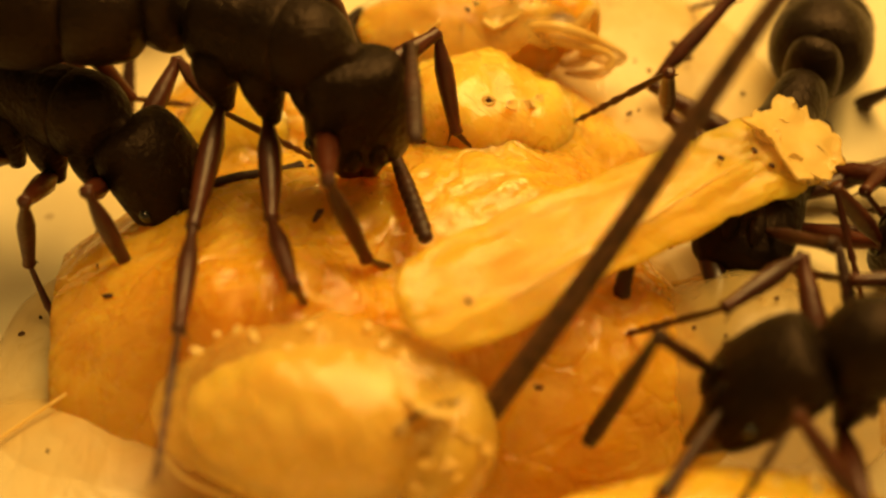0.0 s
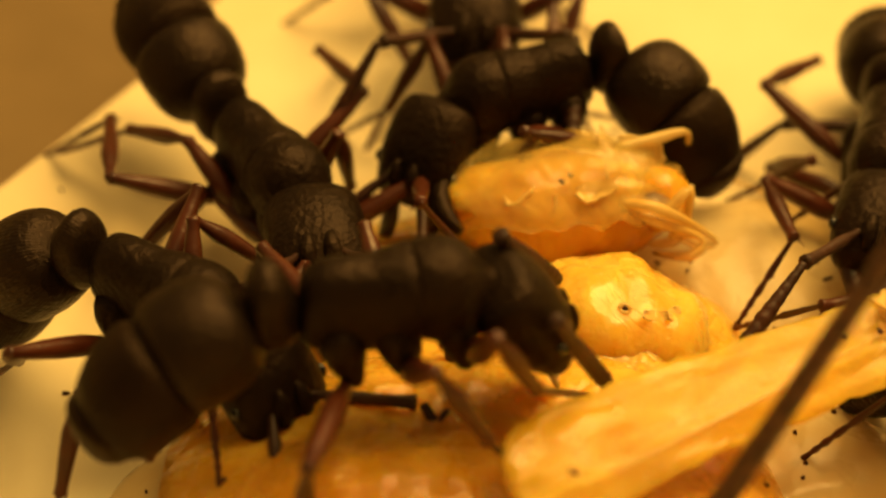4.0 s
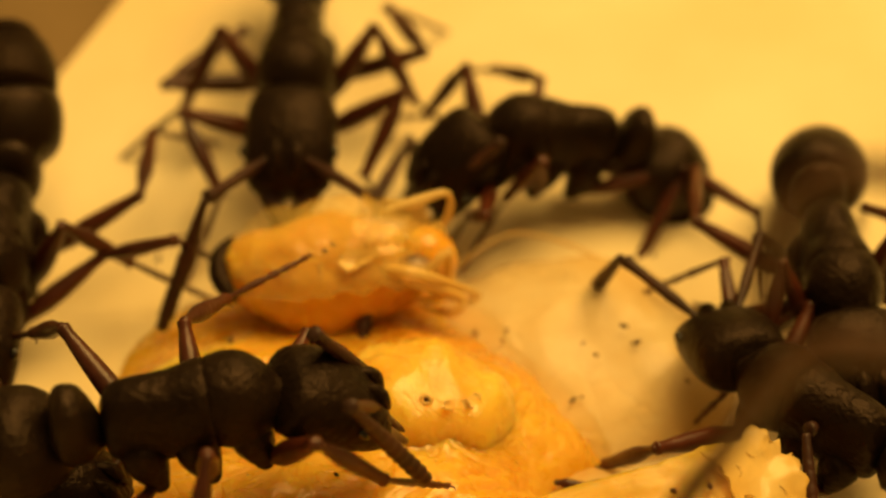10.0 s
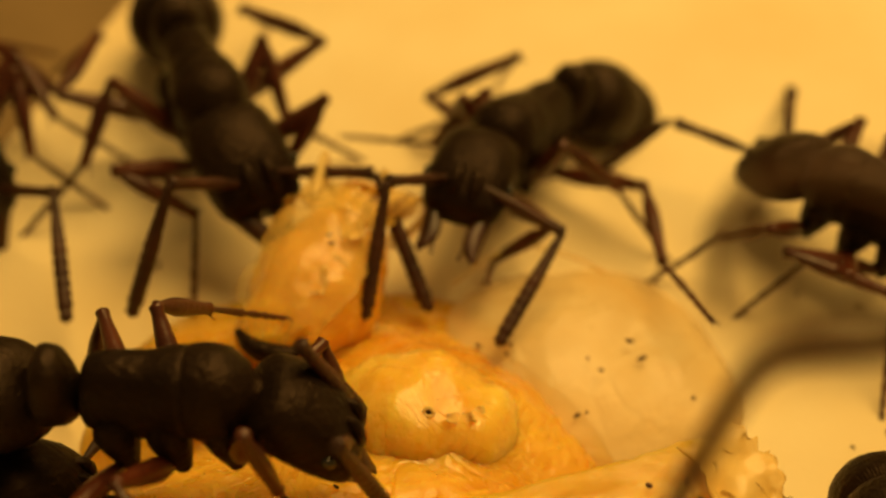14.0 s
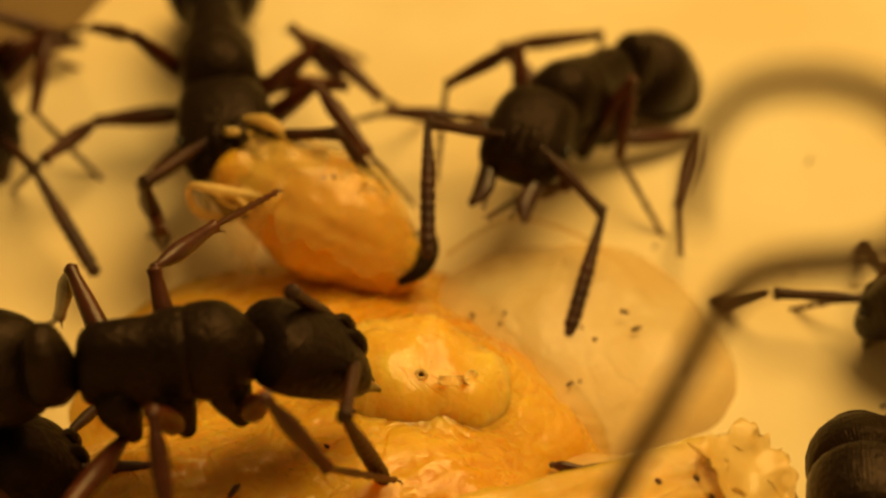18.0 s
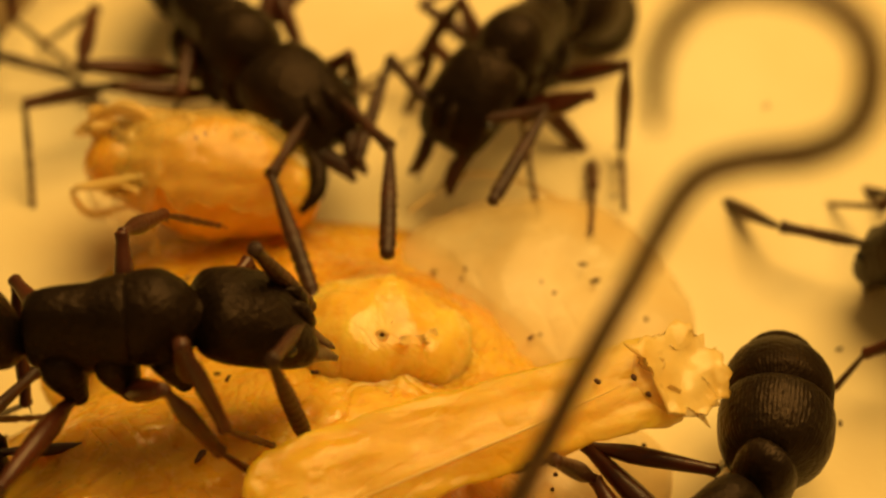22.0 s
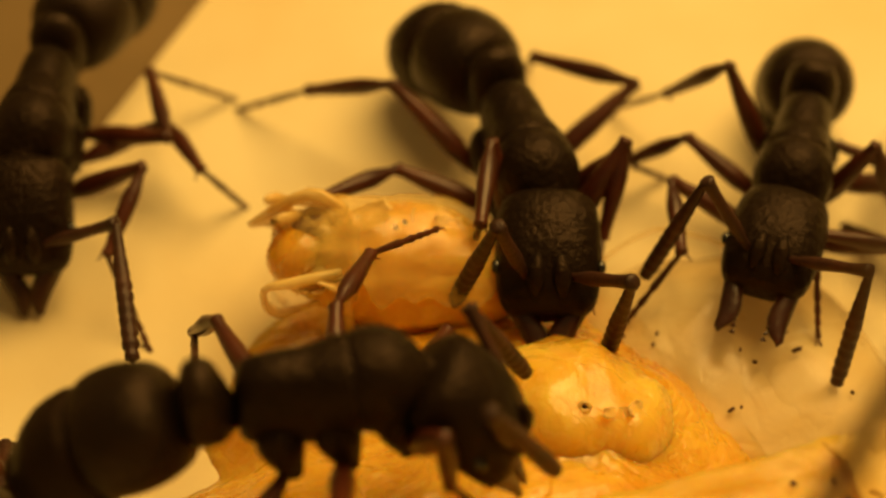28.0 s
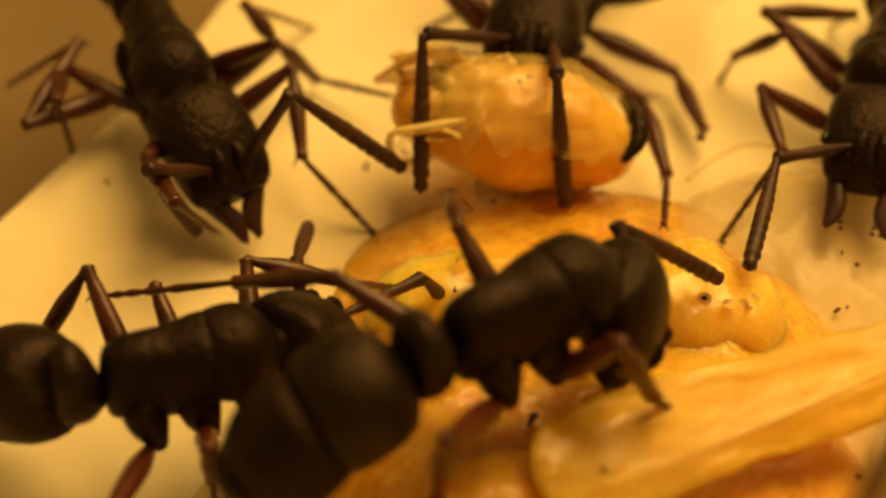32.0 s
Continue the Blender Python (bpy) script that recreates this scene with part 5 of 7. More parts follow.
              (1, -1): [(0, -5.45, -4.70, 4.62, -4.90, -7.12, 4.89, -4.36, -6.15, 2.21), (0.5, -5.38, -5.29, 5.36, -5.17, -5.16, 2.87, -4.22, -7.64, 4.05), (1, -5.39, -5.15, 5.60, -4.75, -7.53, 5.16, -4.33, -6.10, 2.68), (1.5, -5.22, -5.00, 5.37, -4.62, -7.36, 4.81, -3.64, -5.81, 2.56), (2, -4.31, -6.80, 6.46, -3.72, -5.21, 4.62, -2.98, -3.37, 2.50), (2.5, -5.54, -7.05, 6.03, -4.68, -6.93, 3.69, -3.43, -9.49, 3.14), (3, -5.43, -6.91, 5.98, -4.57, -6.88, 3.63, -3.41, -9.54, 3.61), (3.5, -4.42, -5.23, 7.44, -3.62, -5.09, 5.08, -1.84, -5.65, 2.85), (4, -4.63, -5.99, 7.41, -3.41, -5.84, 5.23, -1.94, -5.28, 2.79), (6.5, -4.00, -5.41, 7.78, -2.33, -5.29, 5.93, -0.16, -4.22, 4.33), (7, -4.45, -4.74, 7.83, -3.50, -4.77, 5.51, -1.35, -4.15, 3.66), (8, -4.53, -5.21, 7.95, -3.35, -5.15, 5.75, -1.16, -5.03, 3.85), (8.5, -4.57, -4.96, 7.59, -3.50, -4.93, 5.33, -2.35, -4.27, 2.75), (19, -4.59, -4.80, 7.04, -3.91, -4.51, 4.66, -3.60, -3.87, 1.84), (20, -4.88, -5.06, 7.28, -3.89, -4.99, 4.99, -3.12, -4.26, 2.28), (21, -4.84, -4.83, 7.26, -4.21, -4.60, 4.86, -3.12, -4.04, 2.23), (22, -4.80, -4.68, 7.43, -3.73, -4.74, 5.18, -2.02, -4.54, 2.85), (23, -4.48, -5.20, 7.14, -3.40, -5.23, 4.89, -1.83, -4.93, 2.47), (24, -4.79, -5.32, 7.09, -3.44, -5.46, 4.99, -1.01, -5.37, 3.42), (29, -3.26, -4.90, 4.75, -2.37, -4.29, 2.49, -1.32, -6.27, 4.33), (30, -2.75, -4.99, 7.45, -2.01, -4.54, 5.10, -1.38, -3.29, 2.56), (31, -2.88, -4.84, 7.53, -1.90, -4.40, 5.27, -0.01, -3.37, 3.32), (32, -2.89, -5.20, 7.85, -1.85, -4.73, 5.62, -0.41, -3.78, 3.29)],
              (2, -1): [(0, -7.29, -4.88, 4.56, -7.43, -8.18, 4.75, -7.76, -11.84, 4.39), (0.5, -7.39, -5.49, 5.11, -7.35, -8.77, 4.84, -8.14, -9.76, 1.36), (1, -7.44, -5.54, 5.11, -7.31, -8.83, 5.13, -8.03, -9.98, 1.69), (1.5, -7.93, -4.93, 4.61, -7.79, -8.22, 4.62, -7.82, -11.89, 4.10), (2, -8.00, -8.04, 6.85, -8.21, -7.70, 3.57, -8.05, -11.39, 3.62), (2.5, -8.22, -8.04, 6.03, -8.32, -7.56, 2.77, -8.26, -11.24, 3.15), (3, -7.83, -8.03, 6.09, -7.99, -7.67, 2.81, -7.42, -11.15, 3.91), (3.5, -7.09, -7.30, 5.95, -7.48, -6.89, 2.69, -7.23, -10.16, 4.40), (4, -7.16, -7.74, 6.21, -7.48, -7.07, 3.00, -7.26, -10.15, 5.03), (6.5, -7.10, -8.24, 6.40, -7.40, -7.54, 3.19, -7.21, -10.73, 5.06), (7, -7.23, -7.65, 5.98, -7.61, -6.99, 2.77, -7.47, -10.20, 4.61), (8, -7.47, -8.02, 5.97, -7.81, -7.61, 2.71, -7.55, -10.60, 4.88), (29, -6.78, -6.31, 7.58, -7.08, -5.39, 4.42, -7.43, -4.17, 0.95), (30, -5.88, -7.24, 7.38, -6.18, -5.91, 4.37, -6.34, -4.21, 1.08), (31, -6.55, -7.16, 7.41, -6.73, -6.01, 4.32, -6.82, -4.65, 0.88), (32, -6.46, -7.45, 7.43, -6.57, -6.43, 4.29, -6.70, -5.09, 0.84)],
              (1, 1): [(8, -6.47, -0.98, 7.43, -5.93, 1.26, 6.46, -3.66, 2.98, 5.91), (9, -6.43, -0.09, 7.38, -6.51, 2.15, 6.25, -6.61, 4.33, 4.35), (10, -6.08, 0.34, 6.61, -5.32, 2.33, 5.30, -3.28, 4.34, 4.82), (11, -5.33, 0.68, 6.69, -3.89, 2.31, 5.46, -1.65, 3.98, 4.68), (12, -7.96, 0.14, 6.53, -6.83, 1.83, 5.07, -6.00, 4.24, 3.68), (13, -6.63, 0.78, 6.99, -5.62, 2.25, 5.24, -3.76, 3.73, 3.57), (13.5, -6.68, 0.37, 7.42, -5.78, 1.91, 5.68, -4.13, 3.50, 3.90), (15.5, -6.80, 0.92, 6.17, -5.67, 2.66, 4.78, -3.56, 3.36, 2.91), (16, -6.44, 0.13, 6.45, -5.14, 1.87, 5.20, -3.31, 3.24, 3.42), (17, -7.12, 0.48, 6.83, -6.29, 2.22, 5.23, -4.82, 4.13, 3.62), (18, -6.48, -0.03, 7.49, -5.29, 2.10, 6.94, -3.97, 4.50, 5.97), (19, -6.93, 0.26, 7.49, -6.48, 2.23, 6.02, -6.00, 4.66, 4.52), (20, -6.71, 0.07, 7.53, -6.13, 1.97, 6.00, -4.59, 3.71, 4.27), (21, -6.14, 0.48, 7.47, -6.00, 2.34, 5.81, -5.04, 4.02, 3.65), (22, -6.34, 0.30, 7.46, -5.67, 2.28, 6.08, -4.53, 3.92, 3.98), (23, -6.25, 0.14, 7.20, -5.79, 2.08, 5.69, -4.64, 3.69, 3.56), (24, -6.28, -0.01, 7.42, -5.54, 1.80, 5.86, -4.56, 3.59, 3.79), (26.5, -8.99, 0.05, 5.12, -9.49, 2.33, 4.24, -9.85, 4.99, 3.13), (27, -8.12, 0.26, 5.22, -8.26, 2.26, 3.74, -8.51, 4.58, 2.01), (28, -6.02, 1.26, 6.59, -5.20, 3.48, 5.79, -3.48, 5.46, 4.55), (29, -8.12, 0.09, 5.16, -8.51, 0.77, 2.79, -8.37, -1.49, 4.59), (31, -6.45, -0.21, 6.28, -6.58, 0.77, 3.99, -6.88, 2.01, 1.38), (32, -6.08, -1.25, 7.26, -6.23, 1.04, 6.26, -5.73, 2.88, 4.08)],
              (2, 1): [(8, -8.59, -1.08, 7.84, -9.32, 0.45, 5.00, -9.91, 2.02, 1.71), (8.5, -10.21, -1.57, 7.00, -12.37, 0.17, 5.22, -13.70, 1.12, 1.90), (9, -8.83, -0.37, 7.76, -10.61, 2.26, 6.86, -12.61, 4.51, 4.72), (10, -8.99, -0.21, 7.04, -10.40, 1.68, 4.73, -12.14, 3.75, 2.20), (15.5, -9.44, -0.05, 7.29, -10.61, 1.13, 4.44, -11.84, 3.08, 1.55), (16, -9.19, -0.89, 7.65, -10.38, 0.55, 4.93, -11.77, 2.23, 1.94), (17, -9.09, 0.51, 7.19, -10.00, 1.84, 4.31, -11.34, 3.43, 1.25), (18, -8.74, 0.81, 6.61, -9.62, 1.99, 3.65, -11.04, 3.83, 0.78), (19, -9.23, 1.18, 6.64, -10.31, 2.40, 3.77, -11.55, 4.05, 0.70), (28, -9.15, 1.25, 5.94, -9.94, 2.82, 3.15, -9.32, -0.06, 5.39), (30, -8.61, -0.54, 5.61, -10.86, 0.02, 3.26, -12.54, 2.04, 0.66), (31, -9.12, -1.38, 6.73, -10.77, 0.87, 4.97, -11.54, 2.27, 1.64), (32, -8.83, -2.38, 6.88, -11.24, -0.89, 5.19, -14.72, -0.33, 4.08)],
              (0, 1): [(0, -2.22, -0.18, 5.59, -0.97, -0.48, 3.73, 0.24, -1.08, 2.38), (1, -2.82, -0.30, 5.59, -1.55, -0.48, 3.73, -0.29, -0.97, 2.38), (2, -4.09, -1.31, 5.59, -2.89, -0.86, 3.73, -1.55, -0.68, 2.38), (3, -4.68, -0.60, 5.59, -3.55, 0.01, 3.73, -2.25, 0.37, 2.38), (4, -3.56, -0.71, 5.59, -2.37, -0.24, 3.73, -1.03, -0.05, 2.38), (5, -4.11, -0.32, 5.59, -2.98, 0.29, 3.73, -1.67, 0.64, 2.38), (6, -4.10, -0.64, 5.59, -2.99, 0.00, 3.73, -1.70, 0.40, 2.38), (7, -4.18, -0.30, 5.59, -3.03, 0.26, 3.73, -1.71, 0.55, 2.38), (8, -3.82, -0.89, 5.59, -2.64, -0.40, 3.73, -1.30, -0.18, 2.38), (9, -3.91, -0.01, 5.59, -2.74, 0.52, 3.73, -1.41, 0.78, 2.38), (10, -3.43, -0.22, 5.59, -2.24, 0.23, 3.73, -0.90, 0.41, 2.38), (11, -4.03, 0.11, 5.59, -2.80, 0.48, 3.73, -1.45, 0.57, 2.38), (12, -3.94, -0.18, 5.59, -2.70, 0.13, 3.73, -1.35, 0.14, 2.38), (13, -3.29, -0.24, 5.59, -2.01, -0.16, 3.73, -0.67, -0.40, 2.38), (14, -3.39, -0.19, 5.59, -2.12, -0.06, 3.73, -0.78, -0.22, 2.38), (15, -3.28, -0.02, 5.59, -2.02, 0.21, 3.73, -0.67, 0.13, 2.38), (16, -3.38, -0.72, 5.59, -2.13, -0.42, 3.73, -0.78, -0.41, 2.38), (17, -3.41, 0.23, 5.59, -2.17, 0.57, 3.73, -0.82, 0.62, 2.38), (18, -3.62, -0.01, 5.59, -2.41, 0.39, 3.73, -1.06, 0.50, 2.38), (19, -3.64, 0.08, 5.59, -2.38, 0.32, 3.73, -1.03, 0.27, 2.38), (20, -3.67, -0.02, 5.59, -2.43, 0.28, 3.73, -1.08, 0.29, 2.38), (21, -3.64, 0.16, 5.59, -2.39, 0.44, 3.73, -1.04, 0.43, 2.38), (22, -3.93, 0.02, 5.59, -2.69, 0.34, 3.73, -1.34, 0.37, 2.38), (23, -3.82, -0.38, 5.59, -2.58, -0.06, 3.73, -1.23, -0.04, 2.38), (24, -4.26, -0.14, 5.59, -3.06, 0.28, 3.73, -1.71, 0.42, 2.38), (25, -4.61, 0.08, 5.59, -3.42, 0.55, 3.73, -2.08, 0.75, 2.38), (26, -5.33, -0.06, 5.59, -4.18, 0.50, 3.73, -2.86, 0.81, 2.38), (27, -4.58, -0.11, 5.59, -3.40, 0.38, 3.73, -2.06, 0.60, 2.38), (28, -3.54, 0.53, 5.59, -2.32, 0.92, 3.73, -0.97, 1.03, 2.38), (29, -2.88, 0.48, 3.57, -2.20, -1.85, 4.50, -1.46, -0.73, 1.93), (30, -2.23, 0.31, 4.02, -1.79, -2.02, 5.09, -0.92, -0.77, 2.62), (31, -3.03, 0.37, 3.94, -2.47, -1.97, 4.94, -1.66, -0.85, 2.39), (32, -2.74, 0.11, 3.89, -2.19, -2.25, 4.83, -1.18, -1.09, 2.37)]},
        feelers={-1: [(0, -2.60, -1.18, 3.71, -1.86, -5.00, 4.03), (1, -2.98, -5.61, 7.23, -2.54, -4.55, 3.51), (1.5, -2.00, -3.98, 6.14, -1.43, -1.94, 2.87), (2, -2.63, -5.05, 6.55, -0.79, -3.14, 3.69), (2.5, -2.20, -4.49, 6.43, -1.54, -1.92, 3.57), (3, -2.58, -5.16, 6.71, -2.20, -3.03, 3.46), (3.5, -1.97, -3.84, 7.54, -1.19, -2.39, 4.01), (4, -2.08, -4.52, 7.62, -0.63, -3.06, 4.30), (6.5, -1.86, -4.67, 7.58, -1.05, -3.24, 4.04), (7, -2.15, -4.89, 8.28, -1.45, -3.56, 4.68), (8, -2.59, -4.14, 8.60, -1.67, -4.83, 4.87), (8.5, -2.44, -4.24, 8.31, -0.81, -3.56, 4.83), (9, -2.05, -4.28, 7.94, -0.91, -3.28, 4.34), (10, -1.65, -3.98, 8.46, 0.02, -3.43, 4.98), (11, -3.10, -4.37, 7.71, -1.29, -3.61, 4.34), (12, -2.26, -4.11, 8.56, -0.39, -3.38, 5.21), (13, -2.14, -4.84, 8.02, -1.10, -3.56, 4.49), (15.5, -1.66, -3.86, 8.04, -0.78, -3.16, 4.30), (16, -1.56, -4.64, 7.60, -0.99, -3.63, 3.88), (17, -2.16, -3.82, 7.58, -0.74, -2.86, 4.08), (18, -1.67, -4.18, 7.00, -0.85, -3.03, 3.36), (19, -2.20, -4.35, 7.48, -1.48, -3.17, 3.83), (20, -1.59, -4.29, 7.22, -1.12, -2.56, 3.76), (21, -2.78, -3.98, 6.69, -1.21, -2.46, 3.46), (22, -2.36, -4.23, 7.87, -1.86, -3.41, 4.09), (23, -3.25, -2.75, 8.64, -2.72, -4.17, 5.05), (24, -3.49, -3.96, 7.08, -1.42, -2.96, 3.93), (26.5, -2.86, -3.87, 6.96, -0.68, -2.78, 3.92), (28, -2.13, -3.67, 7.37, -0.28, -2.68, 4.08), (29, -1.93, -2.69, 7.47, -0.96, -1.53, 3.88), (30, -1.28, -2.94, 8.05, 0.06, -2.38, 4.43)],
                 1: [(0, -2.00, -1.35, 6.94, -2.06, -5.22, 7.39), (1, -2.63, -2.23, 7.45, -1.78, -0.65, 3.99), (3, -3.29, -2.66, 8.27, -2.13, -0.56, 5.19), (4, -3.33, -2.13, 7.97, -1.81, -0.21, 4.93), (7, -3.51, -1.85, 8.39, -2.26, 0.04, 5.22), (8, -3.08, -2.29, 8.72, -1.71, -0.53, 5.52), (9, -2.68, -1.87, 8.87, -1.56, -0.49, 5.40), (10, -2.56, -1.97, 8.73, -1.50, -0.39, 5.33), (11, -2.89, -1.85, 8.82, -1.39, -0.13, 5.66), (12, -3.40, -1.88, 8.60, -2.35, -0.22, 5.23), (13, -2.85, -2.01, 8.53, -1.96, -0.62, 5.00), (15.5, -3.05, -1.67, 8.38, -1.25, -1.34, 4.93), (17, -2.82, -1.48, 8.60, -1.58, 0.04, 5.23), (18, -2.99, -1.78, 8.60, -1.72, -0.14, 5.29), (19, -2.98, -1.64, 8.85, -4.84, 1.64, 7.84), (20, -3.31, -1.60, 8.75, -2.13, 0.30, 5.56), (21, -2.62, -1.47, 8.97, -1.62, -0.15, 5.44), (22, -2.82, -1.76, 9.00, -1.77, -0.47, 5.48), (23, -2.83, -1.65, 9.01, -1.86, -0.17, 5.53), (24, -2.96, -1.78, 8.88, -1.28, -0.08, 5.80), (26.5, -4.89, -1.47, 8.70, -3.75, 0.35, 5.45), (28, -2.95, -0.75, 8.36, -1.50, 0.21, 4.87), (31, -2.37, 0.27, 5.88, -0.67, -3.19, 6.48), (32, -2.49, -0.45, 6.80, 0.34, 0.30, 4.22)]}, seed=3)
    move_ant(ant_g, [
        (0, -10.85, -0.38, 4.66, -29.09, 0.33, -5.21, 50.76, 23.80, -14.01),
        (0.5, -10.77, -0.60, 4.63, -25.03, 0.10, -4.23, 60.85, 30.55, -11.54),
        (1, -10.70, -0.82, 4.60, -20.96, -0.12, -3.25, 70.94, 37.29, -9.08),
        (1.5, -11.33, -0.74, 4.60, -11.31, 0.00, 55.00, 59.02, 16.91, -1.34),
        (2, -11.43, -2.42, 4.60, -19.15, 0.00, 30.82, 54.64, 13.78, 14.68),
        (3, -12.23, -1.68, 4.60, -14.86, 0.00, -4.65, 45.47, 3.30, 31.80),
        (4, -11.13, -0.94, 4.60, -29.08, 0.00, -20.22, 36.26, 14.81, 40.03),
        (6.5, -12.15, -1.96, 4.60, -18.20, 0.00, -6.80, 30.40, -4.53, 39.15),
        (7, -11.87, -1.45, 4.60, -25.16, 0.00, -10.93, 26.44, 12.37, 35.46),
        (8, -13.54, -2.70, 4.60, -12.54, 0.00, 0.56, 20.66, -15.52, 30.40),
        (8.5, -12.14, -3.37, 4.60, -7.57, 0.00, 0.58, 16.56, -10.85, 24.30),
        (9, -11.96, -2.64, 4.60, -7.38, 0.00, 1.76, 18.74, -13.70, 23.20),
        (13, -12.90, -2.68, 4.60, -3.45, 0.00, 10.37, 29.34, -24.89, 25.04),
        (15.5, -12.16, -2.89, 4.60, -2.79, 0.00, 38.74, 40.95, -30.05, 26.37),
        (17, -12.36, -3.42, 4.60, -1.28, 0.00, 25.47, 42.15, -30.50, 27.39),
        (18, -12.38, -3.49, 4.60, -0.27, 0.00, 29.05, 40.18, -34.10, 26.31),
        (20, -12.84, -3.60, 4.60, 0.24, 0.00, 39.72, 41.03, -40.55, 24.85),
        (24, -14.04, -4.99, 4.60, 2.78, 0.00, 33.44, 43.42, -35.37, 28.53),
        (29, -17.14, -4.71, 4.60, 12.55, 0.00, 46.20, 48.00, -54.55, 35.19),
        (30, -13.10, -2.63, 4.60, 14.79, 0.00, 46.00, 51.37, -44.82, 38.16),
        (30.5, -13.26, -2.22, 4.60, 15.42, 0.00, 50.22, 49.87, -56.73, 37.84),
        (31, -12.42, -2.31, 4.60, 14.41, 0.00, 55.00, 45.00, -60.00, 34.98),
        (31.5, -12.30, -2.60, 4.60, 17.67, 0.00, 51.78, 40.35, -60.00, 30.36),
        (32, -12.15, -2.85, 4.60, 17.63, 0.00, 47.73, 36.22, -60.00, 26.69)],
        feet={(0, -1): [(0, -9.74, -4.02, 5.15, -9.00, -4.35, 2.77, -8.85, -2.84, 0.40), (0.5, -9.48, -3.46, 5.18, -9.06, -2.92, 2.75, -8.82, -2.12, 0.07), (1, -9.31, -4.24, 4.86, -9.29, -3.48, 2.46, -10.15, -2.41, 0.01), (1.5, -9.64, -4.00, 4.60, -9.06, -3.77, 2.16, -9.48, -1.24, 1.00)],
              (1, -1): [(0, -11.42, -3.92, 4.61, -11.64, -3.18, 2.32, -10.70, -5.09, 0.47), (0.5, -11.11, -3.96, 3.88, -10.99, -4.32, 1.48, -10.92, -3.77, -1.28), (1, -11.38, -4.26, 3.26, -11.32, -3.85, 0.87, -10.20, -6.33, 1.60), (1.5, -11.23, -4.15, 3.28, -11.11, -4.06, 0.86, -10.14, -6.51, 1.85), (2, -10.66, -5.38, 4.10, -10.81, -4.71, 1.78, -10.86, -3.78, -0.88), (3, -11.61, -4.72, 1.61, -10.65, -6.74, 2.56, -10.48, -5.34, 0.12)]}, seed=4)
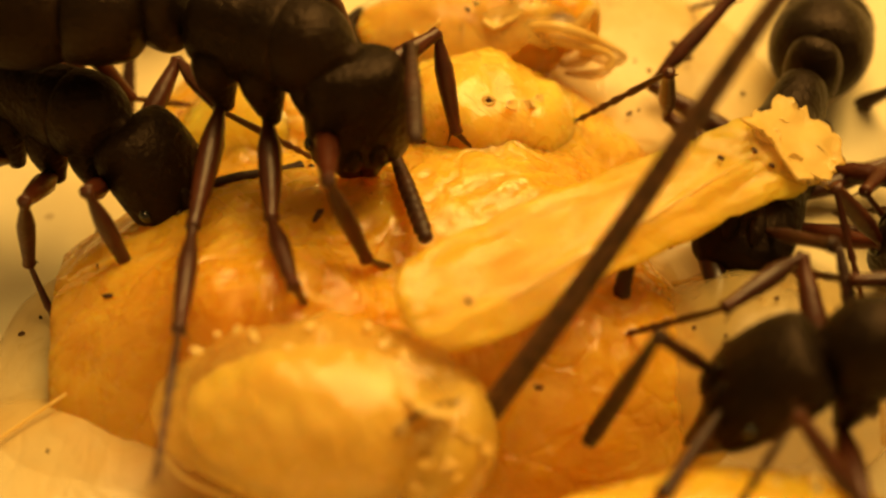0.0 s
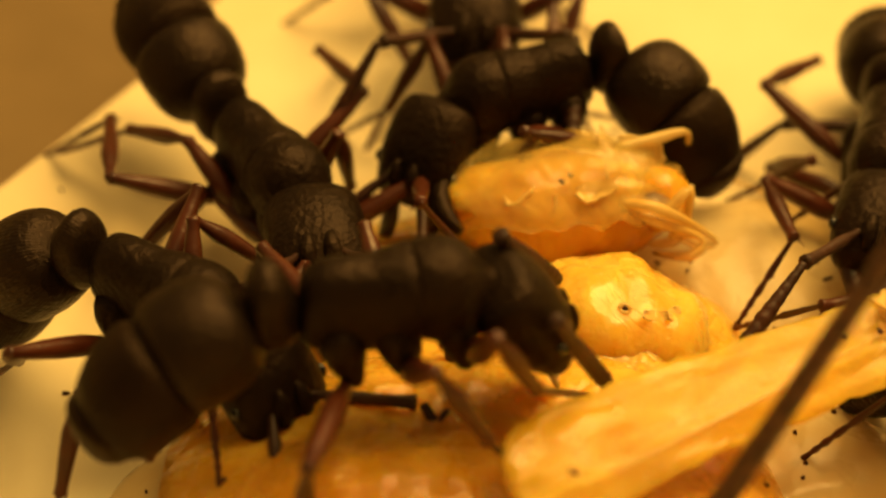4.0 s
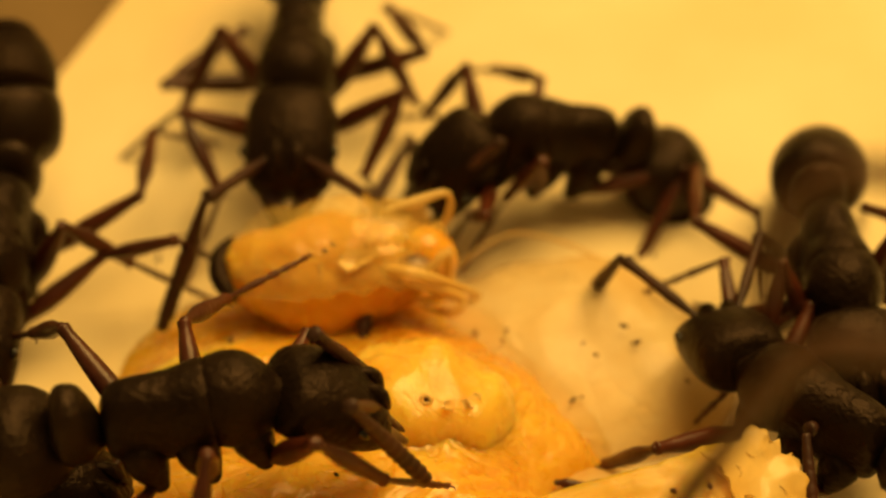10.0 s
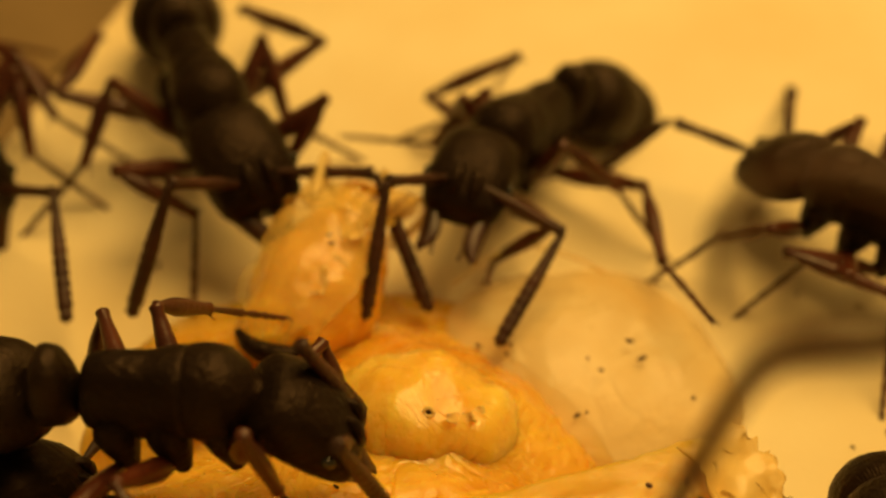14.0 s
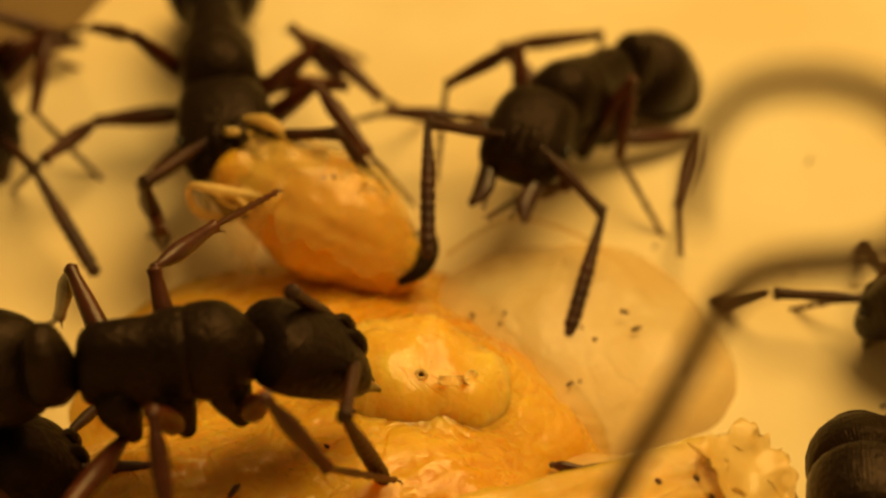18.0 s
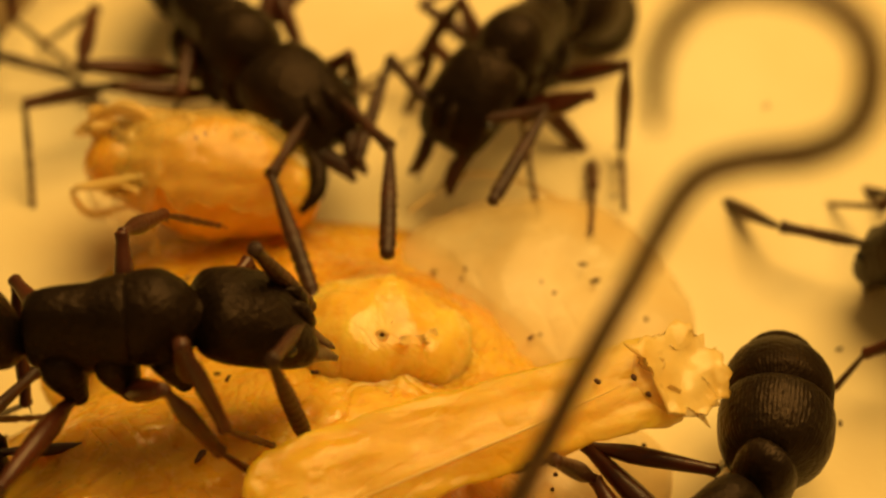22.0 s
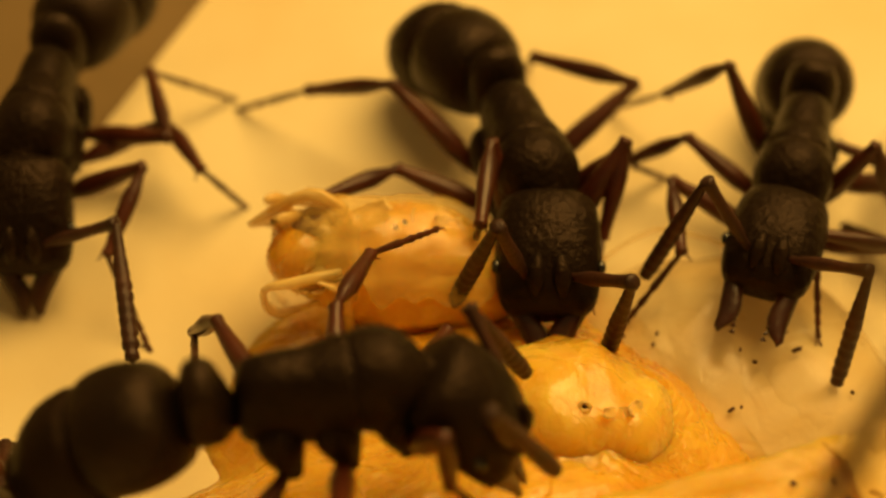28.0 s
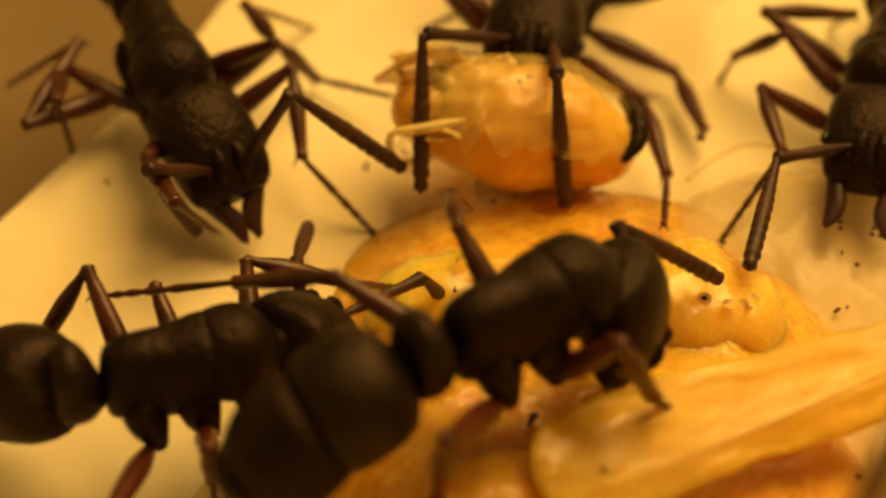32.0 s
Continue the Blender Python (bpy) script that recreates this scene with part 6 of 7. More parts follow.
    move_ant(ant_h, [
        (0, -9.74, 12.84, 3.20, -74.44, 2.00, -1.82, 31.12, 27.56, -45.00),
        (2, -9.86, 9.10, 3.20, -69.55, 2.00, -1.65, 15.72, 7.64, -35.35),
        (2.5, -10.17, 6.64, 3.20, -57.29, 2.00, -14.39, 7.10, -19.33, -24.93),
        (3, -9.68, 5.69, 3.20, -60.19, 2.00, -10.80, 5.00, -20.18, -25.09),
        (3.5, -10.01, 6.69, 3.20, -52.64, 2.00, -6.64, 5.00, -34.37, -27.17),
        (4, -9.43, 5.93, 3.20, -54.96, 2.00, -24.04, 5.00, 0.69, -27.37),
        (4.5, -9.52, 5.66, 3.20, -52.65, 2.00, -28.84, 8.63, -7.33, -24.38),
        (6.5, -9.24, 6.45, 3.20, -62.78, 2.00, -10.25, 12.25, 20.98, -16.17),
        (7, -9.00, 6.78, 3.20, -62.37, 2.00, -16.64, 8.63, 18.96, -12.73),
        (7.5, -8.69, 6.78, 3.20, -65.57, 2.00, -17.91, 5.42, 29.89, -16.97),
        (8, -8.25, 7.33, 3.20, -69.61, 2.00, -18.09, 11.28, 37.25, -26.61),
        (8.5, -9.32, 6.72, 3.20, -74.19, 2.00, -15.33, 25.97, 38.06, -39.04),
        (9, -12.50, 8.04, 3.20, -81.10, 2.00, -8.41, 29.76, -4.19, -42.32),
        (10, -12.61, 6.59, 3.20, -91.39, 2.00, 1.90, 14.66, 11.11, -39.63),
        (11, -13.80, 8.40, 3.20, -91.02, 2.00, 6.43, 16.05, 10.02, -42.32),
        (13, -15.96, 13.38, 3.20, -62.99, 2.00, 12.83, 38.57, -7.79, -45.00),
        (15.5, -16.11, 13.98, 3.20, -68.29, 2.00, 9.35, 50.66, -16.04, -41.55),
        (16, -16.62, 14.81, 3.20, -67.66, 2.00, 10.84, 51.70, -10.03, -35.56),
        (17, -16.10, 14.63, 3.20, -67.05, 2.00, 7.66, 52.21, -4.88, -34.29),
        (19, -15.16, 14.93, 3.20, -67.72, 2.00, 11.02, 52.64, -8.57, -37.24),
        (20, -15.19, 16.58, 3.20, -69.13, 2.00, 11.81, 53.66, -13.95, -39.49),
        (24, -16.11, 18.36, 3.20, -65.57, 2.00, 10.03, 50.97, -0.49, -36.62),
        (26.5, -14.06, 10.59, 3.20, -75.88, 2.00, 9.13, 45.54, -20.25, -27.09),
        (27, -14.24, 10.45, 3.20, -79.58, 2.00, -3.31, 45.27, -2.83, -12.46),
        (28, -15.35, 11.19, 3.20, -90.87, 2.00, 6.22, 36.96, -18.36, -0.95),
        (29, -14.18, 10.50, 3.20, -95.16, 2.00, 18.91, 17.68, -22.01, 5.00),
        (30, -15.26, 10.89, 3.20, -97.50, 2.00, 15.50, 19.28, -5.81, 6.78),
        (31, -13.75, 11.19, 3.20, -84.23, 2.00, -1.53, 37.57, -2.15, -0.02),
        (31.5, -14.01, 9.72, 3.20, -73.08, 2.00, 14.30, 39.33, -14.30, -7.07),
        (32, -14.27, 10.06, 3.20, -68.61, 2.00, 12.42, 26.60, -17.51, -12.77)],
        feet={(1, 1): [(4, -7.58, 6.28, 4.11, -7.34, 7.04, 1.60, -6.98, 4.13, 2.43), (26.5, -11.56, 12.48, 2.95, -11.50, 12.55, 0.32, -10.64, 13.81, -2.31), (27, -11.42, 12.17, 2.68, -11.48, 13.17, 0.26, -9.93, 10.58, 0.60), (28, -11.93, 12.24, 1.99, -10.63, 9.97, 2.21, -9.35, 10.81, -0.42), (29, -10.70, 11.35, 1.91, -9.47, 9.10, 2.50, -8.23, 9.33, -0.27), (30, -11.80, 11.71, 1.97, -10.14, 9.71, 2.31, -8.66, 10.31, -0.28), (31, -10.53, 12.35, 2.53, -9.67, 9.91, 2.94, -8.84, 10.83, 0.16), (32, -11.14, 11.43, 2.65, -10.11, 12.49, 0.47, -7.84, 10.66, 1.34)],
              (1, -1): [(4, -11.84, 6.64, 3.36, -13.76, 8.17, 2.43, -16.09, 9.13, 0.72), (7, -11.08, 7.88, 3.47, -13.03, 9.10, 2.20, -15.68, 9.21, 0.71), (8, -10.55, 8.45, 3.37, -12.97, 8.91, 2.47, -15.57, 9.22, 0.92), (31, -17.06, 10.71, 2.82, -17.80, 11.75, 0.53, -16.91, 8.84, 0.58), (32, -17.47, 11.14, 1.99, -17.17, 8.62, 2.69, -17.20, 9.70, -0.16)],
              (0, -1): [(4, -11.27, 6.31, 1.88, -11.96, 3.78, 2.65, -13.07, 5.21, 0.20), (7, -11.57, 6.38, 1.98, -11.83, 3.71, 2.45, -12.64, 4.82, -0.26), (8, -10.81, 6.73, 2.89, -11.35, 4.14, 3.54, -12.27, 4.83, 0.72), (32, -14.25, 5.64, 3.24, -13.20, 3.20, 3.88, -12.51, 4.79, 1.37)],
              (0, 1): [(9, -10.17, 8.58, 3.33, -7.52, 9.22, 3.45, -4.52, 9.13, 2.97), (10, -9.60, 6.59, 2.58, -7.23, 6.03, 3.82, -6.32, 7.53, 1.33), (29, -12.15, 7.05, 3.63, -12.94, 8.20, 1.28, -13.62, 5.92, -0.62), (30, -12.83, 7.97, 3.61, -13.10, 5.42, 4.56, -14.10, 7.17, 2.28), (31, -11.71, 8.20, 4.03, -11.81, 8.63, 1.33, -11.75, 5.89, -0.00)],
              (2, 1): [(27, -12.71, 14.50, 3.69, -12.85, 17.06, 1.36, -11.66, 13.83, 3.15)]},
        feelers={1: [(13, -10.81, 8.68, 3.02, -9.54, 5.39, 0.95), (15.5, -11.97, 9.19, 3.37, -11.96, 5.13, 2.78), (16, -13.11, 9.10, 2.69, -12.31, 5.26, 1.54), (17, -12.23, 9.46, 3.20, -11.08, 5.66, 2.17), (18, -11.78, 9.19, 2.42, -9.55, 5.93, 1.33), (19, -10.73, 10.13, 2.85, -9.36, 6.44, 1.72), (26.5, -10.06, 5.20, 2.91, -9.19, 1.32, 3.87), (27, -10.97, 5.65, 3.73, -10.31, 1.62, 3.36), (28, -12.32, 6.18, 3.74, -11.48, 2.36, 2.54), (29, -11.17, 4.22, 3.31, -11.97, 0.21, 3.47), (30, -12.31, 5.16, 3.94, -11.34, 1.30, 2.96), (31, -10.31, 5.63, 2.63, -10.60, 1.88, 4.23), (32, -10.36, 6.08, 5.17, -7.39, 6.28, 2.36)],
                 -1: [(31, -15.37, 4.35, 2.53, -12.84, 1.16, 2.90), (32, -13.95, 3.93, 4.37, -13.08, 5.49, 0.69)]}, seed=5)
    move_ant(ant_i, [
        (0, 2.07, 19.68, 3.40, -167.55, 2.00, 4.67, 29.47, -25.27, 1.28),
        (2, 0.63, 14.00, 3.40, -165.58, 2.00, 12.56, 37.77, -16.84, 13.68),
        (2.5, -1.34, 10.91, 3.40, -163.40, 2.00, 26.18, 49.70, -36.39, 18.08),
        (3, -2.61, 8.91, 3.66, -167.24, -1.06, -21.44, 54.58, -37.11, 19.04),
        (3.5, -2.45, 9.20, 3.92, -164.98, -4.12, 31.91, 46.32, -44.88, 21.81),
        (4, -2.74, 8.50, 4.27, -162.97, -8.19, 40.70, 37.63, -60.00, 28.16),
        (4.5, -2.50, 9.16, 4.27, -160.80, -8.19, 32.05, 35.42, -66.47, 28.79),
        (6.5, -2.46, 9.66, 3.75, -158.34, -2.08, 21.31, 35.36, -49.34, 19.78),
        (7, -1.58, 10.82, 3.40, -162.27, 2.00, 14.57, 43.48, -48.95, 6.46),
        (8, 3.98, 10.98, 2.54, -146.06, 16.00, 24.66, -5.00, 18.05, 60.00),
        (9, 3.13, 12.79, 2.78, -160.90, 16.00, -55.00, 66.00, -29.83, 43.60),
        (10, 3.71, 11.25, 3.06, -170.69, 16.00, 28.67, 52.61, -7.25, 46.06),
        (11, 3.34, 11.77, 2.77, -124.61, 16.00, 12.71, 26.19, -60.00, 40.84),
        (12, 1.70, 13.89, 2.19, -199.95, 8.41, -24.90, 66.00, 60.00, 19.95),
        (13, 2.76, 11.60, 2.66, -131.91, 16.00, 27.77, -4.52, 0.22, 18.19),
        (13.5, 2.68, 12.02, 2.79, -128.64, 16.00, 24.63, 5.52, -6.67, 19.65),
        (15.5, 2.44, 13.29, 3.20, -118.83, 16.00, 15.21, 35.65, -27.34, 24.03),
        (16, 2.36, 13.72, 3.33, -115.56, 16.00, 12.08, 45.69, -34.23, 25.49),
        (17, 3.30, 13.46, 2.89, -140.02, 16.00, 43.61, 13.72, -6.62, 33.68),
        (18, 4.59, 12.47, 3.20, -129.00, 16.00, 21.79, 13.97, 2.37, 25.40),
        (19, 4.23, 9.70, 3.40, -112.07, 16.00, -11.38, 43.93, -8.84, 2.49),
        (20, 2.99, 12.12, 3.13, -151.37, 16.00, 34.06, 5.91, 12.33, 4.67),
        (21, 3.94, 13.01, 3.04, -132.49, 16.00, 6.61, 2.91, 6.17, 8.78),
        (22, 4.18, 12.41, 3.55, -117.50, 16.00, -16.55, 45.49, -7.08, 16.46),
        (23, 4.22, 10.95, 3.44, -105.38, 1.97, 2.78, -5.00, -21.64, 27.43),
        (24, 4.87, 11.29, 3.85, -97.22, 5.15, -2.13, 44.98, -20.80, 31.48),
        (24.5, 4.59, 10.89, 3.40, -99.02, 2.00, 7.91, 12.07, -8.40, 29.55),
        (26.5, 5.22, 9.79, 3.40, -104.27, 2.00, -5.84, 5.00, 20.90, 21.55),
        (27, 5.13, 9.04, 3.40, -99.06, 2.00, -5.08, 6.02, 7.38, 18.89),
        (27.5, 5.61, 8.95, 3.40, -101.90, 2.00, -7.40, 7.04, 11.67, 23.18),
        (28, 6.30, 9.54, 3.40, -104.37, 2.00, -4.75, 6.02, 9.43, 32.32),
        (28.5, 6.38, 8.03, 3.40, -104.50, 2.00, -4.50, 5.00, 8.56, 37.94),
        (29, 7.28, 9.47, 3.40, -96.18, 2.00, -3.98, 5.88, -11.54, 34.96),
        (29.5, 6.66, 9.23, 3.40, -99.98, 2.00, 1.70, 6.76, -9.23, 27.45),
        (30, 6.24, 8.14, 3.40, -102.61, 2.00, 0.13, 6.17, -6.21, 23.76),
        (30.5, 7.03, 9.82, 3.40, -103.39, 2.00, 3.57, 7.54, -12.39, 24.29),
        (31, 6.74, 9.50, 3.40, -113.15, 2.00, 2.04, 10.03, 0.24, 22.77),
        (32, 6.38, 9.93, 3.40, -109.27, 2.00, 4.51, 8.27, -7.73, 18.04)],
        feet={(0, 1): [(4, -2.42, 7.45, 2.98, -2.76, 7.74, 0.42, -3.50, 9.03, -2.08), (11, 3.35, 7.27, 3.04, 2.03, 7.37, 0.80, 1.14, 4.89, 2.00), (13, 2.49, 7.31, 3.13, 1.38, 8.45, 1.08, 0.38, 6.20, 2.62), (16, 4.84, 10.71, 1.47, 4.30, 8.29, 2.26, 4.24, 9.62, -0.31), (18, 3.93, 7.89, 3.37, 2.73, 9.34, 1.57, 1.74, 6.97, 2.93), (19, 4.49, 4.88, 3.25, 3.63, 2.69, 4.35, 3.58, 3.95, 1.74)],
              (2, 1): [(6.5, 2.38, 9.45, 1.33, 3.63, 6.39, 1.38, 5.56, 6.36, -1.78), (9, 7.18, 11.36, 2.07, 6.41, 8.20, 1.50, 4.94, 4.94, 0.54), (10, 7.96, 10.90, 1.93, 6.44, 8.88, -0.20, 5.83, 6.10, -2.56), (11, 6.95, 10.10, 2.29, 7.86, 9.03, -0.70, 7.97, 5.84, 1.17), (12, 5.91, 12.45, 0.23, 7.44, 9.59, -0.39, 8.43, 6.26, 0.89), (13, 6.33, 9.71, 2.14, 6.74, 6.44, 2.30, 7.73, 3.19, 3.76), (16, 6.49, 12.53, 1.73, 6.62, 9.25, 1.45, 7.66, 5.72, 1.84), (17, 7.80, 13.19, 1.38, 7.45, 9.99, 0.69, 6.96, 6.65, 2.22), (18, 8.73, 13.95, 0.30, 7.85, 10.77, 0.19, 7.44, 7.28, 1.34), (19, 8.20, 11.89, 1.26, 7.36, 8.70, 1.43, 7.61, 5.05, 1.98), (20, 7.43, 11.88, 1.80, 7.20, 8.60, 2.01, 6.88, 4.98, 2.73), (21, 7.65, 11.90, 3.00, 7.09, 8.73, 2.27, 6.81, 5.12, 3.03), (22, 7.21, 10.83, 3.77, 7.26, 10.74, 0.47, 7.01, 7.15, 1.30), (23, 8.34, 13.55, 1.44, 7.55, 10.38, 0.98, 7.17, 6.70, 0.88), (24, 8.81, 13.69, 1.05, 7.93, 10.56, 0.53, 7.27, 6.92, 0.58), (26.5, 7.56, 9.90, 4.81, 8.32, 11.07, 1.82, 9.30, 13.24, -1.00), (27, 7.41, 9.79, 4.90, 8.24, 11.23, 2.05, 9.45, 13.26, -0.80)],
              (0, -1): [(11, 2.50, 12.35, 3.80, 0.10, 12.66, 2.84, -0.91, 13.73, 0.35), (12, -2.62, 15.45, 1.59, -4.97, 14.35, 1.68, -3.11, 12.93, -0.04), (13, 2.19, 12.25, 3.61, 0.41, 13.46, 2.16, -1.83, 15.12, 1.34), (16, 0.12, 15.09, 2.27, -0.01, 12.65, 1.40, 0.18, 9.75, 1.43), (18, 2.62, 13.12, 4.39, 0.44, 12.93, 2.99, 0.18, 11.00, 0.84), (19, 2.26, 10.53, 3.86, 1.53, 9.97, 1.42, 0.83, 7.19, 1.01), (22, 1.40, 13.64, 2.27, 0.46, 13.03, -0.08, 0.12, 10.15, -0.12), (23, 1.99, 9.74, 4.53, 1.97, 9.03, 2.03, 2.10, 6.19, 1.45), (24, 2.37, 8.30, 4.37, 2.08, 5.79, 3.77, 2.19, 2.95, 3.21)],
              (1, 1): [(9, 5.12, 11.87, 2.85, 4.04, 9.66, 2.41, 3.23, 6.91, 1.96), (10, 3.37, 9.14, 3.89, 2.33, 9.84, 1.73, 0.91, 7.41, 1.00), (11, 4.63, 8.36, 0.26, 4.28, 6.49, -1.37, 4.97, 3.87, -2.40), (12, 3.33, 11.91, -0.85, 3.93, 10.04, -2.40, 4.67, 7.82, -4.12), (13, 4.54, 8.38, 0.80, 4.26, 6.51, -0.84, 4.60, 4.15, -2.49), (20, 5.63, 10.63, 1.06, 5.12, 8.18, 1.09, 4.75, 5.98, 2.93), (21, 5.96, 12.38, -0.86, 5.08, 10.05, -0.63, 4.55, 7.89, 1.24), (22, 6.35, 11.12, -0.36, 6.23, 8.82, 0.62, 5.92, 6.06, 1.46), (23, 5.99, 8.48, 3.14, 6.26, 6.04, 2.69, 6.25, 3.19, 3.24), (26.5, 7.83, 7.58, 2.42, 7.62, 7.29, -0.05, 7.73, 4.41, 0.27), (27, 7.74, 7.13, 2.88, 7.25, 5.85, 0.79, 8.17, 6.29, -1.92)],
              (1, -1): [(16, -1.34, 13.64, 2.02, -3.77, 13.17, 1.72, -5.77, 13.80, -0.28), (19, 1.35, 10.72, 3.27, -0.97, 11.62, 2.95, -1.59, 13.69, 1.02), (20, -0.10, 13.45, 2.87, -2.21, 14.23, 1.78, -3.85, 14.93, -0.51), (24, 1.68, 12.01, 3.23, -0.59, 12.89, 2.67, -2.19, 14.68, 1.04), (26.5, 1.97, 10.80, 2.52, -0.06, 11.96, 1.64, -0.73, 13.93, -0.37), (27, 2.08, 10.26, 2.71, 0.05, 11.54, 2.01, -0.55, 13.43, -0.10), (28, 3.41, 11.01, 2.81, 1.66, 11.64, 1.14, 1.21, 12.50, -1.59), (29, 4.08, 10.57, 2.44, 2.91, 11.61, 0.49, 2.54, 13.06, -1.99), (30, 3.75, 9.82, 3.15, 2.31, 11.03, 1.50, 1.09, 11.94, -0.97), (31, 3.95, 11.21, 2.80, 2.56, 12.05, 0.90, 1.74, 13.15, -1.66), (32, 3.80, 11.65, 3.07, 2.67, 12.89, 1.22, 2.03, 13.49, -1.54)],
              (2, -1): [(9, 7.11, 13.15, 0.95, 9.86, 11.57, 0.02, 9.35, 8.20, 1.45), (10, 7.83, 11.61, 1.34, 10.10, 9.22, 1.52, 9.71, 5.54, 1.66), (16, -0.99, 15.75, 2.86, -2.77, 13.04, 3.49, -3.08, 15.38, 0.64), (26.5, 3.26, 13.18, 4.04, 2.09, 15.68, 2.24, 1.14, 18.73, 0.38), (27, 3.19, 12.48, 4.04, 2.04, 15.21, 2.58, 1.17, 18.39, 0.89), (28, 4.49, 12.07, 4.65, 3.06, 13.70, 2.16, 1.26, 15.68, -0.40), (29, 5.21, 10.87, 4.86, 3.75, 12.48, 2.37, 2.11, 14.13, -0.51), (30, 4.72, 11.67, 4.17, 3.45, 13.84, 2.04, 2.34, 15.89, -0.84)]},
        feelers={1: [(10, 2.20, 9.69, 4.20, 0.23, 10.12, 0.87), (11, 3.86, 6.49, 2.34, 2.73, 3.03, 0.94), (13, 3.50, 6.65, 3.24, 1.66, 3.60, 1.66), (16, 3.90, 8.74, 3.40, 2.26, 5.38, 2.32), (17, 4.23, 8.68, 4.84, 4.35, 5.36, 2.81), (18, 5.02, 7.13, 3.05, 4.00, 3.81, 1.28), (19, 4.93, 4.51, 2.58, 2.62, 1.41, 2.10), (20, 3.22, 8.20, 3.85, 0.19, 8.68, 1.44), (21, 3.94, 7.99, 4.55, 3.04, 4.38, 3.38), (22, 4.68, 8.71, 3.89, 2.96, 5.24, 3.47), (23, 5.08, 5.03, 5.87, 3.77, 4.82, 2.20), (24, 6.57, 5.58, 1.69, 5.32, 1.92, 1.17), (26.5, 5.06, 2.86, 3.79, 3.26, -0.42, 2.68), (27, 5.50, 2.16, 4.48, 4.60, 1.89, 0.70), (28, 7.16, 3.53, 5.11, 6.88, 3.09, 1.25)],
                 -1: [(9, -1.27, 15.55, 2.02, -3.45, 13.22, -0.22), (10, -0.67, 12.54, 1.67, -2.00, 8.88, 1.86), (11, -0.33, 7.16, 5.61, 0.66, 5.17, 2.40), (12, -2.07, 18.50, 1.01, -5.66, 17.20, 0.22), (16, -0.67, 9.73, 5.60, -1.25, 9.19, 1.79), (17, -0.80, 9.43, 5.80, 0.17, 6.85, 3.04), (19, 0.27, 6.45, 5.40, -0.10, 2.73, 4.30), (22, 0.01, 11.56, 3.45, -0.97, 7.90, 2.52), (23, 0.61, 6.30, 5.86, 0.57, 3.50, 3.15), (24, 1.36, 6.36, 3.59, 1.08, 2.79, 2.06), (26.5, 1.57, 5.09, 5.64, 1.02, 4.41, 1.84), (27, 1.66, 4.09, 5.29, 0.37, 4.22, 1.61), (28, 3.15, 5.72, 6.07, 1.88, 5.81, 2.38), (29, 4.53, 5.40, 5.92, 3.92, 6.02, 2.12), (30, 2.74, 3.00, 5.25, 1.75, 2.56, 1.50), (31, 3.10, 5.91, 5.82, 1.67, 7.16, 2.41), (32, 2.32, 4.63, 4.36, 1.15, 0.93, 3.99)]}, seed=6)
